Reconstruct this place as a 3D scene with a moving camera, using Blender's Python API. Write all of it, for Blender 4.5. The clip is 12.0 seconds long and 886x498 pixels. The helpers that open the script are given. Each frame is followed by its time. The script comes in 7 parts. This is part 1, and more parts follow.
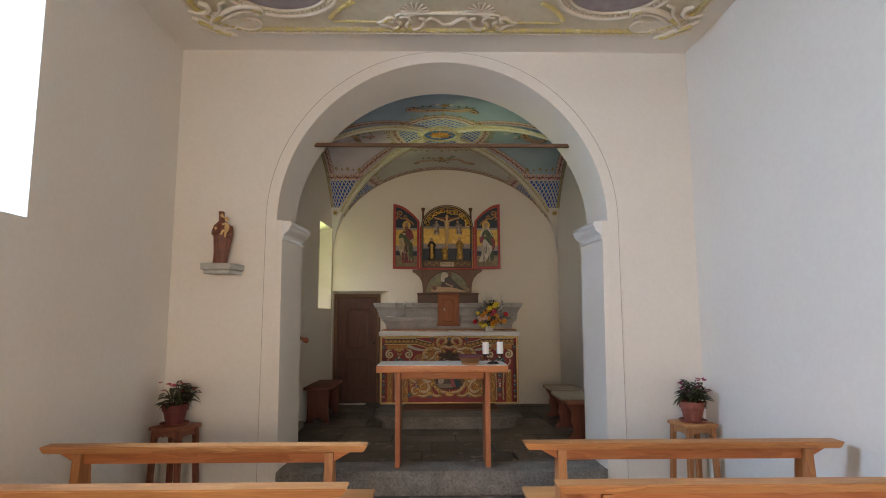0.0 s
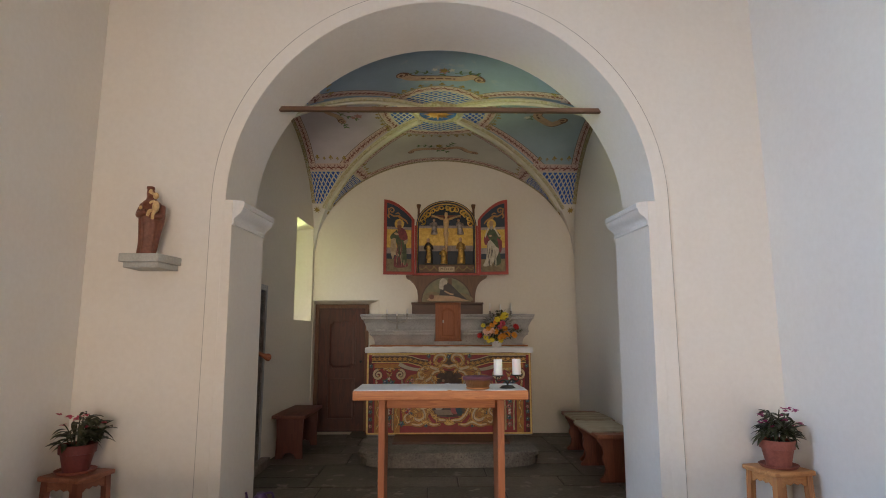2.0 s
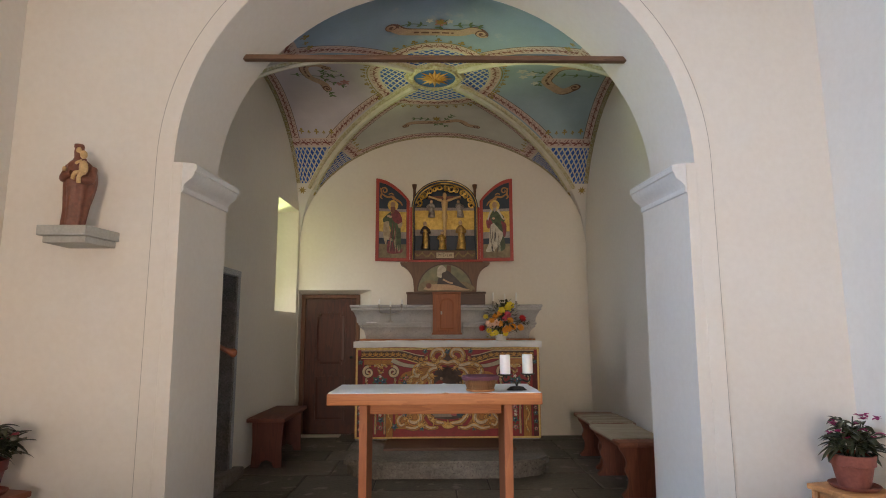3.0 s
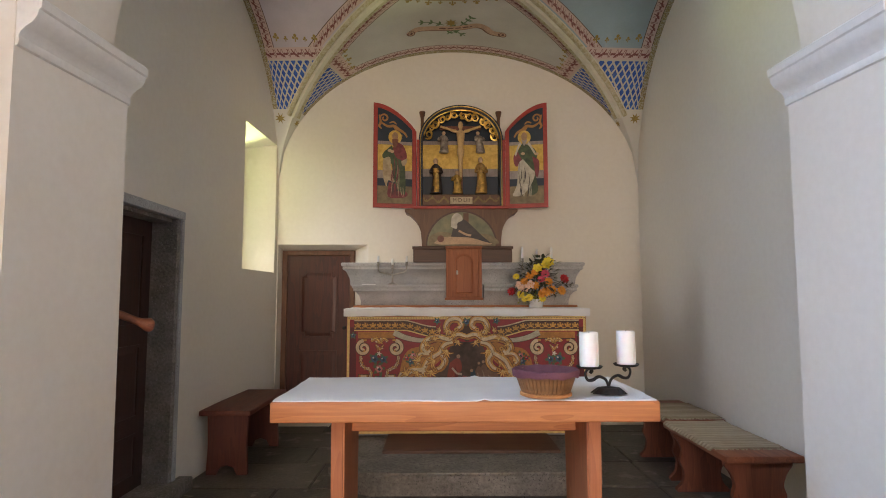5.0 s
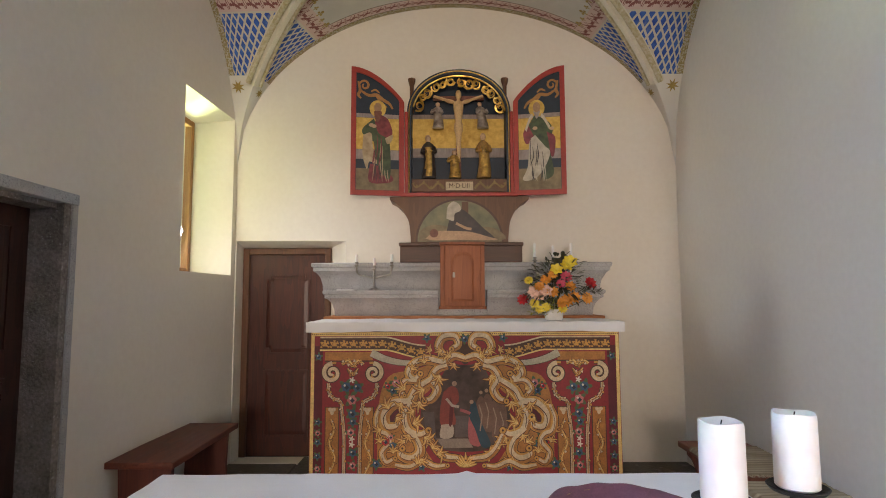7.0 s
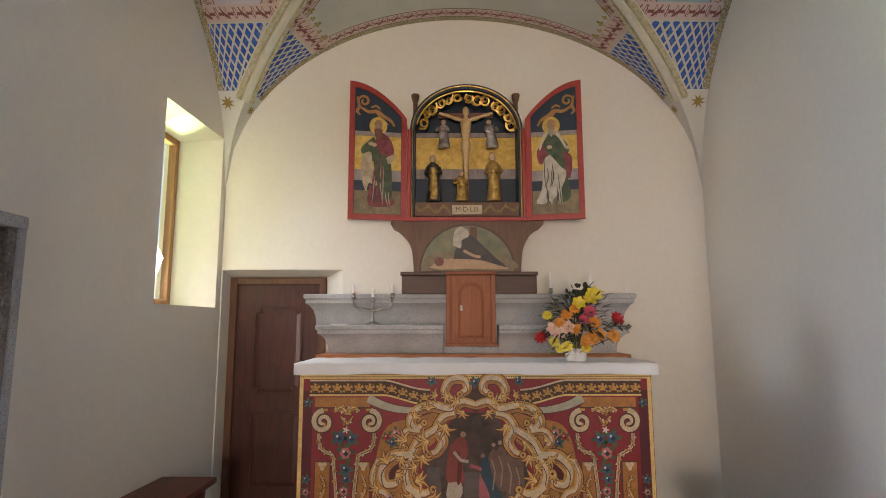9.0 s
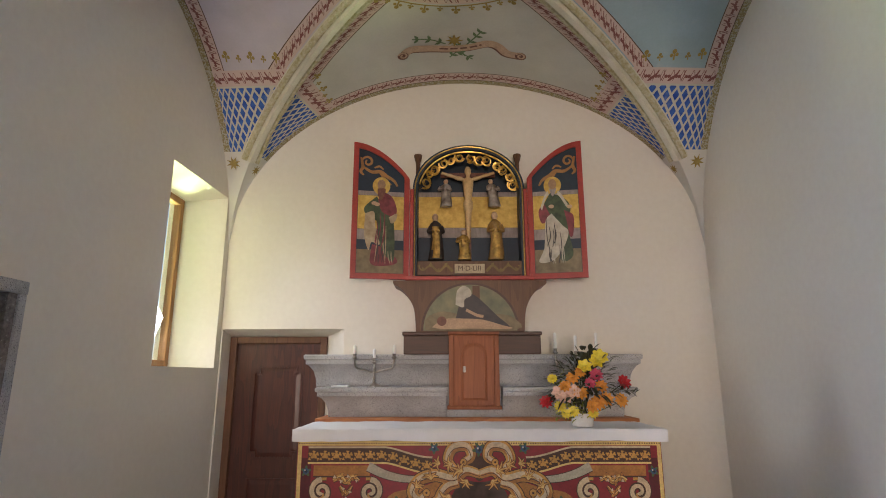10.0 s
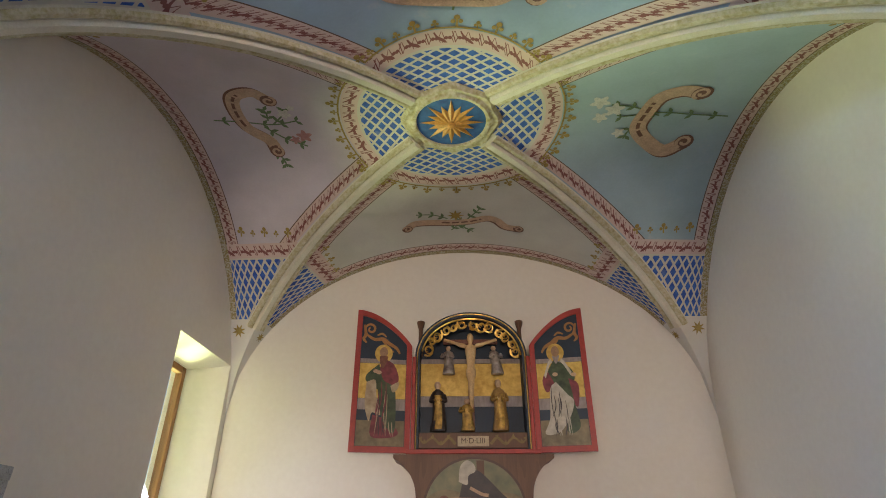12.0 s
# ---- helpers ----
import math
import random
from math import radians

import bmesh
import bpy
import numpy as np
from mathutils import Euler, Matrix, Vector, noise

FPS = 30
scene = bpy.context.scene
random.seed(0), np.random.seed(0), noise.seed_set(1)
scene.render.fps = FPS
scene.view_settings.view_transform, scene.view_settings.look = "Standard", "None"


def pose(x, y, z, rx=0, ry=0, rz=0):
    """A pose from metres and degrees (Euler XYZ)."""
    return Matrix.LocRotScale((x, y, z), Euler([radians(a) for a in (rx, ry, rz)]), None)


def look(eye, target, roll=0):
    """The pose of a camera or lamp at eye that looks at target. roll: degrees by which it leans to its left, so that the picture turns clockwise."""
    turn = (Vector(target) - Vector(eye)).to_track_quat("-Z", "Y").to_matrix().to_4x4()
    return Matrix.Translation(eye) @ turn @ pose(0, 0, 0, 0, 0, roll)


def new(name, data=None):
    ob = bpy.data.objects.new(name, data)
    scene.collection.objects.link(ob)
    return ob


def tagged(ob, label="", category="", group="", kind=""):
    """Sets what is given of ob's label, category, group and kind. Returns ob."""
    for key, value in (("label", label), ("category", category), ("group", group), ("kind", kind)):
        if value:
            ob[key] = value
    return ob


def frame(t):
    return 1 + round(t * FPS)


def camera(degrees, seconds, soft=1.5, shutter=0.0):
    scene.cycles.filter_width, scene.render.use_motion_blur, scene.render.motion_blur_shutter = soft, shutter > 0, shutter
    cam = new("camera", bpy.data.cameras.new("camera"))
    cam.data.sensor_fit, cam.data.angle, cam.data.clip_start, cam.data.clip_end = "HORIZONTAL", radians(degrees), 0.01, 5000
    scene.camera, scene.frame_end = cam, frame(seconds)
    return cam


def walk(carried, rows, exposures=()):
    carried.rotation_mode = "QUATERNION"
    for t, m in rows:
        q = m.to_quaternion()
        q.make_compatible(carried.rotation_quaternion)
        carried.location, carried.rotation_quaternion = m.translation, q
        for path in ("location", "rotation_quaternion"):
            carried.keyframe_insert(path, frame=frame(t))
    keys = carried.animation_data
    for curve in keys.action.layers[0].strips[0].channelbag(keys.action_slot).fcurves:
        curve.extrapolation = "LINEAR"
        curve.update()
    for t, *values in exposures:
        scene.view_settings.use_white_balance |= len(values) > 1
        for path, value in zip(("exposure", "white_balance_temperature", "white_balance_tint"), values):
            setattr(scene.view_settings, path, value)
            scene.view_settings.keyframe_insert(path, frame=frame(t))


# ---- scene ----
import itertools

# ---------------------------------------------------------------- camera and walk
cam = camera(76.9, 12.0, soft=1.0)
ROWS = [
    (0.0, (-0.133, -0.886, 1.652), (0.0180, 0.9930, 0.1190), -0.1),
    (0.5, (-0.138, -0.664, 1.637), (0.0190, 0.9900, 0.1410), -0.1),
    (1.0, (-0.084, -0.309, 1.625), (0.0210, 0.9885, 0.1485), -0.2),
    (1.5, (-0.083, 0.064, 1.586), (0.0200, 0.9880, 0.1525), -0.2),
    (2.0, (-0.110, 0.455, 1.577), (0.0205, 0.9880, 0.1515), -0.1),
    (2.5, (-0.066, 0.862, 1.552), (0.0210, 0.9890, 0.1460), -0.2),
    (3.0, (-0.052, 1.235, 1.547), (0.0180, 0.9895, 0.1430), -0.2),
    (5.0, (-0.130, 2.785, 1.513), (0.0080, 0.9965, 0.0860), -0.1),
    (5.5, (-0.128, 3.109, 1.539), (0.0060, 0.9970, 0.0760), -0.1),
    (6.0, (-0.064, 3.432, 1.584), (0.0065, 0.9970, 0.0755), -0.2),
    (6.5, (-0.029, 3.665, 1.580), (0.0020, 0.9965, 0.0815), -0.2),
    (8.5, (-0.034, 4.292, 1.600), (-0.0030, 0.9945, 0.1065), -0.2),
    (9.0, (-0.059, 4.305, 1.638), (-0.0045, 0.9910, 0.1345), -0.1),
    (9.5, (-0.073, 4.314, 1.669), (-0.0060, 0.9845, 0.1760), -0.1),
    (10.0, (-0.064, 4.312, 1.703), (-0.0075, 0.9745, 0.2240), -0.1),
    (10.5, (-0.052, 4.292, 1.722), (-0.0105, 0.9595, 0.2820), -0.2),
    (11.0, (-0.029, 4.268, 1.763), (-0.0170, 0.9365, 0.3505), -0.1),
    (11.5, (-0.036, 4.254, 1.781), (-0.0155, 0.9065, 0.4225), -0.0),
    (12.0, (-0.029, 4.235, 1.796), (-0.0175, 0.8785, 0.4780), 0.0),
]
EXPOSURES = [(0.0, -0.05, 6900, 20), (2.5, 0.12, 6750, 20), (5.0, 0.70, 6700, 22), (8.5, 0.95, 6350, 22.5), (12.0, 0.73, 6250, 24.5)]
walk(cam, [(t, look(e, Vector(e) + 2 * Vector(d), r)) for t, e, d, r in ROWS], EXPOSURES)

# ---------------------------------------------------------------- world, sun, light through the windows
world = bpy.data.worlds.new("sky")
scene.world = world
world.use_nodes = True
_nt = world.node_tree
_sky = _nt.nodes.new("ShaderNodeTexSky")
_sky.sky_type, _sky.sun_disc = "NISHITA", False
_sky.sun_elevation, _sky.sun_rotation = radians(48), radians(100)
_nt.links.new(_sky.outputs[0], _nt.nodes["Background"].inputs[0])
_nt.nodes["Background"].inputs[1].default_value = 0.15

sun_data = bpy.data.lights.new("sun", "SUN")
sun_data.energy, sun_data.angle, sun_data.color = 4.5, radians(0.5), (1.0, 0.95, 0.86)
sun = new("sun", sun_data)
sun.matrix_world = look((20, 3, 22), (0, 3, 0))


def window_light(name, where, toward, wide, high, watts, colour):
    data = bpy.data.lights.new(name, "AREA")
    data.shape, data.size, data.size_y, data.energy, data.color = "RECTANGLE", wide, high, watts, colour
    ob = new(name, data)
    ob.matrix_world = look(where, toward)
    return ob


SKYBLUE, WARMDAY = (0.44, 0.69, 1.0), (1.0, 0.83, 0.62)
window_light("daylight_nave", (-3.65, 2.16, 3.65), (-0.6, 2.5, 0.3), 1.3, 1.6, 395, SKYBLUE)
# Lamp for the unseen second window, added to brighten the nave.
window_light("daylight_nave", (-3.65, -2.25, 3.65), (-0.6, -1.4, 0.3), 1.3, 1.6, 275, SKYBLUE)
entrance = window_light("daylight_entrance", (-0.05, -4.75, 1.3), (-0.05, 5.0, 2.0), 1.5, 2.3, 112, WARMDAY)
entrance.data.spread = radians(118)
chancel = window_light("daylight_chancel", (-2.17, 8.24, 2.44), (0.9, 7.1, 0.9), 0.5, 1.15, 4.8, (0.90, 0.96, 1.0))
chancel.data.spread = radians(125)
# Added area lamp outside, in place of light bounced off the sunlit grass.
window_light("meadow_bounce_lamp", (-4.7, 10.0, 0.75), (-2.2, 8.2, 2.4), 1.4, 1.2, 370, (0.79, 1.0, 0.42))

# ---------------------------------------------------------------- helpers for meshes
ORIGIN = {}


def thing(name, base, label, category, group="", kind=""):
    ob = new(name)
    ob.empty_display_size = 0.1
    ob.location = base
    ORIGIN[ob] = Vector(base)
    return tagged(ob, label, category, group, kind)


def finish(bm, name, material, smooth=None):
    bmesh.ops.recalc_face_normals(bm, faces=bm.faces)
    me = bpy.data.meshes.new(name)
    bm.to_mesh(me)
    bm.free()
    if material:
        me.materials.append(material)
    if smooth:
        for p in me.polygons:
            p.use_smooth = True
        me.set_sharp_from_angle(angle=radians(smooth))
    return me


def part(name, bm, material, parent, label="", smooth=None):
    """One mesh in world coordinates, linked as a part of a thing (or of a part)."""
    o = ORIGIN[parent]
    bmesh.ops.translate(bm, verts=bm.verts, vec=-o)
    ob = new(name, finish(bm, name, material, smooth))
    ob.parent = parent
    ORIGIN[ob] = o
    if label:
        ob["label"] = label
    return ob


def solid(name, bm, material, label, category, kind="", group="", smooth=None):
    """One mesh that is a thing, or a piece of the setting, by itself; its origin at the middle of its foot."""
    xs = [v.co for v in bm.verts]
    o = Vector(((min(v.x for v in xs) + max(v.x for v in xs)) / 2, (min(v.y for v in xs) + max(v.y for v in xs)) / 2, min(v.z for v in xs)))
    bmesh.ops.translate(bm, verts=bm.verts, vec=-o)
    ob = new(name, finish(bm, name, material, smooth))
    ob.location = o
    ORIGIN[ob] = o
    return tagged(ob, label, category, group, kind)


def B():
    return bmesh.new()


def hexa(bm, p):
    """A block from eight corners: four below, four above, both going round."""
    v = [bm.verts.new(q) for q in p]
    for f in ((0, 3, 2, 1), (4, 5, 6, 7), (0, 1, 5, 4), (1, 2, 6, 5), (2, 3, 7, 6), (3, 0, 4, 7)):
        bm.faces.new([v[i] for i in f])
    return v


def box(bm, x0, x1, y0, y1, z0, z1, bevel=0.0, seg=2):
    v = hexa(bm, [(x0, y0, z0), (x1, y0, z0), (x1, y1, z0), (x0, y1, z0), (x0, y0, z1), (x1, y0, z1), (x1, y1, z1), (x0, y1, z1)])
    if bevel:
        edges = list({e for q in v for e in q.link_edges})
        bmesh.ops.bevel(bm, geom=edges, offset=bevel, segments=seg, affect="EDGES", profile=0.5)
    return bm


def boxed(*a, **k):
    return box(B(), *a, **k)


def prism(bm, pts, place, d0, d1):
    """A flat outline pts (a, b), swept from depth d0 to d1; place(a, b, d) gives the point."""
    lo = [bm.verts.new(place(a, b, d0)) for a, b in pts]
    hi = [bm.verts.new(place(a, b, d1)) for a, b in pts]
    n = len(pts)
    bm.faces.new(lo)
    bm.faces.new(hi)
    for i in range(n):
        bm.faces.new((lo[i], lo[(i + 1) % n], hi[(i + 1) % n], hi[i]))
    return bm


def lathe(bm, profile, at, seg=20, axis="z"):
    """A turned body: profile of (radius, height) from bottom to top."""
    rings = []
    for r, h in profile:
        ring = []
        for i in range(seg):
            a = 2 * math.pi * i / seg
            q = (at[0] + r * math.cos(a), at[1] + r * math.sin(a), at[2] + h)
            ring.append(bm.verts.new(q))
        rings.append(ring)
    for a, b in zip(rings, rings[1:]):
        for i in range(seg):
            bm.faces.new((a[i], a[(i + 1) % seg], b[(i + 1) % seg], b[i]))
    bm.faces.new(rings[0][::-1])
    bm.faces.new(rings[-1])
    return bm


def tube(bm, pts, radius, seg=6, flat=1.0):
    """A round bar along pts; radius a number or one for each point; flat squeezes it."""
    pts = [Vector(p) for p in pts]
    n = len(pts)
    rad = radius if isinstance(radius, (list, tuple)) else [radius] * n
    rings, side = [], None
    for i, p in enumerate(pts):
        d = (pts[min(i + 1, n - 1)] - pts[max(i - 1, 0)])
        d = d.normalized() if d.length > 1e-9 else Vector((0, 0, 1))
        if side is None:
            side = d.orthogonal().normalized()
        side = (side - d * side.dot(d))
        side = side.normalized() if side.length > 1e-6 else d.orthogonal().normalized()
        up = d.cross(side)
        rings.append([bm.verts.new(p + rad[i] * (math.cos(2 * math.pi * k / seg) * side + flat * math.sin(2 * math.pi * k / seg) * up)) for k in range(seg)])
    for a, b in zip(rings, rings[1:]):
        for k in range(seg):
            bm.faces.new((a[k], a[(k + 1) % seg], b[(k + 1) % seg], b[k]))
    bm.faces.new(rings[0][::-1])
    bm.faces.new(rings[-1])
    return bm


def ball(bm, at, r, squash=(1, 1, 1), sub=2):
    m = Matrix.Translation(at) @ Matrix.Diagonal((r * squash[0], r * squash[1], r * squash[2], 1))
    bmesh.ops.create_icosphere(bm, subdivisions=sub, radius=1, matrix=m)
    return bm


def smoothline(pts, n=6):
    """A curve through the points (any dimension), n steps to a stretch."""
    p = [np.array(q, float) for q in pts]
    p = [2 * p[0] - p[1]] + p + [2 * p[-1] - p[-2]]
    out = []
    for i in range(1, len(p) - 2):
        for k in range(n):
            t = k / n
            a, b, c, d = p[i - 1], p[i], p[i + 1], p[i + 2]
            out.append(0.5 * (2 * b + (c - a) * t + (2 * a - 5 * b + 4 * c - d) * t * t + (3 * b - a - 3 * c + d) * t ** 3))
    out.append(p[-2])
    return [tuple(float(x) for x in q) for q in out]


def pierced_wall(bm, place, a0, a1, z0, z1, depth, holes):
    """A wall over a (along) and z, from depth 0 to depth; holes: (inner rectangle, outer rectangle) of (a0, a1, z0, z1)."""
    def sheet(d, rects):
        ca = sorted({a0, a1, *(v for r in rects for v in r[:2])})
        cz = sorted({z0, z1, *(v for r in rects for v in r[2:])})
        for p, q in zip(ca, ca[1:]):
            for r, s in zip(cz, cz[1:]):
                m, n = (p + q) / 2, (r + s) / 2
                if not any(h[0] < m < h[1] and h[2] < n < h[3] for h in rects):
                    bm.faces.new([bm.verts.new(place(*c, d)) for c in ((p, r), (q, r), (q, s), (p, s))])
    sheet(0.0, [h[0] for h in holes])
    sheet(depth, [h[1] for h in holes])
    for i, o in holes + [((a0, a1, z0, z1), (a0, a1, z0, z1))]:
        ci = [(i[0], i[2]), (i[1], i[2]), (i[1], i[3]), (i[0], i[3])]
        co = [(o[0], o[2]), (o[1], o[2]), (o[1], o[3]), (o[0], o[3])]
        for k in range(4):
            j = (k + 1) % 4
            bm.faces.new([bm.verts.new(q) for q in (place(*ci[k], 0.0), place(*ci[j], 0.0), place(*co[j], depth), place(*co[k], depth))])
    bmesh.ops.remove_doubles(bm, verts=bm.verts, dist=1e-5)
    return bm


# ---------------------------------------------------------------- materials
def nodes_of(name):
    m = bpy.data.materials.new(name)
    m.use_nodes = True
    nt = m.node_tree
    return m, nt, nt.nodes["Principled BSDF"]


def node(nt, kind, **values):
    n = nt.nodes.new(kind)
    for k, v in values.items():
        n.inputs[k.replace("_", " ")].default_value = v
    return n


def math_node(nt, op, a, b=None, c=None, clamp=False):
    n = nt.nodes.new("ShaderNodeMath")
    n.operation, n.use_clamp = op, clamp
    for i, v in enumerate((a, b, c)):
        if v is None:
            continue
        if isinstance(v, (int, float)):
            n.inputs[i].default_value = v
        else:
            nt.links.new(v, n.inputs[i])
    return n.outputs[0]


def mix_colour(nt, fac, a, b):
    n = nt.nodes.new("ShaderNodeMix")
    n.data_type = "RGBA"
    for s, v in ((n.inputs[0], fac), (n.inputs[6], a), (n.inputs[7], b)):
        if isinstance(v, (int, float)):
            s.default_value = v
        elif isinstance(v, tuple):
            s.default_value = (*v[:3], 1)
        else:
            nt.links.new(v, s)
    return n.outputs[2]


def noise_at(nt, scale, detail=4.0, stretch=(1, 1, 1), rough=0.55):
    co = nt.nodes.new("ShaderNodeTexCoord")
    mp = nt.nodes.new("ShaderNodeMapping")
    mp.inputs["Scale"].default_value = stretch
    nt.links.new(co.outputs["Object"], mp.inputs[0])
    n = node(nt, "ShaderNodeTexNoise", Scale=scale, Detail=detail, Roughness=rough)
    nt.links.new(mp.outputs[0], n.inputs["Vector"])
    return n.outputs[0]


def contrast(nt, value, low, high):
    n = nt.nodes.new("ShaderNodeMapRange")
    nt.links.new(value, n.inputs[0])
    n.inputs[1].default_value, n.inputs[2].default_value = low, high
    return n.outputs[0]


def bump(nt, bsdf, height, strength, distance=0.01):
    b = nt.nodes.new("ShaderNodeBump")
    b.inputs["Strength"].default_value, b.inputs["Distance"].default_value = strength, distance
    nt.links.new(height, b.inputs["Height"])
    nt.links.new(b.outputs[0], bsdf.inputs["Normal"])


def shades(name, dark, light, rough=0.7, metal=0.0, fine=60.0, coarse=3.0, relief=0.15, depth=0.004, stretch=(1, 1, 1), spots=None, per_piece=0.0, coat=0.0):
    """A surface of two tones: fine grain and coarse stains between dark and light, with relief; spots: (colour, scale, share)."""
    m, nt, b = nodes_of(name)
    f = noise_at(nt, fine, 5.0, stretch)
    c = noise_at(nt, coarse, 3.0)
    both = math_node(nt, "ADD", math_node(nt, "MULTIPLY", contrast(nt, f, 0.3, 0.7), 0.55), math_node(nt, "MULTIPLY", contrast(nt, c, 0.3, 0.7), 0.45))
    if per_piece:
        info = nt.nodes.new("ShaderNodeObjectInfo")
        both = math_node(nt, "ADD", both, math_node(nt, "MULTIPLY_ADD", info.outputs["Random"], per_piece, -per_piece / 2), clamp=True)
    col = mix_colour(nt, both, dark, light)
    if spots:
        s = noise_at(nt, spots[1], 2.0)
        col = mix_colour(nt, contrast(nt, s, spots[2], spots[2] + 0.06), col, spots[0])
    nt.links.new(col, b.inputs["Base Color"])
    nt.links.new(math_node(nt, "MULTIPLY_ADD", f, 0.2, rough - 0.1), b.inputs["Roughness"])
    b.inputs["Metallic"].default_value = metal
    b.inputs["Coat Weight"].default_value = coat
    if relief:
        bump(nt, b, f, relief, depth)
    return m


def wood(name, dark, light, along="x", rough=0.45, coat=0.0, ring=9.0, relief=0.12):
    """Planed wood with grain running along one axis."""
    m, nt, b = nodes_of(name)
    st = {"x": (0.05, 1, 1), "y": (1, 0.05, 1), "z": (1, 1, 0.05)}[along]
    st2 = {"x": (0.12, 1, 1), "y": (1, 0.12, 1), "z": (1, 1, 0.12)}[along]
    info = nt.nodes.new("ShaderNodeObjectInfo")
    g = noise_at(nt, 140.0, 4.0, st)
    w = noise_at(nt, ring, 2.0, st2)
    rings = math_node(nt, "FRACT", math_node(nt, "MULTIPLY_ADD", w, 5.0, math_node(nt, "MULTIPLY", info.outputs["Random"], 3.0)))
    mixv = math_node(nt, "ADD", math_node(nt, "MULTIPLY", rings, 0.45), math_node(nt, "MULTIPLY", contrast(nt, g, 0.3, 0.7), 0.5), clamp=True)
    col = mix_colour(nt, mixv, dark, light)
    nt.links.new(col, b.inputs["Base Color"])
    nt.links.new(math_node(nt, "MULTIPLY_ADD", g, 0.25, rough - 0.12), b.inputs["Roughness"])
    b.inputs["Coat Weight"].default_value = coat
    b.inputs["Coat Roughness"].default_value = 0.2
    bump(nt, b, g, relief, 0.002)
    return m


def paint(name, colour, rough=0.65, metal=0.0, var=0.28):
    d = tuple(c * (1 - var) for c in colour)
    l = tuple(min(1, c * (1 + var)) for c in colour)
    return shades(name, d, l, rough, metal, fine=90.0, coarse=18.0, relief=0.08, depth=0.002)


PLASTER = shades("lime_plaster", (0.77, 0.72, 0.645), (0.83, 0.785, 0.715), 0.9, fine=26.0, coarse=0.9, relief=0.05, depth=0.004)
PLASTER_IN = shades("chancel_plaster", (0.77, 0.715, 0.625), (0.83, 0.78, 0.69), 0.9, fine=24.0, coarse=0.8, relief=0.05, depth=0.004)
PLASTER_WHITE = shades("white_plaster", (0.72, 0.71, 0.68), (0.82, 0.81, 0.78), 0.9, fine=40.0, coarse=2.0, relief=0.1)
GRANITE = shades("granite", (0.20, 0.20, 0.205), (0.42, 0.42, 0.42), 0.75, fine=160.0, coarse=6.0, relief=0.35, depth=0.004, spots=((0.08, 0.08, 0.085), 190.0, 0.60))
STEPSTONE = shades("worn_step_granite", (0.085, 0.076, 0.066), (0.29, 0.265, 0.235), 0.8, fine=38.0, coarse=5.0, relief=0.8, depth=0.012, spots=((0.06, 0.055, 0.05), 90.0, 0.60))
GRANITE_LIGHT = shades("pale_granite", (0.28, 0.28, 0.285), (0.60, 0.60, 0.60), 0.8, fine=150.0, coarse=5.0, relief=0.35, depth=0.004, spots=((0.12, 0.12, 0.125), 170.0, 0.60))
GRANITE_DARK = shades("weathered_granite", (0.10, 0.088, 0.080), (0.36, 0.32, 0.29), 0.9, fine=55.0, coarse=9.0, relief=0.9, depth=0.015, spots=((0.42, 0.41, 0.39), 75.0, 0.64))
FLAG = shades("stone_flag", (0.045, 0.038, 0.031), (0.16, 0.135, 0.11), 0.55, fine=30.0, coarse=3.2, relief=0.6, depth=0.010, spots=((0.21, 0.185, 0.155), 7.0, 0.62), per_piece=0.45)
JOINT = shades("mortar_joint", (0.05, 0.048, 0.045), (0.10, 0.095, 0.09), 0.95, relief=0.4)
PINE = wood("pine", (0.36, 0.138, 0.042), (0.60, 0.28, 0.10), "x", 0.55)
PINE_Z = wood("pine_upright", (0.34, 0.12, 0.04), (0.53, 0.235, 0.08), "z", 0.55)
LARCH = wood("larch", (0.36, 0.11, 0.033), (0.58, 0.22, 0.072), "x", 0.55)
LARCH_Z = wood("larch_upright", (0.30, 0.085, 0.03), (0.46, 0.16, 0.06), "z", 0.55)
REDWOOD_Y = wood("stained_bench_wood", (0.085, 0.019, 0.011), (0.18, 0.046, 0.024), "y", 0.55)
REDWOOD_Z = wood("stained_bench_wood_upright", (0.075, 0.016, 0.010), (0.15, 0.036, 0.020), "z", 0.55)
BENCH_Y = wood("larch_bench", (0.17, 0.046, 0.022), (0.32, 0.11, 0.05), "y", 0.55)
BENCH_Z = wood("larch_bench_upright", (0.14, 0.034, 0.017), (0.27, 0.08, 0.038), "z", 0.55)
DOORWOOD = wood("old_door_wood", (0.036, 0.0065, 0.005), (0.105, 0.024, 0.012), "z", 0.5, 0.12)
DOORFRAME = wood("door_frame_wood", (0.09, 0.036, 0.016), (0.19, 0.08, 0.034), "z", 0.5)
DARKDOOR = wood("dark_door_wood", (0.028, 0.010, 0.008), (0.07, 0.025, 0.018), "z", 0.55)
BEAM = wood("tie_beam_wood", (0.10, 0.05, 0.03), (0.20, 0.11, 0.065), "x", 0.7)
WINDOWWOOD = wood("window_wood", (0.26, 0.11, 0.035), (0.42, 0.20, 0.07), "z", 0.55)
LINEN = shades("white_linen", (0.74, 0.74, 0.75), (0.84, 0.84, 0.84), 0.9, fine=320.0, coarse=8.0, relief=0.25, depth=0.002)
GRASS = shades("meadow", (0.05, 0.11, 0.02), (0.13, 0.24, 0.05), 0.9, fine=8.0, coarse=0.4, relief=0.3, depth=0.05)

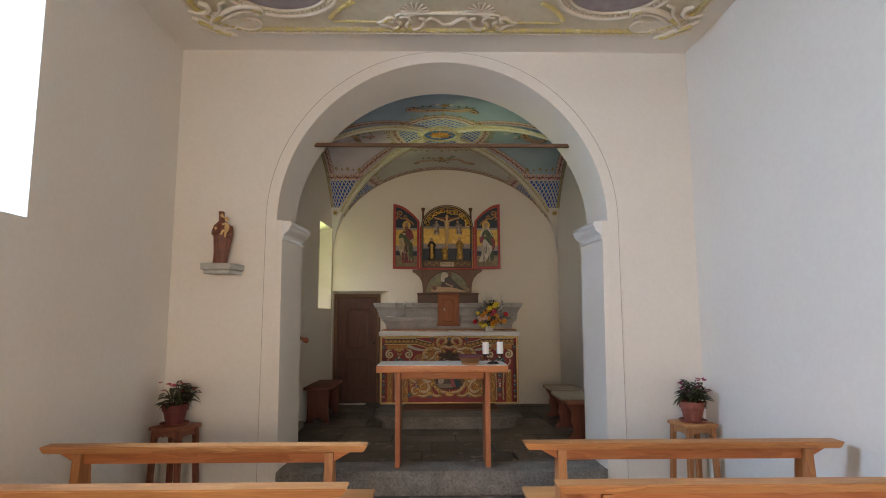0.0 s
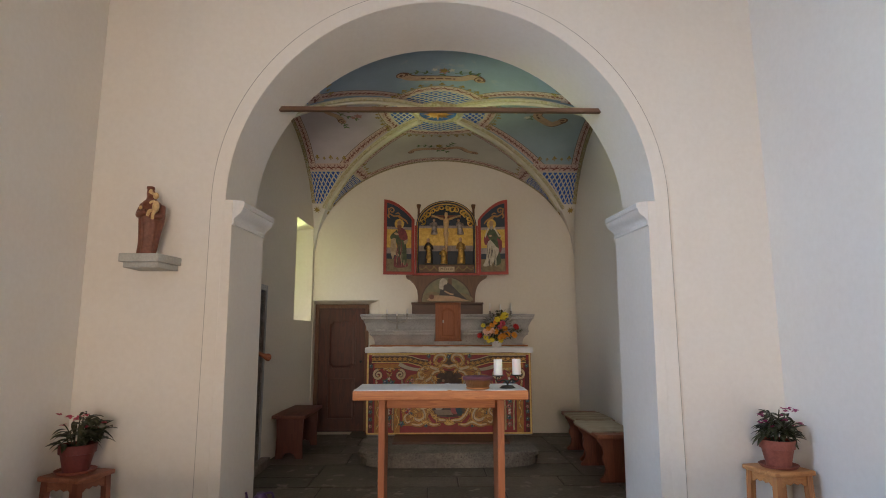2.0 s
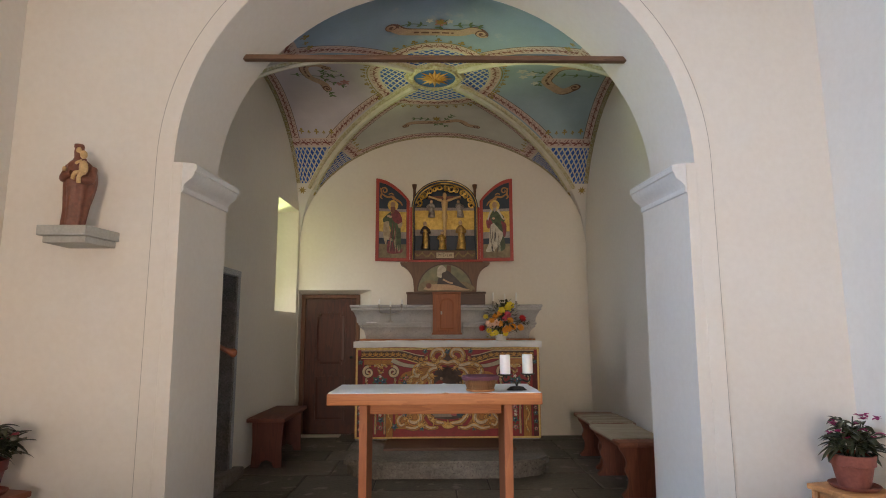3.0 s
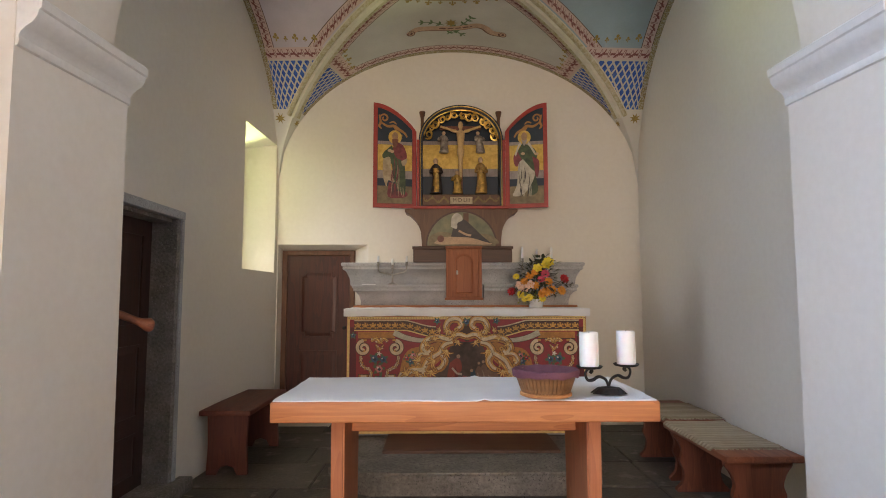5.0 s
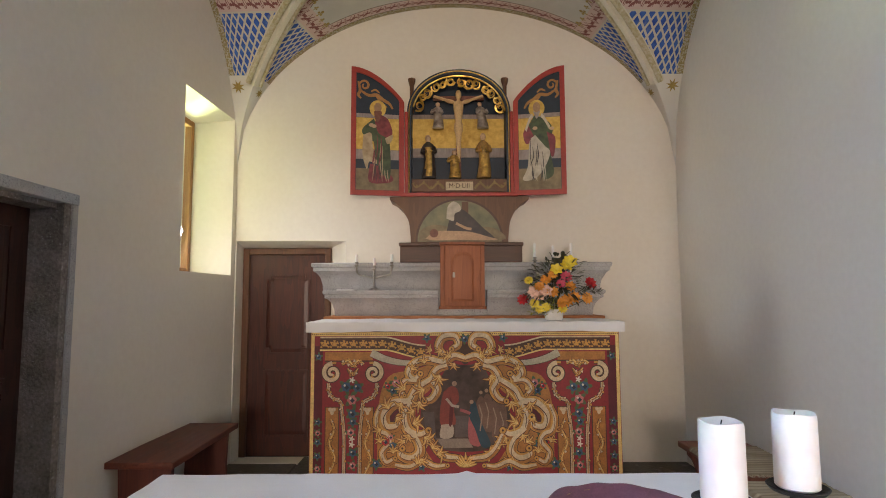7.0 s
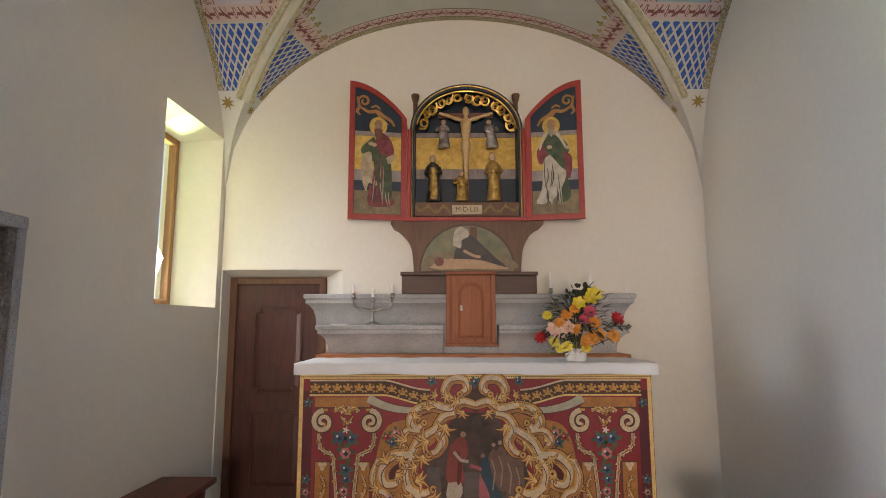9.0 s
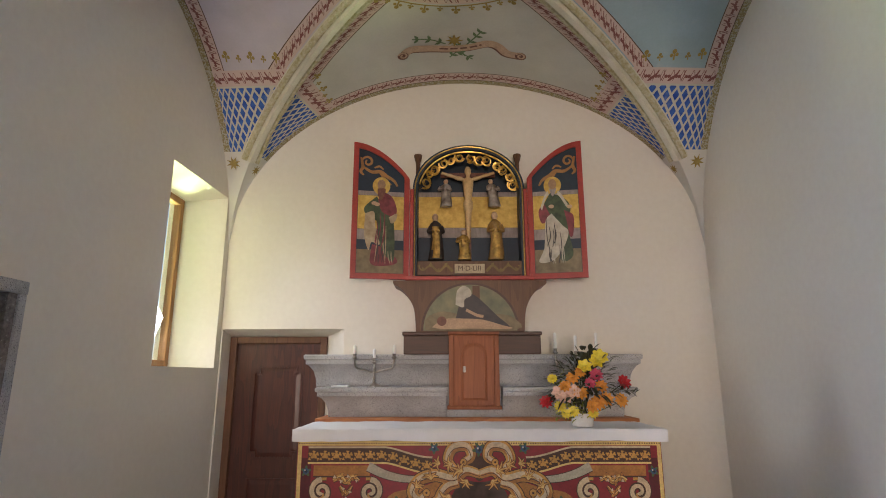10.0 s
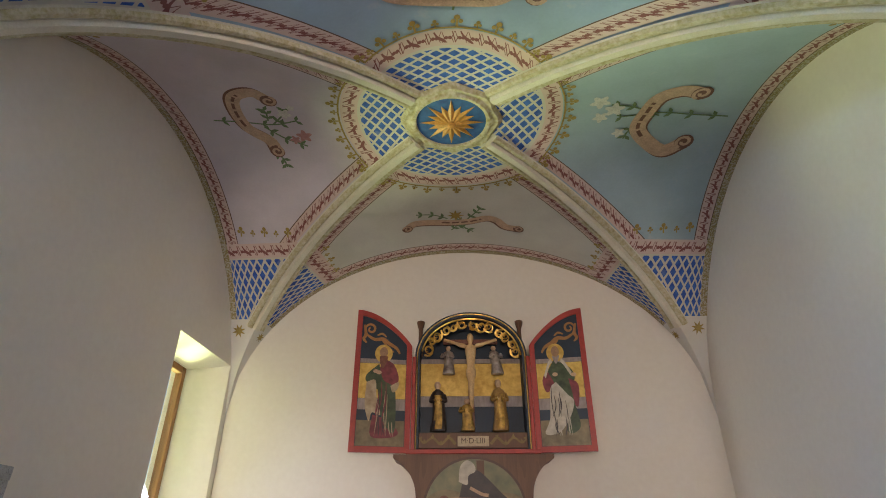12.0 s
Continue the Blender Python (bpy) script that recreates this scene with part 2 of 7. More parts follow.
# ---------------------------------------------------------------- the setting: ground, floors, walls
NX0, NX1, NY0, NY1, CEIL, NF = -2.76, 2.56, -4.2, 4.74, 4.435, -0.06
CX0, CX1, CY0, CY1, FL = -1.956, 2.05, 5.38, 8.78, 0.17
TOP = 5.1


def west(y):
    """The chancel's west wall stands slightly askew."""
    return -1.865 - 0.05 * (8.9 - y)


solid("ground", boxed(-400, 400, -400, 400, -0.9, -0.6), GRASS, "wide green meadow outside the chapel", "meadow", "structure")
solid("floor_nave", boxed(NX0 - 0.5, NX1 + 0.5, NY0 - 0.5, NY1 + 0.02, -0.6, NF - 0.012), JOINT, "grey mortar bed between the nave flagstones", "floor", "structure")
solid("floor_chancel", boxed(NX0 - 0.5, NX1 + 0.5, NY1 + 0.02, CY1 + 0.7, -0.6, FL - 0.012), JOINT, "dark mortar bed between the chancel flagstones", "floor", "structure")


def left_nave_wall():
    bm = B()
    place = lambda a, z, d: (NX0 - d, a, z)
    # The second opening, behind the walk's start, is added and never seen.
    pierced_wall(bm, place, NY0 - 0.5, NY1, -0.6, TOP, 0.55, [((1.62, 2.72, 2.29, 3.92), (1.73, 2.61, 2.43, 3.84)), ((-2.80, -1.70, 2.29, 3.92), (-2.69, -1.81, 2.43, 3.84))])
    solid("wall_nave_west", bm, PLASTER, "cream lime-plastered nave wall with deep window openings", "wall", "structure")


left_nave_wall()
solid("wall_nave_east", boxed(NX1, NX1 + 0.5, NY0 - 0.5, NY1, -0.6, TOP), PLASTER, "cream lime-plastered nave wall", "wall", "structure")
_bm = pierced_wall(B(), lambda a, z, d: (a, NY0 - d, z), NX0, NX1, -0.6, TOP, 0.5, [((-0.75, 0.65, NF, 2.40), (-0.75, 0.65, NF, 2.40))])
solid("wall_nave_entrance", _bm, PLASTER, "cream lime-plastered entrance wall with an open doorway", "wall", "structure")
solid("ceiling_nave", boxed(NX0, NX1, NY0, NY1, CEIL, TOP), PLASTER, "flat cream plaster nave ceiling", "ceiling", "structure")
# Slab above the vault, never seen; it blocks the sky from leaking in.
solid("roof", boxed(NX0 - 0.6, NX1 + 0.6, NY0 - 0.6, CY1 + 0.9, TOP + 0.004, TOP + 0.25), DOORFRAME, "plain unseen roof slab that keeps the sky out of the chapel", "roof", "structure")

AC, AZ = -0.03, 2.62             # the arch: middle, springing
FRONT, BACK = (1.69, 1.695), (1.66, 1.61)   # half width and rise, on the nave side and on the chancel side


def arch_wall():
    bm = B()
    y0, y1 = NY1, CY0
    n = 48
    arcs = [[(AC - w * math.cos(math.pi * i / n), AZ + h * math.sin(math.pi * i / n)) for i in range(n + 1)] for w, h in (FRONT, BACK)]
    for y, arc in zip((y0, y1), arcs):
        for (xa, za), (xb, zb) in zip(arc, arc[1:]):
            bm.faces.new([bm.verts.new(q) for q in ((xa, y, za), (xb, y, zb), (xb, y, TOP), (xa, y, TOP))])
    for (xa, za), (xb, zb), (xc, zc), (xd, zd) in zip(arcs[0], arcs[0][1:], arcs[1][1:], arcs[1]):
        bm.faces.new([bm.verts.new(q) for q in ((xa, y0, za), (xb, y0, zb), (xc, y1, zc), (xd, y1, zd))])
    jambs = []
    for s in (-1, 1):
        xo = NX0 - 0.5 if s < 0 else NX1 + 0.5
        f, k = AC + s * FRONT[0], AC + s * BACK[0]
        jamb = B()
        hexa(jamb, [(f, y0, AZ), (xo, y0, AZ), (xo, y1, AZ), (k, y1, AZ), (f, y0, TOP), (xo, y0, TOP), (xo, y1, TOP), (k, y1, TOP)])
        hexa(jamb, [(AC + s * 1.60, y0, -0.6), (xo, y0, -0.6), (xo, y1, -0.6), (AC + s * 1.555, y1, -0.6), (AC + s * 1.635, y0, AZ), (xo, y0, AZ), (xo, y1, AZ), (AC + s * 1.58, y1, AZ)])
        jambs.append(jamb)
    bmesh.ops.remove_doubles(bm, verts=bm.verts, dist=1e-4)
    wall = solid("wall_arch", bm, PLASTER, "cream plastered wall pierced by a round chancel arch", "wall", "structure", smooth=25)
    for jamb in jambs:
        part("jamb", jamb, PLASTER, wall)
    band = B()
    m = 64
    out = [(AC - 1.795 * math.cos(math.pi * i / m), AZ + 1.805 * math.sin(math.pi * i / m)) for i in range(m + 1)]
    inn = [(AC - 1.697 * math.cos(math.pi * i / m), AZ + 1.70 * math.sin(math.pi * i / m)) for i in range(m + 1)]
    out = [(out[0][0], NF)] + out + [(out[-1][0], NF)]
    inn = [(inn[0][0], NF)] + inn + [(inn[-1][0], NF)]
    rows = []
    for (ax, az), (bx, bz) in zip(out, inn):
        rows.append([band.verts.new(q) for q in ((ax, y0 + 0.003, az), (ax, y0 - 0.010, az), (bx, y0 - 0.003, bz), (bx, y0 + 0.003, bz))])
    for p, q in zip(rows, rows[1:]):
        for k in range(3):
            band.faces.new((p[k], p[k + 1], q[k + 1], q[k]))
    # Dark strip along the band's outer edge; its colour stands for the groove's shade.
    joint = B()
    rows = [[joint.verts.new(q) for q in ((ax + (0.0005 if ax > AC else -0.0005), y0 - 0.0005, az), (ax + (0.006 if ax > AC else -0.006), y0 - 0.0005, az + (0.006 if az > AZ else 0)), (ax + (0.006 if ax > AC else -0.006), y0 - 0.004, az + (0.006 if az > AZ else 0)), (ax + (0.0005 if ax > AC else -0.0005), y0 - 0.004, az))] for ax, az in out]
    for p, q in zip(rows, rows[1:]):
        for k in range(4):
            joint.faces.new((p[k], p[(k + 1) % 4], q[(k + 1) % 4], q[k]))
    solid("trim_arch_joint", joint, shades("arch_joint_shade", (0.27, 0.25, 0.22), (0.46, 0.42, 0.37), 0.95, fine=60.0, coarse=6.0, relief=0.2), "thin dark strip for the shade in the joint along the arch band", "joint", "structure")
    solid("trim_arch", band, PLASTER, "slightly raised plaster band round the chancel arch", "arch band", "structure", smooth=25)


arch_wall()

IMPOST = [(0.0, 2.475), (0.012, 2.48), (0.016, 2.50), (0.012, 2.512), (0.022, 2.53), (0.045, 2.548), (0.078, 2.566), (0.098, 2.59), (0.104, 2.612), (0.116, 2.618), (0.118, 2.652), (0.10, 2.664), (-0.05, 2.674), (-0.05, 2.475)]
for s in (-1, 1):
    bm = B()
    prism(bm, IMPOST, lambda a, b, d, s=s: (AC + s * (1.632 - 0.052 * (d - NY1) / (CY0 - NY1) - 0.75 * a), d, b - 0.05), NY1 + 0.006, CY0 + 0.01)
    solid("trim_impost", bm, PLASTER_WHITE, "moulded white plaster impost at the springing of the arch", "impost", "structure", smooth=30)

tie = boxed(-1.455, 1.41, 5.09, 5.14, 3.508, 3.545, 0.004)
solid("tie_beam", tie, BEAM, "thin brown wooden tie beam across the arch", "tie beam", "structure")


def chancel_walls():
    bm = B()
    pierced_wall(bm, lambda a, z, d: (west(a) - d, a, z), CY0, CY1 + 0.7, -0.6, TOP, 0.42,
                 [((7.86, 8.71, 1.775, 3.15), (7.93, 8.60, 1.79, 3.08)), ((5.86, 6.73, FL, 2.07), (5.86, 6.74, FL, 2.065))])
    solid("wall_chancel_west", bm, PLASTER_IN, "pale greenish-cream chancel wall with a splayed window", "wall", "structure")
    solid("wall_chancel_east", boxed(CX1, CX1 + 0.5, CY0, CY1 + 0.7, -0.6, TOP), PLASTER_IN, "pale greenish-cream plastered chancel wall", "wall", "structure")
    bm = B()
    pierced_wall(bm, lambda a, z, d: (a, CY1 + d, z), -1.8655, CX1, -0.6, TOP, 0.20, [((-1.855, -0.886, FL, 2.08), (-1.858, -1.055, FL, 2.035))])
    box(bm, -1.87, CX1, CY1 + 0.32, CY1 + 0.6, -0.6, TOP)
    solid("wall_chancel_altar", bm, PLASTER_IN, "pale greenish-cream plastered wall behind the altar", "wall", "structure")


chancel_walls()

# ---------------------------------------------------------------- the painted vault
VX, VY, HX, HY = (CX0 + CX1) / 2, (CY0 + CY1) / 2, (CX1 - CX0) / 2, (CY1 - CY0) / 2
VZ, VB, VD = 2.735, 1.49, 0.095
BOSS = -0.078   # the boss stands off the middle of the vault


def vault_x(u, v):
    x = VX + HX * u + BOSS * (1 - max(abs(u), abs(v)))
    return x - u * (west(VY + HY * v) - CX0) if u < 0 else x


CROWN = {"east": 0.135, "west": 0.135, "arch": 0.12, "altar": 0.0}   # how far each wall arch rises over the altar's
CELLS = {"east": ((1, 0), (0, 1)), "west": ((-1, 0), (0, -1)), "altar": ((0, 1), (-1, 0)), "arch": ((0, -1), (1, 0))}


def vault_point(cell, s, r, lift=0.0):
    """A point of one cell: s from the boss (0) to the wall (1), r from one rib (-1) to the other (1); lift metres below the surface."""
    (ox, oy), (sx, sy) = CELLS[cell]

    def p(s, r):
        u, v = ox * s + sx * s * r, oy * s + sy * s * r
        return Vector((vault_x(u, v), VY + HY * v, VZ + VB * math.sqrt(max(0.0, 1 - (s * r) ** 2)) + VD * (1 - s * s) + CROWN[cell] * s * s * (1 - r * r)))
    q = p(s, r)
    if lift:
        e = 0.004
        ds = p(min(1.0, s + e), r) - p(max(0.001, s - e), r)
        dr = p(s, min(0.999, r + e)) - p(s, max(-0.999, r - e))
        n = ds.cross(dr)
        n = n.normalized() if n.length > 1e-12 else Vector((0, 0, -1))
        if n.z > 0:
            n = -n
        q = q + n * lift
    return q


def vault_material(name, field):
    """Lime paint on the vault: a plain field, patterned bands along ribs and wall, and blue lattices by the boss and in the corners."""
    m, nt, b = nodes_of(name)

    def at(n):
        a = nt.nodes.new("ShaderNodeAttribute")
        a.attribute_name = n
        return a.outputs["Fac"]
    rib, edge, boss, height, along, wide = at("rib"), at("edge"), at("boss"), at("height"), at("along"), at("wide")
    OR = lambda a, b: math_node(nt, "MAXIMUM", a, b)
    AND = lambda a, b: math_node(nt, "MULTIPLY", a, b)
    NOT = lambda a: math_node(nt, "SUBTRACT", 1.0, a)
    lt = lambda a, v: math_node(nt, "LESS_THAN", a, v)
    gt = lambda a, v: math_node(nt, "GREATER_THAN", a, v)
    between = lambda a, lo, hi: AND(gt(a, lo), lt(a, hi))
    mul = lambda a, v: math_node(nt, "MULTIPLY", a, v)
    sin = lambda a: math_node(nt, "SINE", a)
    stain = noise_at(nt, 2.5, 5.0)
    grain = noise_at(nt, 60.0, 4.0)
    tone = math_node(nt, "ADD", mul(contrast(nt, stain, 0.25, 0.75), 0.65), mul(grain, 0.35), clamp=True)
    ground = mix_colour(nt, tone, tuple(c * 0.80 for c in field), tuple(min(1, c * 1.15) for c in field))
    # leaf scrolls on the bands
    def scroll(a, across, pitch, width):
        ph = mul(a, 2 * math.pi / pitch)
        c = math_node(nt, "DIVIDE", across, width)
        slant = sin(math_node(nt, "ADD", mul(ph, 2.0), math_node(nt, "ADD", mul(c, 4.2), mul(sin(ph), 1.5))))
        back = sin(math_node(nt, "ADD", ph, math_node(nt, "ADD", mul(c, -3.4), mul(sin(mul(ph, 2.0)), 0.8))))
        fore = sin(math_node(nt, "ADD", ph, math_node(nt, "ADD", mul(c, 3.4), mul(sin(mul(ph, 2.0)), 0.8))))
        thin = lambda v, w: lt(math_node(nt, "ABSOLUTE", v), w)
        leaf = OR(OR(thin(back, 0.20), thin(fore, 0.20)), gt(slant, 0.90))
        return AND(leaf, between(c, 0.16, 0.86))
    PINK, RED, CREAM, BLUE = (0.62, 0.48, 0.43), (0.23, 0.085, 0.075), (0.58, 0.55, 0.47), (0.025, 0.10, 0.46)
    STONE, OCHRE = (0.47, 0.45, 0.36), (0.30, 0.24, 0.10)
    band_r, band_e = between(rib, 0.085, 0.185), between(edge, 0.055, 0.15)
    red_r = scroll(along, math_node(nt, "SUBTRACT", rib, 0.085), 0.125, 0.10)
    red_e = scroll(wide, math_node(nt, "SUBTRACT", edge, 0.055), 0.125, 0.095)
    red = OR(AND(band_r, red_r), AND(AND(band_e, red_e), NOT(band_r)))
    col = mix_colour(nt, OR(band_r, band_e), ground, PINK)
    col = mix_colour(nt, red, col, RED)
    # lattices
    p = math_node(nt, "ADD", along, wide)
    q = math_node(nt, "SUBTRACT", along, wide)
    corner, ring = lt(height, 3.90), lt(boss, 0.62)
    k = math_node(nt, "MULTIPLY_ADD", ring, math.pi / 0.105 - math.pi / 0.128, math.pi / 0.128)
    dia = AND(gt(math_node(nt, "ABSOLUTE", sin(math_node(nt, "MULTIPLY", p, k))), 0.43), gt(math_node(nt, "ABSOLUTE", sin(math_node(nt, "MULTIPLY", q, k))), 0.43))
    inside = OR(corner, ring)
    col = mix_colour(nt, inside, col, CREAM)
    inner = AND(OR(lt(height, 3.89), lt(boss, 0.60)), AND(gt(rib, 0.075), gt(edge, 0.05)))
    blotch = contrast(nt, noise_at(nt, 14.0, 2.0), 0.3, 0.7)
    col = mix_colour(nt, AND(inner, dia), col, mix_colour(nt, blotch, (0.018, 0.07, 0.36), (0.05, 0.16, 0.55)))
    # red band with leaves round the lattices
    rim = OR(AND(between(height, 3.90, 3.98), NOT(ring)), between(boss, 0.62, 0.73))
    rim = AND(rim, AND(gt(rib, 0.06), gt(edge, 0.05)))
    rim_red = AND(rim, OR(AND(lt(boss, 0.74), scroll(wide, math_node(nt, "SUBTRACT", boss, 0.62), 0.15, 0.11)), AND(gt(boss, 0.74), scroll(edge, math_node(nt, "SUBTRACT", height, 3.90), 0.15, 0.08))))
    col = mix_colour(nt, rim, col, PINK)
    col = mix_colour(nt, rim_red, col, RED)
    # stippled stone bands along wall and rib, dark lines between
    speck = contrast(nt, noise_at(nt, 75.0, 2.0), 0.44, 0.52)
    stone = mix_colour(nt, speck, STONE, OCHRE)
    col = mix_colour(nt, AND(lt(edge, 0.052), gt(height, 3.50)), col, stone)
    lines = OR(OR(between(edge, 0.148, 0.155), between(edge, 0.049, 0.055)), between(rib, 0.183, 0.190))
    col = mix_colour(nt, AND(AND(lines, gt(height, 3.98)), gt(boss, 0.73)), col, (0.12, 0.07, 0.05))
    col = mix_colour(nt, lt(height, 3.50), col, (0.68, 0.66, 0.60))
    worn = contrast(nt, noise_at(nt, 5.0, 6.0, rough=0.7), 0.60, 0.75)
    col = mix_colour(nt, mul(worn, 0.35), col, (0.60, 0.57, 0.50))
    nt.links.new(col, b.inputs["Base Color"])
    b.inputs["Roughness"].default_value = 0.85
    bump(nt, b, grain, 0.1, 0.003)
    return m


def vault_cell(cell, field):
    NS, NR = 70, 70
    verts, data = [], {k: [] for k in ("rib", "edge", "boss", "height", "along", "wide")}
    centre = vault_point(cell, 0.0001, 0)
    ribs = [vault_point(cell, max(0.0001, i / NS), 1.0) for i in range(NS + 1)]
    run = [0.0]
    for a, c in zip(ribs, ribs[1:]):
        run.append(run[-1] + (c - a).length)
    for i in range(NS + 1):
        s = max(0.0001, i / NS)
        row = [vault_point(cell, s, -1 + 2 * j / NR) for j in range(NR + 1)]
        arc = [0.0]
        for a, c in zip(row, row[1:]):
            arc.append(arc[-1] + (c - a).length)
        for j in range(NR + 1):
            r = -1 + 2 * j / NR
            verts.append(row[j][:])
            # distance from the nearer rib, measured square to it
            side = 1.0 if r >= 0 else -1.0
            data["rib"].append(min((row[j] - vault_point(cell, max(0.0001, k / NS), side)).length for k in range(max(0, i - 24), min(NS, i + 6) + 1)))
            data["edge"].append((1 - s) * (HX if CELLS[cell][0][0] else HY))
            data["boss"].append((row[j] - centre).length)
            data["height"].append(row[j].z)
            data["along"].append(run[i])
            data["wide"].append(arc[j] - arc[-1] / 2)
    faces = []
    for i in range(NS):
        for j in range(NR):
            a = i * (NR + 1) + j
            faces.append((a, a + 1, a + NR + 2, a + NR + 1))
    me = bpy.data.meshes.new("ceiling_vault")
    me.from_pydata(verts, [], faces)
    for k, values in data.items():
        me.attributes.new(k, "FLOAT", "POINT").data.foreach_set("value", values)
    me.polygons.foreach_set("use_smooth", [True] * len(faces))
    me.materials.append(vault_material("vault_paint_" + cell, field))
    ob = new("ceiling_vault_" + cell, me)
    ORIGIN[ob] = Vector((0, 0, 0))
    return tagged(ob, "painted vault cell with patterned bands and blue lattices", "vault", kind="structure")


VAULT = {}
for cell, field in (("east", (0.34, 0.46, 0.52)), ("west", (0.60, 0.55, 0.60)), ("altar", (0.58, 0.58, 0.53)), ("arch", (0.30, 0.42, 0.54))):
    VAULT[cell] = vault_cell(cell, field)

RIBPAINT = shades("rib_plaster", (0.58, 0.55, 0.43), (0.74, 0.71, 0.60), 0.85, fine=120.0, coarse=8.0, relief=0.3, depth=0.004)
RIBSPECK = shades("rib_leaf_relief", (0.36, 0.31, 0.12), (0.68, 0.64, 0.50), 0.85, fine=45.0, coarse=22.0, relief=0.9, depth=0.012)


def ribs():
    n = 46
    for su in (-1, 1):
        for sv in (-1, 1):
            rib = None
            for name, prof, mat in (("rib", [(-0.085, 0.0), (-0.060, 0.016), (-0.028, 0.022), (-0.020, 0.05), (0.020, 0.05), (0.028, 0.022), (0.060, 0.016), (0.085, 0.0)], RIBPAINT),
                                    ("leaf_moulding", [(-0.080, 0.010), (-0.070, 0.030), (-0.050, 0.034), (-0.036, 0.026)], RIBSPECK),
                                    ("leaf_moulding", [(0.080, 0.010), (0.070, 0.030), (0.050, 0.034), (0.036, 0.026)], RIBSPECK)):
                bm = B()
                rows = []
                for i in range(n + 1):
                    s = 0.125 + ((0.97 if sv < 0 else 0.89) - 0.125) * i / n
                    z = lambda t: VZ + VB * math.sqrt(max(0, 1 - t * t)) + VD * (1 - t * t)
                    c = Vector((vault_x(su * s, sv * s), VY + sv * HY * s, z(s)))
                    e = 0.003
                    d = Vector((su * HX * 2 * e, sv * HY * 2 * e, z(s + e) - z(s - e))).normalized()
                    side = Vector((d.y, -d.x, 0)).normalized()
                    down = d.cross(side)
                    if down.z > 0:
                        down = -down
                    rows.append([bm.verts.new(c + side * a + down * (h - 0.004)) for a, h in prof])
                for a, c in zip(rows, rows[1:]):
                    for k in range(len(prof) - 1):
                        bm.faces.new((a[k], a[k + 1], c[k + 1], c[k]))
                    bm.faces.new((a[-1], a[0], c[0], c[-1]))
                bm.faces.new(rows[0])
                bm.faces.new(rows[-1][::-1])
                if rib is None:
                    rib = solid("trim_rib", bm, mat, "moulded cream vault rib with gilded leaf edges", "vault rib", "structure", smooth=30)
                else:
                    part(name, bm, mat, rib, "green-gold stippled leaf moulding", smooth=40)


ribs()

# ---------------------------------------------------------------- more materials
GOLD = shades("gilding", (0.50, 0.28, 0.05), (0.85, 0.58, 0.16), 0.35, 0.85, fine=70.0, coarse=14.0, relief=0.25)
GOLDPAINT = paint("ochre_gold_paint", (0.54, 0.265, 0.05), 0.5, 0.0, 0.38)
GOLDLIGHT = paint("light_gold_paint", (0.74, 0.52, 0.18), 0.55)
CREAMPAINT = paint("cream_paint", (0.60, 0.46, 0.28), 0.55, 0.0, 0.34)
BROWNPAINT = paint("dark_brown_paint", (0.07, 0.030, 0.015), 0.6)
REDPAINT = paint("crimson_paint", (0.25, 0.012, 0.018), 0.5)
FRAMERED = paint("red_frame_paint", (0.36, 0.034, 0.022), 0.45)
NAVY = paint("dark_blue_paint", (0.008, 0.022, 0.042), 0.5)
BLUEPAINT = paint("blue_flower_paint", (0.035, 0.085, 0.15), 0.55)
PINKPAINT = paint("pink_flower_paint", (0.50, 0.16, 0.15), 0.6)
WHITEPAINT = paint("white_flower_paint", (0.66, 0.58, 0.48), 0.6)
GREENPAINT = paint("green_leaf_paint", (0.07, 0.11, 0.045), 0.6)
SCENEDARK = shades("dark_scene_paint", (0.035, 0.024, 0.022), (0.15, 0.105, 0.085), 0.85, fine=16.0, coarse=6.0, relief=0.05)
FLESH = paint("pale_flesh_paint", (0.50, 0.33, 0.20), 0.6)
BROWNWOOD = wood("painted_brown_wood", (0.09, 0.038, 0.018), (0.18, 0.085, 0.04), "z", 0.5)
DARKBROWN = wood("predella_base_wood", (0.055, 0.026, 0.015), (0.11, 0.05, 0.03), "x", 0.5)
CABINET = wood("tabernacle_wood", (0.22, 0.065, 0.022), (0.38, 0.125, 0.045), "z", 0.6)
SILVER = shades("tarnished_silver", (0.20, 0.185, 0.16), (0.58, 0.55, 0.50), 0.32, 0.9, fine=80.0, coarse=20.0, relief=0.1)
IRON = shades("black_wrought_iron", (0.012, 0.012, 0.013), (0.045, 0.043, 0.042), 0.55, 0.6, fine=120.0, coarse=12.0, relief=0.4)
WAX = shades("white_wax", (0.80, 0.79, 0.76), (0.88, 0.87, 0.84), 0.45, fine=40.0, coarse=10.0, relief=0.05)
WAX.node_tree.nodes["Principled BSDF"].inputs["Subsurface Weight"].default_value = 0.15
TERRACOTTA = shades("terracotta", (0.19, 0.046, 0.028), (0.31, 0.092, 0.058), 0.7, fine=60.0, coarse=9.0, relief=0.2)
TERRADARK = shades("dark_terracotta", (0.10, 0.016, 0.014), (0.18, 0.034, 0.028), 0.6, fine=60.0, coarse=9.0, relief=0.2)
LEAF = shades("plant_leaf", (0.020, 0.022, 0.012), (0.062, 0.070, 0.030), 0.42, fine=50.0, coarse=8.0, relief=0.15)
LEAFLIGHT = shades("yellow_green_leaf", (0.16, 0.19, 0.02), (0.36, 0.38, 0.05), 0.5, fine=50.0, coarse=8.0, relief=0.15)
MAGENTA = paint("magenta_petal", (0.34, 0.018, 0.12), 0.5)
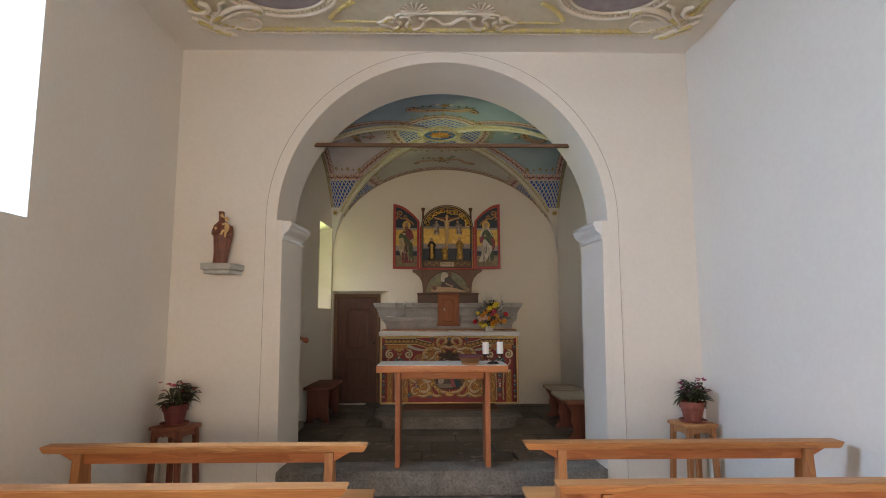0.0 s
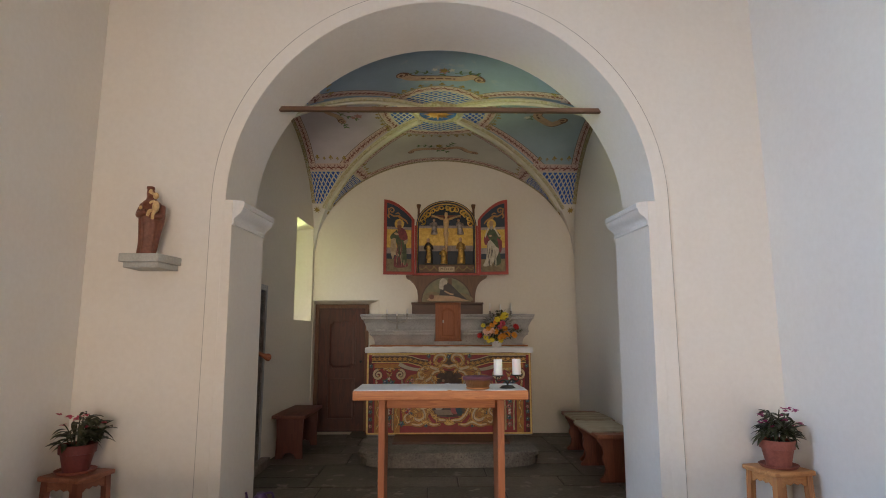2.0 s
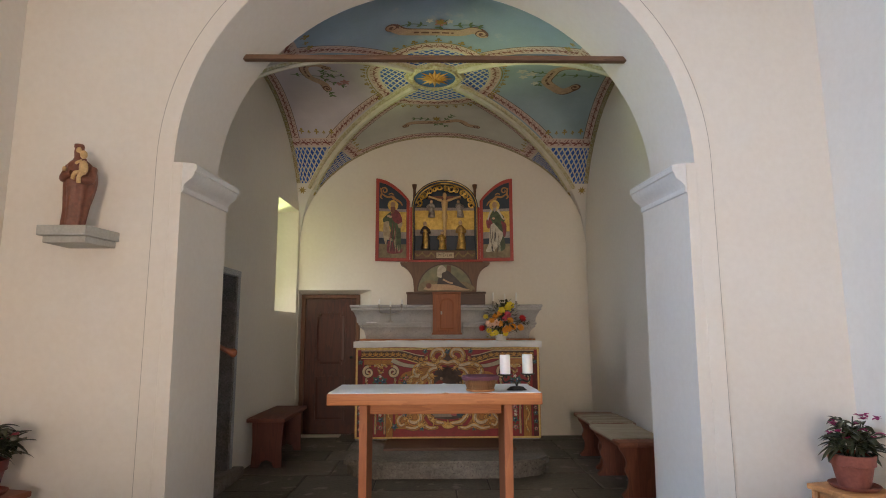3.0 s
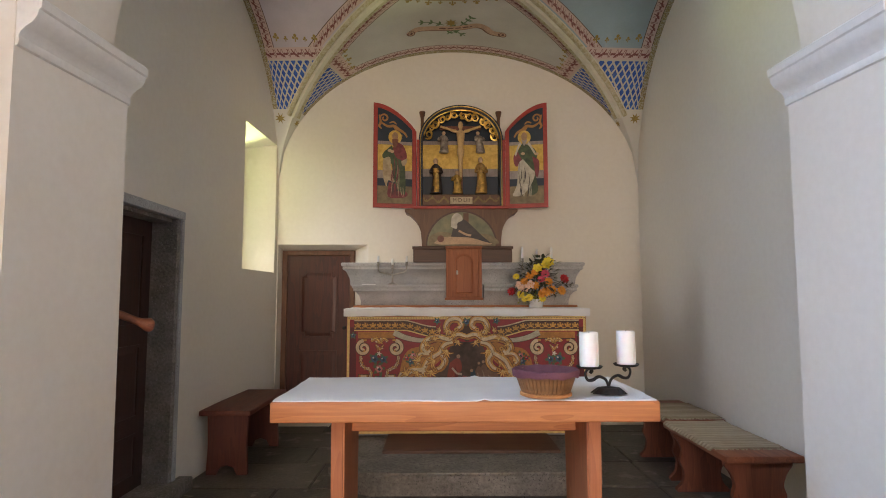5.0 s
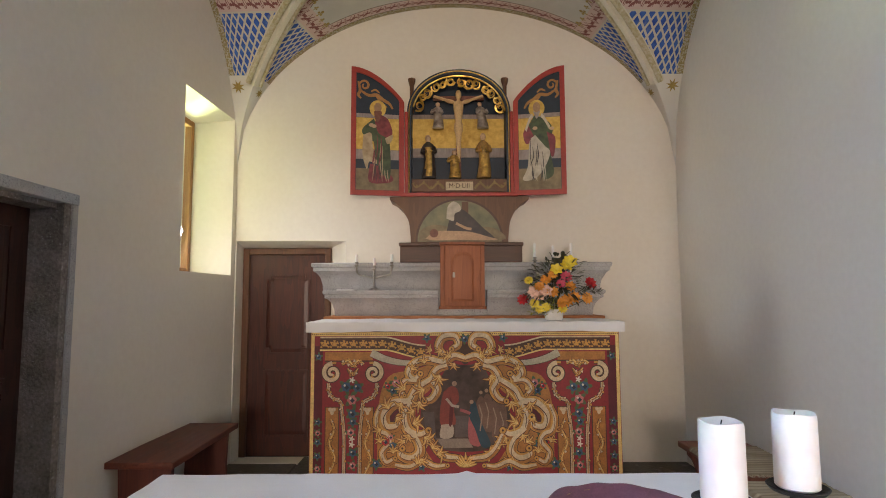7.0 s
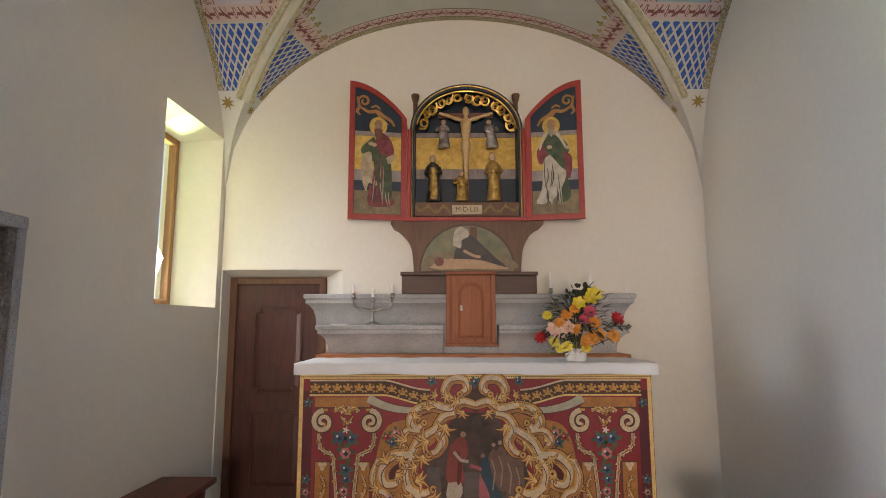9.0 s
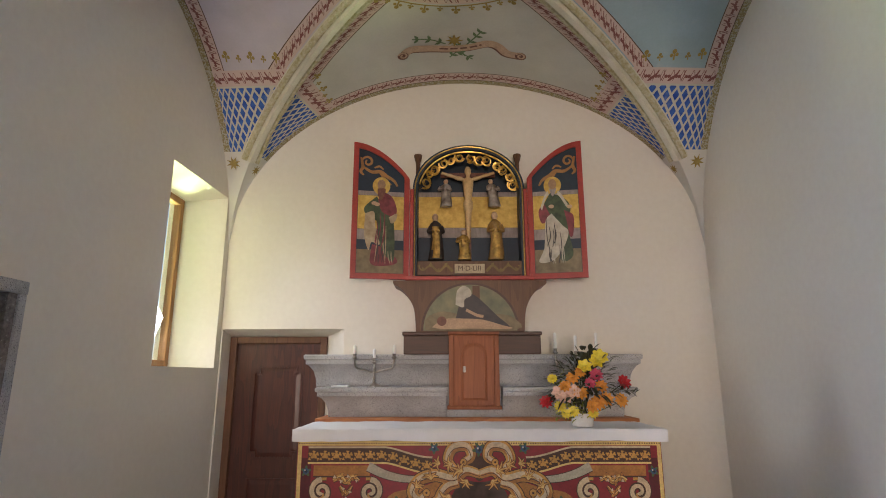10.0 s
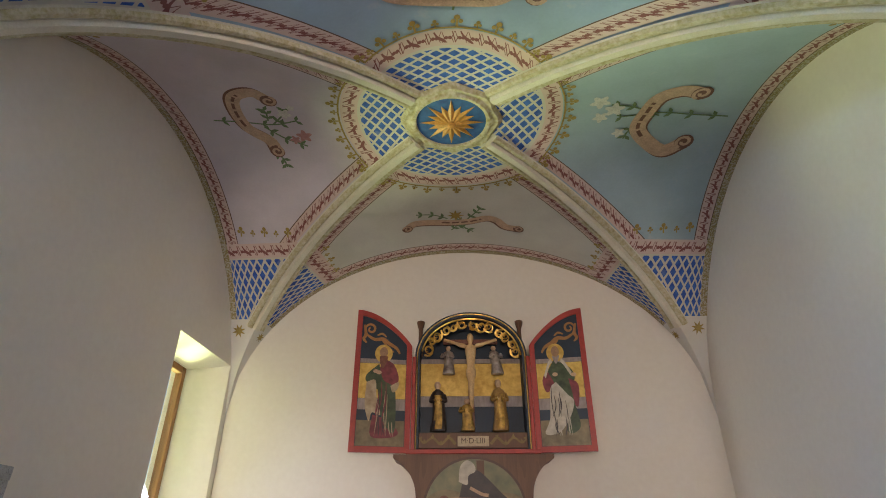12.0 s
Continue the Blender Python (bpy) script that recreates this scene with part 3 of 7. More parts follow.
PINKPETAL = paint("pink_petal", (0.55, 0.075, 0.13), 0.5)
REDPETAL = paint("red_petal", (0.42, 0.012, 0.018), 0.5)
ORANGEPETAL = paint("orange_petal", (0.66, 0.27, 0.03), 0.5)
YELLOWPETAL = paint("yellow_petal", (0.70, 0.55, 0.03), 0.5)
PALEPETAL = paint("pale_pink_petal", (0.70, 0.46, 0.36), 0.5)
SOIL = shades("potting_soil", (0.02, 0.014, 0.01), (0.05, 0.035, 0.025), 0.95, fine=90.0, relief=0.8)
CERAMIC = paint("white_ceramic", (0.72, 0.71, 0.69), 0.25, 0.0, 0.05)
CARVED = shades("carved_brown_wood", (0.11, 0.035, 0.020), (0.26, 0.095, 0.055), 0.5, fine=45.0, coarse=12.0, relief=0.4, depth=0.008)
CARVEDLIGHT = paint("bare_carved_wood", (0.60, 0.40, 0.19), 0.55)
WICKER = shades("wicker", (0.12, 0.05, 0.016), (0.30, 0.15, 0.055), 0.55, fine=70.0, coarse=15.0, relief=0.3)
PURPLE = shades("purple_cloth", (0.10, 0.036, 0.052), (0.19, 0.072, 0.098), 0.95, fine=260.0, coarse=10.0, relief=0.3, depth=0.002)
CANPURPLE = paint("purple_plastic", (0.10, 0.055, 0.19), 0.35, 0.0, 0.06)
PAPER = paint("white_paper", (0.80, 0.80, 0.80), 0.7, 0.0, 0.03)


def striped_mat():
    m, nt, b = nodes_of("woven_mat")
    co = nt.nodes.new("ShaderNodeTexCoord")
    sep = nt.nodes.new("ShaderNodeSeparateXYZ")
    nt.links.new(co.outputs["Object"], sep.inputs[0])
    y = sep.outputs[1]
    wob = noise_at(nt, 9.0, 3.0)
    ph = math_node(nt, "MULTIPLY_ADD", y, 150.0, math_node(nt, "MULTIPLY", wob, 3.0))
    s = math_node(nt, "SINE", ph)
    big = math_node(nt, "SINE", math_node(nt, "MULTIPLY", ph, 0.23))
    weave = noise_at(nt, 160.0, 3.0, (0.4, 1, 1))
    col = mix_colour(nt, contrast(nt, s, -0.6, 0.6), (0.30, 0.235, 0.16), (0.50, 0.42, 0.31))
    col = mix_colour(nt, math_node(nt, "MULTIPLY", contrast(nt, big, 0.2, 0.8), 0.6), col, (0.37, 0.31, 0.23))
    col = mix_colour(nt, math_node(nt, "MULTIPLY", weave, 0.5), col, (0.30, 0.24, 0.15))
    nt.links.new(col, b.inputs["Base Color"])
    b.inputs["Roughness"].default_value = 0.95
    bump(nt, b, math_node(nt, "ADD", s, weave), 0.5, 0.004)
    return m


MAT = striped_mat()


def pane_glass():
    m, nt, b = nodes_of("window_glass")
    b.inputs["Transmission Weight"].default_value = 1.0
    b.inputs["Roughness"].default_value = 0.02
    b.inputs["IOR"].default_value = 1.01
    b.inputs["Base Color"].default_value = (0.97, 0.98, 0.97, 1)
    return m


GLASS = pane_glass()

# ---------------------------------------------------------------- steps, thresholds, doors, windows
bm = boxed(-1.64, 1.56, 4.69, 5.07, NF - 0.004, FL, 0.015, 3)
solid("step_arch", bm, STEPSTONE, "worn grey granite step under the chancel arch", "step", "structure", smooth=40)

bm = B()
STEP = [(-0.96, 7.70), (-0.96, 6.89), (-0.85, 6.76), (-0.74, 6.73), (-0.64, 6.67), (0.82, 6.67), (0.92, 6.73), (1.03, 6.76), (1.14, 6.89), (1.14, 7.70)]
for inset, z0, z1 in ((0.03, FL - 0.006, 0.265), (0.0, 0.2652, 0.325)):
    prism(bm, [(0.08 + (a - 0.09) * (0.95 - inset * 0.9), b + inset) for a, b in STEP], lambda a, b, d: (a, b, d), z0, z1)
bmesh.ops.bevel(bm, geom=[e for e in bm.edges if abs(e.verts[0].co.z - 0.325) < 1e-4 and abs(e.verts[1].co.z - 0.325) < 1e-4], offset=0.018, segments=3, affect="EDGES")
solid("step_altar", bm, STEPSTONE, "grey granite altar step with a rounded nosing", "step", "structure", smooth=40)
solid("footboard", boxed(-0.56, 0.80, 7.15, 7.68, 0.325, 0.350, 0.004), DARKBROWN, "flat dark wooden board lying on the altar step", "footboard")

bm = boxed(-2.30, -1.87, 5.82, 6.88, FL - 0.006, 0.255, 0.012, 2)
solid("step_side_door", bm, GRANITE_DARK, "worn granite threshold before the side door", "threshold", "structure", smooth=40)


def panelled_door(root, place, w, h, z0, mat, panels, thick=0.04):
    """A leaf over a from 0 to w and b from z0 up, raised panels given as (a0, a1, b0, b1, shouldered)."""
    bm = B()
    prism(bm, [(0, z0), (w, z0), (w, z0 + h), (0, z0 + h)], place, 0.0, thick)
    leaf = part("leaf", bm, mat, root)
    for a0, a1, b0, b1, sh in panels:
        def outline(i, c):
            x0, x1, y0, y1 = a0 + i, a1 - i, b0 + i, b1 - i
            if not sh:
                return [(x0, y0), (x1, y0), (x1, y1), (x0, y1)]
            return [(x0 + c, y0), (x1 - c, y0), (x1 - c, y0 + c), (x1, y0 + c), (x1, y1 - c), (x1 - c, y1 - c), (x1 - c, y1), (x0 + c, y1), (x0 + c, y1 - c), (x0, y1 - c), (x0, y0 + c), (x0 + c, y0 + c)]
        bm = B()
        o, i1, i2 = outline(0, 0.045), outline(0.018, 0.042), outline(0.05, 0.03)
        n = len(o)
        rings = [[bm.verts.new(place(a, b, d)) for a, b in r] for r, d in ((o, 0.001), (o, -0.012), (i1, -0.012), (i1, -0.003), (i2, -0.009))]
        for p, q in zip(rings, rings[1:]):
            for k in range(n):
                bm.faces.new((p[k], p[(k + 1) % n], q[(k + 1) % n], q[k]))
        bm.faces.new(rings[-1])
        part("panel", bm, mat, leaf)
    return leaf


d1 = thing("door_1", (-1.45, CY1 + 0.2, FL), "closed dark brown panelled wooden sacristy door", "door", kind="structure")
panelled_door(d1, lambda a, b, d: (-1.80 + a, CY1 + 0.215 + d, b), 0.69, 1.80, FL + 0.004, DOORWOOD, [(0.14, 0.55, 1.07, 1.80, True), (0.14, 0.55, 0.34, 0.93, False)])
for nm, q in (("frame_post", (-1.856, -1.80, CY1 + 0.175, CY1 + 0.30, FL, 2.03)), ("frame_post", (-1.11, -1.056, CY1 + 0.175, CY1 + 0.30, FL, 2.03)), ("frame_head", (-1.80, -1.11, CY1 + 0.178, CY1 + 0.30, 1.975, 2.03))):
    part(nm, boxed(*q, 0.005), DOORFRAME, d1, "lighter brown door frame")
bm = B()
lathe(bm, [(0.018, 0), (0.012, 0.01), (0.012, 0.03), (0.02, 0.04), (0.012, 0.05)], (0, 0, 0), 12)
bmesh.ops.transform(bm, matrix=pose(-1.165, CY1 + 0.215, 1.18, 90), verts=bm.verts)
part("knob", bm, IRON, d1, "dark iron knob", 40)

DX, WD = -2.145, west(6.76)
d2 = thing("door_2", (DX, 6.3, 0.255), "closed very dark reddish panelled wooden side door", "door", kind="structure")
panelled_door(d2, lambda a, b, d: (DX - d, 5.89 + a, b), 0.84, 1.81, 0.255, DARKDOOR, [(0.12, 0.70, 1.32, 1.95, False), (0.12, 0.70, 0.72, 1.20, False), (0.12, 0.70, 0.34, 0.62, False)])
bm = B()
tube(bm, smoothline([(-1.84, 5.372, 1.535), (-1.80, 5.43, 1.505), (-1.70, 5.52, 1.442), (-1.62, 5.60, 1.392), (-1.59, 5.63, 1.376), (-1.575, 5.645, 1.372)], 5), [0.019] * 15 + [0.021, 0.024, 0.028, 0.031, 0.033, 0.034, 0.034, 0.033, 0.031, 0.028, 0.022], 10)
solid("wooden_bar", bm, BENCH_Y, "reddish-brown wooden bar with a rounded end beside the door", "bar", smooth=60)
fr = thing("trim_side_door", (WD, 6.3, FL), "pale stone surround of the side door with dark granite jambs", "door surround", kind="structure")
part("lintel", boxed(WD - 0.05, WD + 0.016, 5.79, 6.80, 2.068, 2.126, 0.005), GRANITE_LIGHT, fr, "pale grey stone lintel")
part("jamb_strip", boxed(WD - 0.01, WD + 0.014, 6.752, 6.797, FL, 2.067, 0.004), GRANITE_LIGHT, fr, "pale grey stone strip")
part("jamb_strip", boxed(WD - 0.05, WD - 0.012, 5.79, 5.858, FL, 2.067, 0.004), GRANITE_LIGHT, fr, "pale grey stone strip")
part("granite_jamb", boxed(DX - 0.04, WD + 0.004, 6.70, 6.7515, 0.2, 2.067), GRANITE_DARK, fr, "rough dark granite jamb")
part("granite_jamb", boxed(DX - 0.04, WD - 0.05, 5.80, 5.885, 0.2, 2.067), GRANITE_DARK, fr, "rough dark granite jamb")
part("granite_lintel", boxed(DX - 0.04, WD - 0.035, 5.885, 6.70, 2.04, 2.10), GRANITE_DARK, fr, "rough dark granite lintel")


def window_unit(name, x, y0, y1, z0, z1, label):
    w = thing(name, (x, (y0 + y1) / 2, z0), label, "window", kind="structure")
    t = 0.055
    for q in ((y0, y0 + t, z0, z1), (y1 - t, y1, z0, z1)):
        part("frame_post", boxed(x - 0.03, x + 0.03, *q, 0.006), WINDOWWOOD, w)
    for q in ((y0 + t, y1 - t, z0, z0 + t), (y0 + t, y1 - t, z1 - t, z1)):
        part("frame_rail", boxed(x - 0.028, x + 0.028, *q, 0.006), WINDOWWOOD, w)
    for a, b in ((y0 + t, (y0 + y1) / 2), ((y0 + y1) / 2, y1 - t)):
        p = part("pane", boxed(x - 0.003, x + 0.003, a + 0.002, b - 0.002, z0 + t, z1 - t), GLASS, w)
        p.visible_shadow = False
    part("mullion", boxed(x - 0.02, x + 0.02, (y0 + y1) / 2 - 0.02, (y0 + y1) / 2 + 0.02, z0 + t, z1 - t, 0.004), WINDOWWOOD, w)


window_unit("window_1", -2.215, 7.90, 8.615, 1.775, 3.10, "narrow brown-framed wooden window in a deep splayed opening")
window_unit("window_2", NX0 - 0.46, 1.71, 2.63, 2.40, 3.86, "brown-framed nave window, bright with daylight")
# Added window out of view; it lets more daylight into the nave.
window_unit("window_added", NX0 - 0.46, -2.71, -1.79, 2.40, 3.86, "brown-framed nave window, bright with daylight")

# ---------------------------------------------------------------- altar
AX0, AX1, AMID = -0.932, 1.162, 0.115
altar = thing("altar", (AMID, 8.35, 0.325), "stone altar with a painted crimson and gold baroque front panel", "altar")
part("body", boxed(AX0 + 0.01, AX1 - 0.01, 7.725, 8.775, 0.325, 1.349), GRANITE, altar)
panel = part("front_panel", boxed(AX0, AX1, 7.70, 7.725, 0.345, 1.349, 0.004), REDPAINT, altar, "crimson panel painted with gold scrollwork and flowers")


def flat(place):
    """Tools for painted shapes on a surface; place(a, b, d) with d metres proud of it."""
    class Tools:
        pass
    T = Tools()

    def stroke(bm, pts, width, d):
        pts = [np.array(p, float) for p in pts]
        n = len(pts)
        left, right = [], []
        for i, p in enumerate(pts):
            t = pts[min(i + 1, n - 1)] - pts[max(i - 1, 0)]
            t = t / (np.linalg.norm(t) + 1e-9)
            w = width(i / (n - 1)) if callable(width) else width
            nrm = np.array((-t[1], t[0])) * w / 2
            left.append(bm.verts.new(place(*(p + nrm), d)))
            right.append(bm.verts.new(place(*(p - nrm), d)))
        for i in range(n - 1):
            bm.faces.new((left[i], left[i + 1], right[i + 1], right[i]))

    def blob(bm, pts, d):
        c = np.mean(np.array(pts, float), axis=0)
        m = bm.verts.new(place(c[0], c[1], d))
        ring = [bm.verts.new(place(a, b, d)) for a, b in pts]
        for i in range(len(ring)):
            bm.faces.new((m, ring[i], ring[(i + 1) % len(ring)]))

    def poly(bm, pts, d):
        bm.faces.new([bm.verts.new(place(a, b, d)) for a, b in pts])

    def disc(bm, a, b, r, d, n=14, lobes=0, depth=0.25, turn=0.0, tall=1.0):
        pts = []
        n = max(n, lobes * 6)
        for i in range(n):
            t = 2 * math.pi * i / n
            k = r * (1 - depth * (0.5 - 0.5 * math.cos(lobes * (t - turn)))) if lobes else r
            pts.append((a + k * math.cos(t), b + k * math.sin(t) * tall))
        blob(bm, pts, d)
    T.stroke, T.blob, T.poly, T.disc = stroke, blob, poly, disc
    return T


def spiral(cx, cy, r0, r1, start, turns, n=26):
    return [(cx + (r0 + (r1 - r0) * t) * math.cos(math.radians(start) + 2 * math.pi * turns * t), cy + (r0 + (r1 - r0) * t) * math.sin(math.radians(start) + 2 * math.pi * turns * t)) for t in [i / n for i in range(n + 1)]]


def painted_front():
    H = 0.995
    T = flat(lambda a, b, d: (AMID + a * 0.992, 7.70 - d, 0.345 + b * 1.008))
    rnd = random.Random(7)
    L = {}

    def layer(name):
        return L.setdefault(name, B())

    def curl(pts, w, hue, s, d=0.003, outline=True, taper=True):
        p = [(s * a, b) for a, b in smoothline(pts, 8)]
        w = w * 1.15
        wf = (lambda t: w * (0.35 + 0.65 * math.sin(math.pi * min(1, 0.12 + t * 0.85)))) if taper else (lambda t: w)
        if outline:
            T.stroke(layer("brown_outline"), p, lambda t: wf(t) + 0.011, d - 0.0008)
        T.stroke(layer(hue), p, wf, d)
        hl = {"cream_scroll": "gold_shade", "gold_scroll": "light_gold_line", "ochre_scroll": "light_gold_line"}[hue]
        q = [(a + 0.12 * w, b + 0.12 * w) for a, b in p]
        T.stroke(layer(hl), q, lambda t: wf(t) * 0.26, d + 0.0008)
        T.stroke(layer("brown_outline"), [(a - 0.2 * w, b - 0.16 * w) for a, b in p], lambda t: wf(t) * 0.09, d + 0.0010)

        n = len(p)
        for i in range(3, n - 2, 3):
            ta, tb = p[i + 1][0] - p[i - 1][0], p[i + 1][1] - p[i - 1][1]
            L = math.hypot(ta, tb) + 1e-9
            k = 1 if (i // 3) % 2 else -1
            w2 = wf(i / (n - 1))
            ca, cb = p[i][0] - k * tb / L * w2 * 0.55, p[i][1] + k * ta / L * w2 * 0.55
            turn = math.atan2(k * ta + 0.6 * tb, -k * tb + 0.6 * ta)
            r = 0.17 * w2 + 0.006
            T.disc(layer("brown_outline"), ca, cb, r + 0.003, d + 0.0011 + 0.00001 * i, lobes=3, depth=0.5, turn=turn)
            T.disc(layer(("gold_scroll", "cream_scroll", "ochre_scroll")[(i // 3) % 3]), ca, cb, r, d + 0.0018 + 0.00001 * i, lobes=3, depth=0.5, turn=turn)

    def volute(cx, cy, r, start, turns, s, hue="cream_scroll", w=0.022, d=0.0035):
        p = [(s * a, b) for a, b in spiral(cx, cy, r, r * 0.12, start, turns)]
        T.stroke(layer("brown_outline"), p, w + 0.009, d - 0.0008)
        T.stroke(layer(hue), p, lambda t: w * (1 - 0.45 * t), d)

    def rose(a, b, r, hue, s):
        T.disc(layer("leaf_paint"), s * a, b, r * 1.7, 0.0042, lobes=5, depth=0.55, turn=rnd.random() * 6)
        T.disc(layer(hue), s * a, b, r, 0.0052, lobes=6, depth=0.2, turn=rnd.random() * 6)
        T.disc(layer("dark_flower_heart"), s * a + r * 0.1, b - r * 0.1, r * 0.45, 0.006, lobes=4, depth=0.3)
        T.disc(layer("white_flower"), s * a - r * 0.3, b + r * 0.3, r * 0.22, 0.0066)

    def grid(q):
        """The front's design grid, 580 to the metre, the middle at 631 and the lower edge at 655."""
        return ((q[0] - 631) / 580, (655 - q[1]) / 580)

    lift = itertools.count()

    def broad(pts, w, s):
        """A broad cream scroll with gilt edges and a curled end."""
        p = [(s * a, b) for a, b in map(grid, smoothline(pts, 8))]
        w *= 1.32
        d = 0.0034 + 0.00016 * next(lift)
        wf = lambda t: w * (0.42 + 0.58 * math.sin(math.pi * min(1, 0.16 + 0.74 * t)))
        T.stroke(layer("brown_outline"), p, lambda t: wf(t) + 0.010, d - 0.0005)
        T.stroke(layer("gold_scroll"), p, wf, d)
        T.stroke(layer("gold_shade"), [(a + 0.10 * w, b - 0.16 * w) for a, b in p], lambda t: wf(t) * 0.62, d + 0.0004)
        T.stroke(layer("cream_scroll"), [(a - 0.03 * w, b + 0.08 * w) for a, b in p], lambda t: wf(t) * 0.46, d + 0.0008)
        T.stroke(layer("brown_outline"), [(a - 0.02 * w, b - 0.20 * w) for a, b in p], lambda t: wf(t) * 0.07, d + 0.0010)
        T.disc(layer("brown_outline"), *p[-1], 0.36 * w, d + 0.0011)
        T.disc(layer("gold_scroll"), *p[-1], 0.30 * w, d + 0.0014)
        T.disc(layer("brown_outline"), *p[-1], 0.10 * w, d + 0.0017)

    def acanthus(x, y, turn, size, s, blades=5):
        """A fan of curling gilt leaf blades; turn in degrees, anticlockwise from the right."""
        a0, b0 = grid((x, y))
        size *= 1.2
        d = 0.0052 + 0.00008 * next(lift)
        for k in range(blades):
            off = k - (blades - 1) / 2
            th, curl_ = math.radians(turn + 24 * off), math.radians(16 * off + rnd.uniform(-12, 12))
            ln = size * (1 - 0.12 * abs(off)) * rnd.uniform(0.85, 1.1)
            p = smoothline([(s * a0, b0), (s * (a0 + 0.5 * ln * math.cos(th)), b0 + 0.5 * ln * math.sin(th)), (s * (a0 + ln * math.cos(th + curl_)), b0 + ln * math.sin(th + curl_))], 4)
            wf = lambda t: size * 0.22 * math.sin(math.pi * (0.18 + 0.80 * t))
            T.stroke(layer("brown_outline"), p, lambda t: wf(t) + 0.006, d + 0.00002 * k)
            T.stroke(layer(("gold_scroll", "ochre_scroll", "gold_shade")[k % 3]), p, wf, d + 0.0003 + 0.00002 * k)
            T.stroke(layer("light_gold_line"), p, lambda t: wf(t) * 0.22, d + 0.0006 + 0.00002 * k)

    # braid round the edge
    w, h = 1.05, H
    for x0, x1, y0, y1 in ((-w, w, h - 0.028, h - 0.004), (-w, -w + 0.022, 0.0, h - 0.028), (w - 0.022, w, 0.0, h - 0.028), (-w, w, 0.0, 0.02)):
        T.poly(layer("gold_braid"), [(x0, y0), (x1, y0), (x1, y1), (x0, y1)], 0.003)
    for i in range(150):
        a = -w + 2 * w * (i + 0.5) / 150
        T.disc(layer("brown_outline"), a, h - 0.016, 0.0042, 0.0038, n=6)
    for s in (1, -1):
        # frieze with gold leaves
        def fr(t, off):
            a = 0.99 - t * 0.72
            sag = 0.0 if t < 0.62 else -0.055 * math.sin((t - 0.62) / 0.38 * math.pi / 2) ** 1.5
            return (s * a, 0.915 + sag + off)
        T.stroke(layer("brown_outline"), [fr(i / 40, 0) for i in range(41)], 0.075, 0.0022)
        T.stroke(layer("cream_scroll"), [fr(i / 40, 0.043) for i in range(41)], 0.010, 0.003)
        T.stroke(layer("gold_braid"), [fr(i / 40, -0.042) for i in range(41)], 0.010, 0.003)
        for i in range(11):
            a, b = fr((i + 0.5) / 11, 0)
            for k, (dx, dz, r) in enumerate(((0, -0.004, 0.020), (-0.020, 0.006, 0.012), (0.020, 0.006, 0.012), (0, 0.018, 0.010), (-0.024, -0.02, 0.009), (0.024, -0.02, 0.009))):
                T.disc(layer("gold_scroll"), a + dx, b + dz, r, 0.003 + 0.0002 * k, lobes=3, depth=0.45, turn=1.57 + k)
        T.poly(layer("ochre_scroll"), [(s * 0.63, 0.805), (s * 0.955, 0.805), (s * 0.955, 0.86), (s * 0.63, 0.86)], 0.0024)
        T.stroke(layer("brown_outline"), [(s * 0.63, 0.80), (s * 0.955, 0.80)], 0.008, 0.003)
        # white drapery under the bow of the frieze
        dr = [(s * a, b) for a, b in smoothline([(0.64, 0.855), (0.55, 0.815), (0.44, 0.79), (0.32, 0.785)], 6)]
        T.stroke(layer("brown_outline"), dr, lambda t: 0.058 - 0.02 * t, 0.0026)
        T.stroke(layer("drapery"), dr, lambda t: 0.050 - 0.02 * t, 0.0032)
        # outer strip with blue flowers
        T.poly(layer("dark_strip"), [(s * 0.97, 0.02), (s * 1.026, 0.02), (s * 1.026, 0.90), (s * 0.97, 0.90)], 0.0016)
        for z, hue in ((0.83, "blue_flower"), (0.40, "blue_flower"), (0.33, "pink_flower"), (0.27, "blue_flower"), (0.18, "blue_flower"), (0.10, "pink_flower")):
            rose(0.998, z, 0.019, hue, s)
        # gilt pilasters
        for a0, a1 in ((0.86, 0.945), (0.625, 0.70)):
            T.poly(layer("brown_outline"), [(s * (a0 - 0.006), 0.02), (s * (a1 + 0.006), 0.02), (s * (a1 + 0.006), 0.50), (s * (a0 - 0.006), 0.50)], 0.0018)
            T.poly(layer("ochre_scroll"), [(s * a0, 0.02), (s * a1, 0.02), (s * a1, 0.495), (s * a0, 0.495)], 0.0026)
            m = (a0 + a1) / 2
            curl([(m + 0.02, 0.06), (m - 0.02, 0.16), (m + 0.018, 0.26), (m - 0.014, 0.35), (m + 0.008, 0.42)], 0.018, "gold_scroll", s, 0.0034)
            T.disc(layer("cream_scroll"), s * m, 0.475, 0.030, 0.0036, lobes=3, depth=0.5, turn=-1.57)
        # capitals of two scrolls with a shaped red field
        for c, st, tu in ((0.905, 90, -1.6), (0.625, 90, 1.6)):
            volute(c, 0.722, 0.064, st, tu, s, w=0.030)
            volute(c, 0.715, 0.078, st - 20 * (1 if tu > 0 else -1), 0.75 if tu > 0 else -0.75, s, "gold_scroll", 0.016, 0.0028)
        curl([(0.93, 0.655), (0.925, 0.60), (0.90, 0.56), (0.845, 0.53), (0.835, 0.46), (0.82, 0.30), (0.82, 0.05)], 0.016, "cream_scroll", s, 0.0036, taper=False)
        curl([(0.60, 0.655), (0.605, 0.60), (0.63, 0.56), (0.69, 0.53), (0.70, 0.46), (0.715, 0.30), (0.715, 0.05)], 0.016, "cream_scroll", s, 0.0036, taper=False)
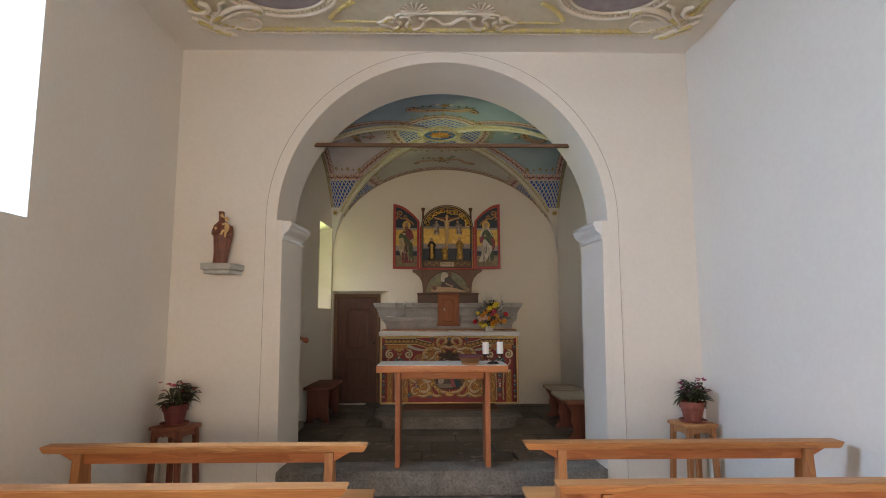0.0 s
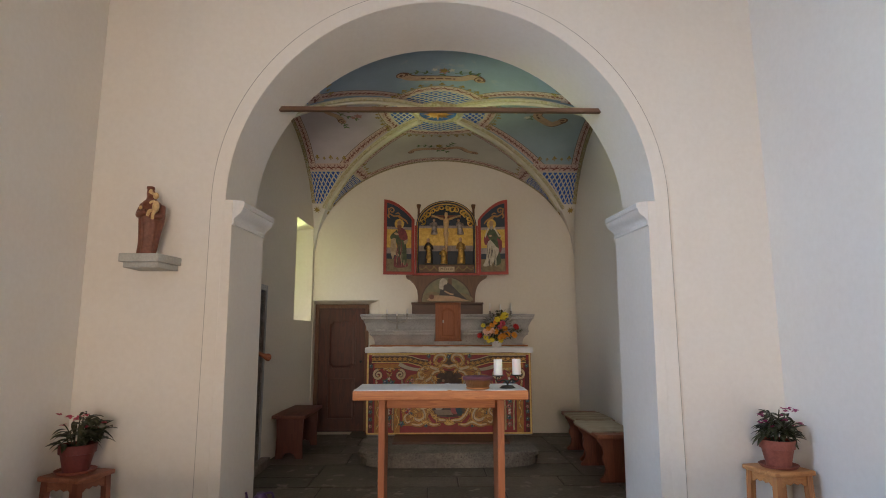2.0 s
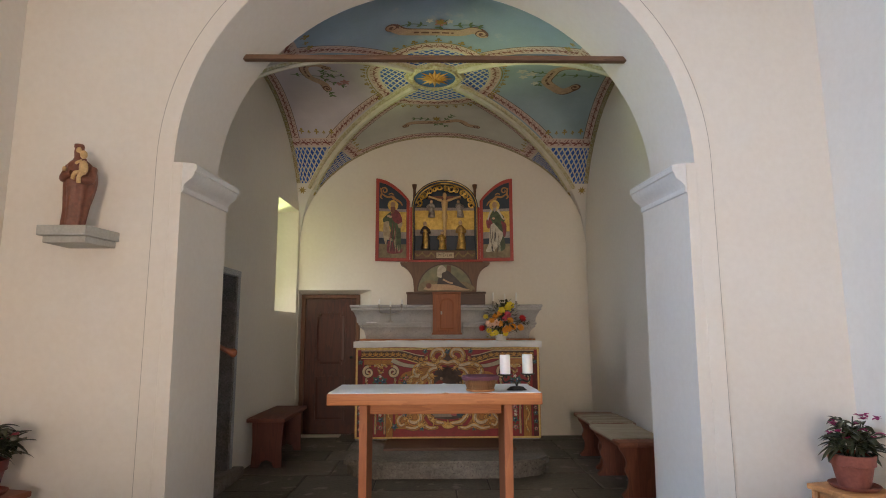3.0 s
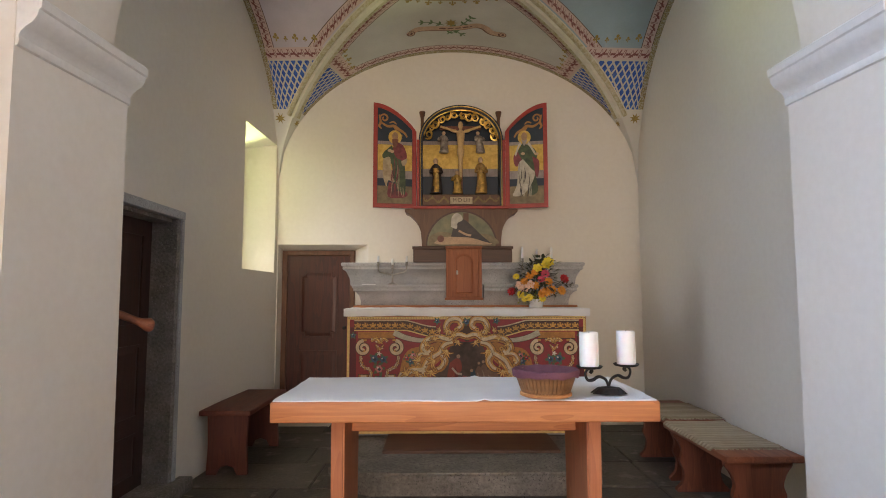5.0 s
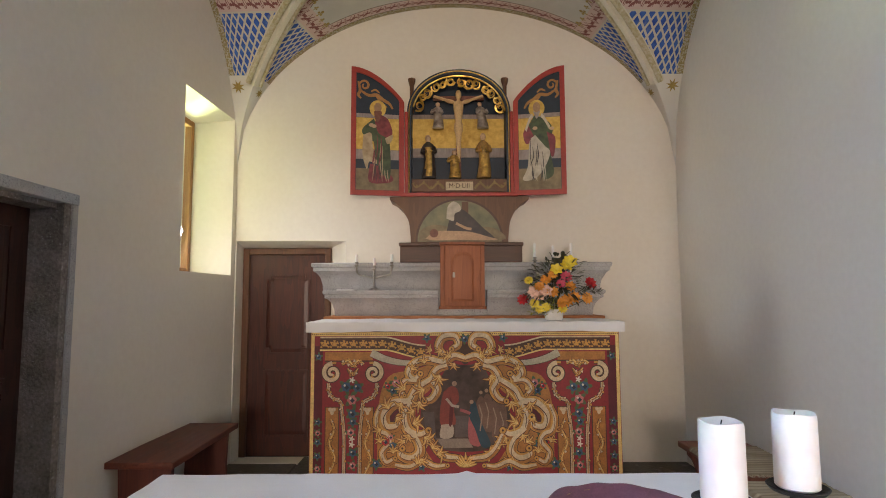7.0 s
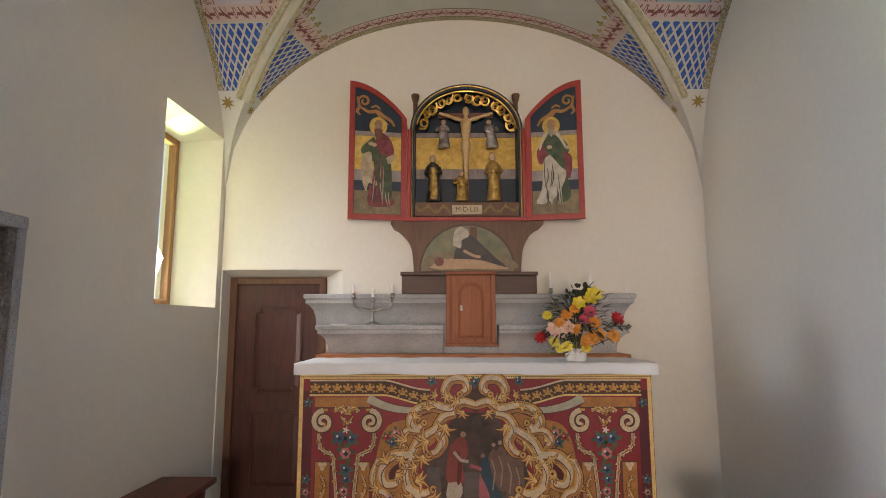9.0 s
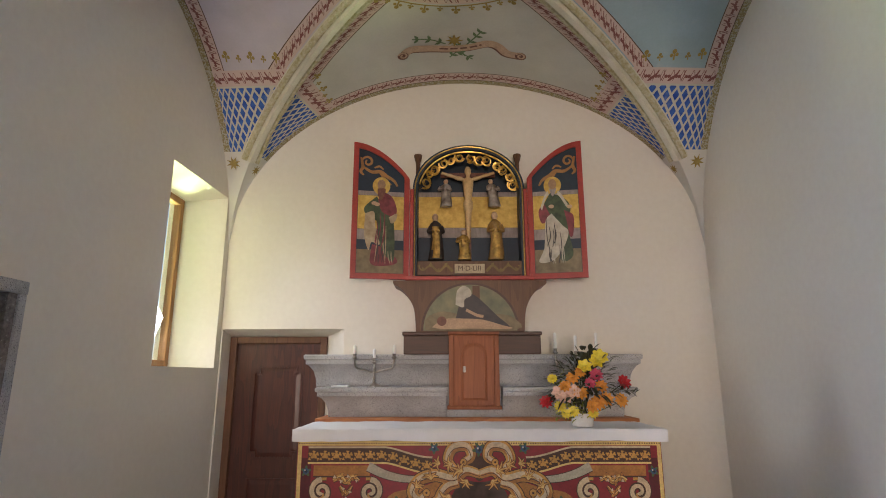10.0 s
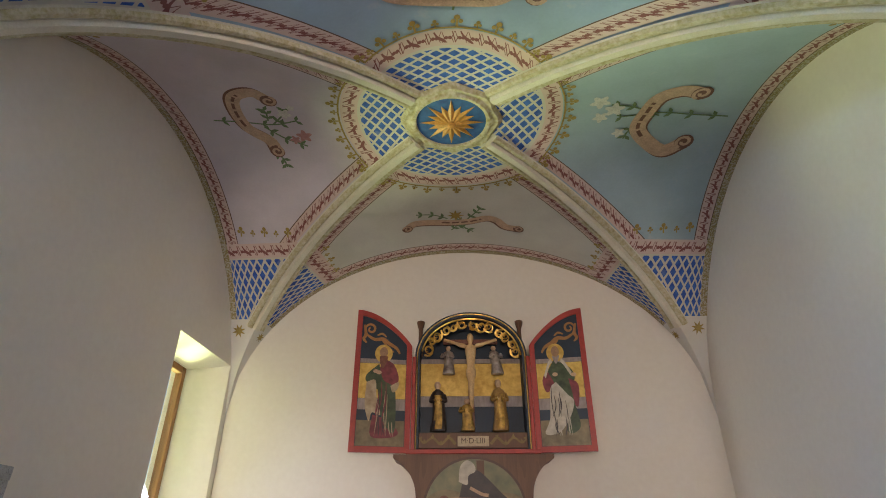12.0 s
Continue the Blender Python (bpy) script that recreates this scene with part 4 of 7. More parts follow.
        curl([(0.84, 0.78), (0.80, 0.80), (0.765, 0.775), (0.73, 0.80), (0.69, 0.78)], 0.026, "gold_scroll", s)
        curl([(0.80, 0.75), (0.765, 0.71), (0.73, 0.75)], 0.018, "ochre_scroll", s)
        for z, hue, r in ((0.63, "blue_flower", 0.034), (0.625, "blue_flower", 0.030), (0.545, "pink_flower", 0.034), (0.455, "blue_flower", 0.030), (0.40, "blue_flower", 0.024), (0.335, "pink_flower", 0.026), (0.20, "blue_flower", 0.026), (0.12, "pink_flower", 0.024)):
            rose(0.768 + (0.04 if z == 0.63 else -0.035 if z == 0.625 else rnd.uniform(-0.008, 0.008)), z, r, hue, s)
        for z in (0.675, 0.255, 0.29):
            T.disc(layer("white_flower"), s * 0.768, z, 0.022, 0.0056, lobes=5, depth=0.6)
        # the great cartouche: broad scrolls and acanthus round the middle scene
        T.poly(layer("ochre_scroll"), [(s * a, b) for a, b in map(grid, smoothline([(285, 595), (290, 360), (330, 250), (430, 225), (560, 190), (500, 300), (440, 380), (460, 500), (520, 595)], 4))], 0.0018)
        T.blob(layer("dark_strip"), [(s * a, b) for a, b in map(grid, smoothline([(320, 400), (345, 335), (395, 330), (370, 400), (340, 450)], 4))], 0.0022)
        for pts, wide in (([(548, 168), (526, 138), (545, 100), (590, 96), (604, 128), (578, 146)], 0.046),
                          ([(631, 182), (585, 172), (545, 196), (485, 186), (432, 200), (408, 238), (432, 262), (455, 240)], 0.050),
                          ([(560, 210), (522, 222), (500, 262), (520, 300), (500, 335), (470, 345)], 0.048),
                          ([(498, 262), (440, 300), (410, 345), (352, 352), (312, 395), (322, 440), (362, 438), (372, 405)], 0.062),
                          ([(440, 270), (395, 268), (372, 300), (392, 322)], 0.034),
                          ([(418, 350), (392, 400), (408, 455), (455, 472), (486, 455)], 0.056),
                          ([(300, 360), (282, 410), (292, 455), (322, 470), (335, 500), (305, 540), (322, 575), (356, 560)], 0.040),
                          ([(395, 450), (440, 490), (452, 535), (420, 560), (380, 548), (384, 522)], 0.054),
                          ([(486, 470), (512, 520), (548, 552), (596, 560), (631, 566)], 0.040),
                          ([(356, 585), (410, 592), (462, 572), (512, 590), (560, 586)], 0.036)):
            broad(pts, wide, s)
        for x, y, turn, size in ((530, 245, 250, 0.075), (470, 300, 200, 0.085), (452, 345, 255, 0.070), (395, 300, 150, 0.070), (330, 372, 120, 0.075), (300, 450, 200, 0.060),
                                 (425, 430, 20, 0.080), (470, 480, 330, 0.075), (395, 500, 150, 0.060), (350, 540, 100, 0.060), (520, 545, 20, 0.070), (470, 200, 100, 0.055),
                                 (575, 175, 160, 0.060), (540, 150, 200, 0.050), (420, 225, 60, 0.050), (440, 580, 70, 0.060), (500, 150, 175, 0.045), (500, 525, 60, 0.06), (455, 560, 300, 0.06), (380, 350, 250, 0.06), (360, 405, 320, 0.055), (300, 500, 110, 0.05), (430, 380, 200, 0.06), (590, 200, 240, 0.05), (410, 470, 250, 0.055)):
            acanthus(x, y, turn, size, s)
        for x, y, hue, r in ((358, 276, "pink_flower", 0.028), (347, 305, "blue_flower", 0.022), (326, 287, "red_flower", 0.020), (370, 296, "pink_flower", 0.018), (318, 497, "red_flower", 0.028), (346, 512, "blue_flower", 0.024), (338, 480, "pink_flower", 0.020), (480, 103, "blue_flower", 0.020), (282, 580, "blue_flower", 0.026), (460, 592, "blue_flower", 0.020)):
            a, b = grid((x, y))
            rose(a, b, r, hue, s)
    for k in range(9):
        acanthus(631, 590, 15 + 150 * k / 8, 0.075, 1, 1)
    rose(0.0, 0.945, 0.024, "blue_flower", 1)
    T.disc(layer("brown_outline"), 0.0, 0.845, 0.07, 0.0034, lobes=4, depth=0.3)
    # crimson ring and the dark scene in the middle
    edge = [(631, 208), (568, 208), (528, 270), (505, 310), (470, 340), (455, 400), (470, 462), (515, 512), (560, 530), (631, 536)]
    edge = edge + [(1262 - x, y) for x, y in edge[-2:0:-1]]
    ring = smoothline([grid(q) for q in edge + edge[:1]], 4)[:-1]
    T.blob(layer("crimson_ring"), [(a * 1.12, 0.47 + (b - 0.47) * 1.09) for a, b in ring], 0.0026)
    T.blob(layer("scene"), ring, 0.0034)

    def patch(hue, d, pts):
        T.blob(layer(hue), smoothline([grid(q) for q in pts + pts[:1]], 3)[:-1], d)
    T.poly(layer("scene_steps"), [grid(q) for q in ((515, 486), (640, 486), (660, 520), (545, 522))], 0.0042)
    T.poly(layer("scene_block"), [grid(q) for q in ((462, 385), (508, 385), (515, 486), (480, 476))], 0.0042)
    T.poly(layer("scene_block"), [grid(q) for q in ((590, 400), (660, 400), (660, 480), (590, 480))], 0.0040)
    patch("robe_red", 0.0050, [(545, 310), (575, 288), (600, 300), (605, 345), (585, 372), (592, 432), (535, 436), (532, 370)])
    patch("robe_shade", 0.0053, [(572, 330), (584, 372), (578, 432), (566, 432)])
    patch("robe_white", 0.0051, [(536, 434), (580, 434), (580, 480), (532, 482)])
    T.stroke(layer("robe_white"), [grid(q) for q in ((556, 335), (580, 362), (606, 366))], 0.018, 0.0055)
    patch("robe_blue", 0.0054, [(655, 345), (672, 352), (690, 420), (728, 500), (715, 520), (690, 512), (668, 450), (645, 400)])
    patch("robe_pink", 0.0052, [(645, 402), (668, 448), (690, 512), (650, 506), (640, 460)])
    T.stroke(layer("robe_pink"), [grid(q) for q in ((610, 378), (632, 384), (650, 392))], 0.020, 0.0056)
    for k, (x, top) in enumerate(((692, 318), (718, 308), (748, 330), (775, 345))):
        patch("robe_brown", 0.0044 + 0.0002 * k, [(x - 14, top + 150), (x - 20, top + 50), (x - 6, top + 10), (x + 14, top + 22), (x + 20, top + 80), (x + 16, top + 150)])
        T.stroke(layer("robe_fold"), [grid(q) for q in ((x - 8, top + 40), (x + 4, top + 80), (x - 4, top + 140))], 0.008, 0.0056)
    for x, y, r in ((588, 278, 0.017), (655, 348, 0.014), (692, 312, 0.012), (714, 305, 0.013), (746, 326, 0.012)):
        T.disc(layer("robe_head"), *grid((x, y)), r, 0.0060)
    mats = {"brown_outline": BROWNPAINT, "cream_scroll": CREAMPAINT, "gold_scroll": GOLDPAINT, "ochre_scroll": paint("ochre_paint", (0.40, 0.155, 0.028), 0.5, 0.0, 0.38), "gold_shade": paint("gold_shade_paint", (0.40, 0.16, 0.03), 0.5, 0.0, 0.38), "light_gold_line": GOLDLIGHT,
            "gold_braid": GOLDLIGHT, "drapery": paint("drapery_paint", (0.46, 0.40, 0.29)), "dark_strip": paint("dark_crimson_paint", (0.10, 0.012, 0.018)), "leaf_paint": GREENPAINT, "blue_flower": BLUEPAINT, "pink_flower": PINKPAINT, "red_flower": REDPETAL,
            "dark_flower_heart": NAVY, "white_flower": WHITEPAINT, "crimson_ring": REDPAINT, "scene": SCENEDARK, "scene_steps": paint("scene_stone_paint", (0.24, 0.19, 0.15)), "scene_block": paint("scene_altar_paint", (0.11, 0.085, 0.075)), "robe_shade": paint("scene_red_shade", (0.12, 0.02, 0.018)), "robe_fold": paint("scene_fold_paint", (0.30, 0.20, 0.14)), "robe_red": paint("scene_red_paint", (0.24, 0.05, 0.035)),
            "robe_white": paint("scene_linen_paint", (0.42, 0.34, 0.26)), "robe_head": paint("scene_face_paint", (0.36, 0.22, 0.14)), "robe_blue": paint("scene_teal_paint", (0.025, 0.06, 0.08)), "robe_pink": paint("scene_pink_paint", (0.34, 0.09, 0.09)), "robe_brown": paint("scene_brown_paint", (0.16, 0.09, 0.06))}
    for k, bm in L.items():
        part(k, bm, mats[k], panel)["kind"] = "stuff"


painted_front()

# mensa, gradines, tabernacle
bm = boxed(AX0 - 0.010, AX1 + 0.012, 7.645, 8.775, 1.350, 1.404, 0.012, 3)
part("mensa", bm, GRANITE, altar, "grey stone altar slab", 40)


def altar_cloth():
    bm = B()
    n, m = 90, 24
    x0, x1, y0 = AX0 - 0.017, AX1 + 0.019, 7.638
    top, drop = 1.412, 0.062
    rows = []
    path = [(8.24 - (8.24 - y0) * i / 14, top) for i in range(15)] + [(y0 - 0.004, top - 0.006), (y0 - 0.006, top - 0.02), (y0 - 0.005, top - drop)]
    for j, (y, z) in enumerate(path):
        rows.append([bm.verts.new((x0 + (x1 - x0) * i / n, y - (0.003 * math.sin(i * 0.7) if j > 14 else 0), z + 0.0035 * noise.noise((i * 0.35, j * 0.5, 0)) + (0.006 * max(0, noise.noise((i * 0.16, 3.1, 2))) if j < 15 else 0) - (0.003 * math.sin(i * 0.23) if j == len(path) - 1 else 0))) for i in range(n + 1)])
    for a, b in zip(rows, rows[1:]):
        for i in range(n):
            bm.faces.new((a[i], a[i + 1], b[i + 1], b[i]))
    r = bmesh.ops.extrude_face_region(bm, geom=bm.faces[:])
    bmesh.ops.translate(bm, verts=[v for v in r["geom"] if isinstance(v, bmesh.types.BMVert)], vec=(0, -0.001, 0.003))
    return bm


solid("altar_cloth", altar_cloth(), LINEN, "white linen cloth hanging over the altar slab edge", "altar cloth", smooth=50)

part("wooden_strip", boxed(-0.955, 1.215, 8.20, 8.76, 1.405, 1.434, 0.004), LARCH, altar, "reddish wooden board under the stone shelves")
GRAD = [(0.0, 0.0), (-0.004, 0.05), (-0.018, 0.10), (-0.045, 0.135), (-0.07, 0.15), (-0.07, 0.175), (-0.082, 0.182), (-0.085, 0.205), (-0.075, 0.212)]


def gradine(x0, x1, y0, z0, high, flare0=1, flare1=1):
    bm = B()
    k = high / 0.212
    n = len(GRAD)

    def ring(x, s):
        return [bm.verts.new((x + s * -d, y0 + d, z0 + h * k)) for d, h in GRAD] + [bm.verts.new((x + s * 0.075, 8.77, z0 + high)), bm.verts.new((x, 8.77, z0))]
    a, b = ring(x0, -1), ring(x1, 1)
    a[-2].co.x, b[-2].co.x = x0 - 0.075 * flare0, x1 + 0.075 * flare1
    for i in range(n + 2):
        bm.faces.new((a[i], a[(i + 1) % (n + 2)], b[(i + 1) % (n + 2)], b[i]))
    bm.faces.new(a)
    bm.faces.new(b)
    # side profiles lean outward like the front
    for q, s in ((a, -1), (b, 1)):
        for i, (d, h) in enumerate(GRAD):
            q[i].co.x = (x0 - s * d * flare0) if s < 0 else (x1 - s * d * flare1)
    return bm


part("lower_gradine", gradine(-0.90, -0.075, 8.37, 1.434, 0.202, 1, 0), GRANITE_LIGHT, altar, "moulded grey granite shelf", 30)
part("lower_gradine", gradine(0.32, 1.165, 8.37, 1.434, 0.202, 0, 1), GRANITE_LIGHT, altar, "moulded grey granite shelf", 30)
part("lower_gradine_middle", box(boxed(-0.075, 0.32, 8.46, 8.77, 1.434, 1.634), -0.075, 0.32, 8.335, 8.459, 1.434, 1.484, 0.004), GRANITE_LIGHT, altar, "grey granite block behind the tabernacle")
part("upper_gradine", gradine(-1.045, 1.29, 8.59, 1.6365, 0.232), GRANITE_LIGHT, altar, "moulded grey granite shelf", 30)

tab = thing("tabernacle", (0.12, 8.40, 1.4845), "reddish-brown wooden tabernacle cabinet with an arched door panel", "tabernacle")
TX0, TX1, TY = -0.055, 0.30, 8.33
part("body", boxed(TX0 + 0.012, TX1 - 0.012, TY + 0.015, 8.455, 1.4845, 2.0, 0.004), CABINET, tab)
part("top_board", boxed(TX0 - 0.006, TX1 + 0.006, TY - 0.01, 8.458, 2.0, 2.02, 0.004), CABINET, tab)
part("base_board", boxed(TX0 - 0.012, TX1 + 0.012, TY - 0.008, 8.458, 1.4846, 1.508, 0.004), CABINET, tab)
part("door", boxed(TX0 + 0.035, TX1 - 0.035, TY + 0.003, TY + 0.015, 1.515, 1.99, 0.003), CABINET, tab)
for q in ((TX0, TX0 + 0.033), (TX1 - 0.033, TX1)):
    part("stile", boxed(*q, TY - 0.003, TY + 0.02, 1.5085, 1.998, 0.003), CABINET, tab)
bm = B()
w = 0.092
pts = [(-w, 1.545), (w, 1.545), (w, 1.86)] + [(w * math.cos(t), 1.86 + 0.085 * math.sin(t)) for t in [math.pi * i / 12 for i in range(1, 12)]] + [(-w, 1.86)]
mid = (TX0 + TX1) / 2
inner = [(a * 0.80, 1.70 + (b - 1.70) * 0.88) for a, b in pts]
rings = [[bm.verts.new((mid + a, TY + d, b)) for a, b in r] for r, d in ((pts, 0.004), (pts, -0.006), ([(a * 0.9, 1.70 + (b - 1.70) * 0.95) for a, b in pts], -0.002), (inner, -0.008))]
for p, q in zip(rings, rings[1:]):
    for k in range(len(pts)):
        bm.faces.new((p[k], p[(k + 1) % len(pts)], q[(k + 1) % len(pts)], q[k]))
bm.faces.new(rings[-1])
part("arched_panel", bm, CABINET, tab, "raised arched panel")
bm = B()
lathe(bm, [(0.004, 0), (0.011, 0.004), (0.011, 0.04), (0.004, 0.044)], (0, 0, 0), 10)
bmesh.ops.transform(bm, matrix=Matrix.Translation((mid - 0.068, TY - 0.007, 1.735)) @ Matrix.Diagonal((1, 0.4, 1, 1)), verts=bm.verts)
part("keyhole_plate", bm, SILVER, tab, "small pale metal keyhole plate")

# ---------------------------------------------------------------- altarpiece
AM = 0.108
piece = thing("altarpiece", (AM, 8.65, 1.868), "carved winged altarpiece, open, with red frames and gilded shrine", "altarpiece")
bm = boxed(-0.39, 0.628, 8.50, 8.775, 1.8685, 2.005, 0.006)
box(bm, -0.40, 0.638, 8.49, 8.775, 2.0055, 2.034, 0.006)
part("base", bm, DARKBROWN, piece, "dark brown base box")
half = smoothline([(0.41, 2.034), (0.415, 2.12), (0.43, 2.22), (0.475, 2.31), (0.54, 2.375), (0.585, 2.40), (0.59, 2.43)], 5)
pred = part("predella", prism(B(), [(AM + a, b) for a, b in half] + [(AM - a, b) for a, b in half[::-1]], lambda a, b, d: (a, d, b), 8.55, 8.77), BROWNWOOD, piece, "brown predella flaring outward to the top")
T = flat(lambda a, b, d: (AM + a, 8.55 - d, b))


def painted(shapes, T, parent):
    """Flat painted shapes: (name, material, depth, kind, arguments)."""
    for name, mat, d, kind, args in shapes:
        bm = B()
        if kind == "blob":
            T.blob(bm, smoothline(args + [args[0]], 4)[:-1], d)
        elif kind == "poly":
            T.poly(bm, args, d)
        elif kind == "disc":
            T.disc(bm, *args[:3], d, **(args[3] if len(args) > 3 else {}))
        elif kind == "stroke":
            T.stroke(bm, smoothline(args[0], 6), args[1], d)
        part(name, bm, mat, parent)


SKYP = shades("painted_evening_sky", (0.08, 0.09, 0.055), (0.30, 0.27, 0.14), 0.5, fine=10.0, coarse=4.0, relief=0.05)
EARTHP = shades("painted_earth", (0.11, 0.075, 0.035), (0.30, 0.23, 0.12), 0.5, fine=20.0, coarse=7.0, relief=0.05)
DARKROBE = shades("painted_dark_robe", (0.018, 0.016, 0.018), (0.07, 0.05, 0.045), 0.5, fine=24.0, coarse=10.0, relief=0.05)
GREENROBE = shades("painted_green_robe", (0.018, 0.032, 0.014), (0.075, 0.11, 0.045), 0.5, fine=24.0, coarse=12.0, relief=0.05)
WINEROBE = shades("painted_wine_robe", (0.09, 0.010, 0.016), (0.28, 0.045, 0.055), 0.5, fine=24.0, coarse=12.0, relief=0.05)
SANDROBE = shades("painted_sand_robe", (0.28, 0.19, 0.10), (0.52, 0.41, 0.26), 0.5, fine=24.0, coarse=12.0, relief=0.05)
WHITEROBE = shades("painted_white_robe", (0.36, 0.31, 0.23), (0.64, 0.58, 0.47), 0.5, fine=20.0, coarse=10.0, relief=0.05)
BROCADE = shades("gold_brocade", (0.42, 0.24, 0.035), (0.76, 0.52, 0.13), 0.42, 0.35, fine=28.0, coarse=16.0, relief=0.3)
MAUVE = shades("mauve_marble_paint", (0.20, 0.16, 0.15), (0.38, 0.32, 0.29), 0.5, fine=60.0, coarse=18.0, relief=0.1, stretch=(1, 1, 0.2))
arch = [(0.355 * math.cos(t), 2.045 + 0.35 * math.sin(t)) for t in [math.pi * i / 24 for i in range(25)]]
painted([
    ("arch_frame", DARKBROWN, 0.002, "poly", [(a * 1.05, 2.045 + (b - 2.045) * 1.05) for a, b in arch]),
    ("painted_sky", SKYP, 0.004, "poly", arch),
    ("painted_hill", EARTHP, 0.006, "blob", [(-0.34, 2.05), (0.34, 2.05), (0.33, 2.14), (0.20, 2.17), (0.0, 2.15), (-0.2, 2.19), (-0.33, 2.14)]),
    ("painted_cross_post", BROWNWOOD, 0.0055, "poly", [(0.02, 2.2), (0.075, 2.2), (0.075, 2.385), (0.02, 2.385)]),
    ("painted_robe", DARKROBE, 0.008, "blob", [(-0.11, 2.13), (-0.08, 2.24), (-0.03, 2.32), (0.04, 2.31), (0.12, 2.24), (0.20, 2.16), (0.30, 2.06), (0.10, 2.07), (-0.05, 2.09)]),
    ("painted_veil", WHITEROBE, 0.010, "blob", [(-0.11, 2.24), (-0.10, 2.34), (-0.05, 2.385), (0.0, 2.36), (0.01, 2.31), (-0.04, 2.28), (-0.05, 2.22)]),
    ("painted_body", FLESH, 0.012, "blob", [(-0.29, 2.07), (-0.20, 2.13), (-0.05, 2.135), (0.10, 2.125), (0.24, 2.085), (0.32, 2.062), (0.20, 2.055), (0.0, 2.06), (-0.2, 2.055)]),
    ("painted_head", CARVED, 0.014, "disc", (-0.215, 2.115, 0.036)),
    ("painted_arm", FLESH, 0.0145, "stroke", ([(-0.03, 2.20), (0.05, 2.16), (0.10, 2.15)], 0.022)),
], T, pred)

# the shrine: a hollow arched box
SX, S0, S1, S2, SY0, SY1 = 0.447, 2.432, 3.165, 3.55, 8.56, 8.775


def shrine_line(i):
    w, top = SX - i, S2 - i
    return [(-w, S0 + i), (w, S0 + i)] + [(w * math.cos(t), S1 + (top - S1) * math.sin(t)) for t in [math.pi * k / 28 for k in range(29)]]


bm = B()
o, i1 = shrine_line(0.0), shrine_line(0.038)
rings = [[bm.verts.new((AM + a, y, b)) for a, b in r] for r, y in ((o, SY1), (o, SY0), (i1, SY0 + 0.004), (i1, SY1 - 0.03))]
for p, q in zip(rings, rings[1:]):
    for k in range(len(o)):
        bm.faces.new((p[k], p[(k + 1) % len(o)], q[(k + 1) % len(o)], q[k]))
bm.faces.new(rings[0])
shrine = part("shrine", bm, NAVY, piece, "dark blue arched shrine box")
bm = B()
bm.faces.new([bm.verts.new((AM + a, SY1 - 0.028, b)) for a, b in i1])
part("back_panel", bm, NAVY, shrine)
bm = B()
gold_edge = [(AM + (SX - 0.019) * math.cos(t), SY0 - 0.003, S1 + (S2 - 0.019 - S1) * math.sin(t)) for t in [math.pi * k / 40 for k in range(41)]]
gold_edge = [(AM + SX - 0.019, SY0 - 0.003, 2.46)] + gold_edge + [(AM - SX + 0.019, SY0 - 0.003, 2.46)]
part("gilt_edge", tube(bm, gold_edge, 0.005, 6), GOLD, shrine, "thin gilded moulding", 60)
for x in (-SX - 0.004, SX + 0.004):
    part("red_side_post", boxed(AM + x - 0.014, AM + x + 0.014, SY0 - 0.012, SY0 + 0.05, 2.434, 3.17, 0.004), FRAMERED, shrine)
for nm, mat, z0, z1, dy in (("brocade_field", BROCADE, 2.90, 3.165, 0.031), ("mauve_band", MAUVE, 2.815, 2.898, 0.032), ("mauve_band", MAUVE, 3.167, 3.205, 0.032), ("carved_ground", paint("dark_olive_paint", (0.06, 0.055, 0.03)), 2.585, 2.615, 0.05)):
    part(nm, boxed(AM - SX + 0.04, AM + SX - 0.04, SY1 - dy - 0.004, SY1 - 0.029, z0, z1), mat, shrine)
plinth = part("shrine_plinth", boxed(AM - SX + 0.042, AM + SX - 0.042, SY0 - 0.004, SY1 - 0.031, 2.472, 2.583, 0.004), BROWNWOOD, shrine)
part("red_rail", boxed(AM - SX - 0.05, AM + SX + 0.05, SY0 - 0.03, SY1, 2.4305, 2.462, 0.004), FRAMERED, piece, "dull red rail under the shrine")
part("inscription_board", boxed(AM - 0.115, AM + 0.118, SY0 - 0.014, SY0 - 0.002, 2.485, 2.557, 0.002), paint("parchment_paint", (0.50, 0.40, 0.26)), shrine)
fc = bpy.data.curves.new("inscription", "FONT")
fc.body, fc.size, fc.align_x, fc.align_y, fc.extrude = "M\u00b7D\u00b7LIII", 0.055, "CENTER", "CENTER", 0.0006
fc.materials.append(BROWNPAINT)
ins = new("inscription", fc)
ins.parent = shrine
ins.matrix_basis = Matrix.Translation(Vector((AM, SY0 - 0.0155, 2.521)) - ORIGIN[shrine]) @ pose(0, 0, 0, 90)
T = flat(lambda a, b, d: (AM + a, SY0 - 0.005 - d, b))
for s in (-1, 1):
    for p in ([(0.13, 2.50), (0.18, 2.545), (0.24, 2.50), (0.30, 2.545), (0.36, 2.51), (0.39, 2.53)],):
        bm = B()
        T.stroke(bm, [(s * a, b) for a, b in smoothline(p, 8)], lambda t: 0.022 * (1 - 0.5 * t), 0.002)
        for a, b in p[1:]:
            T.disc(bm, s * a, b + 0.012, 0.015, 0.003, lobes=3, depth=0.5, turn=a * 40)
        part("leaf_scroll", bm, paint("olive_gold_paint", (0.22, 0.15, 0.05)), shrine)
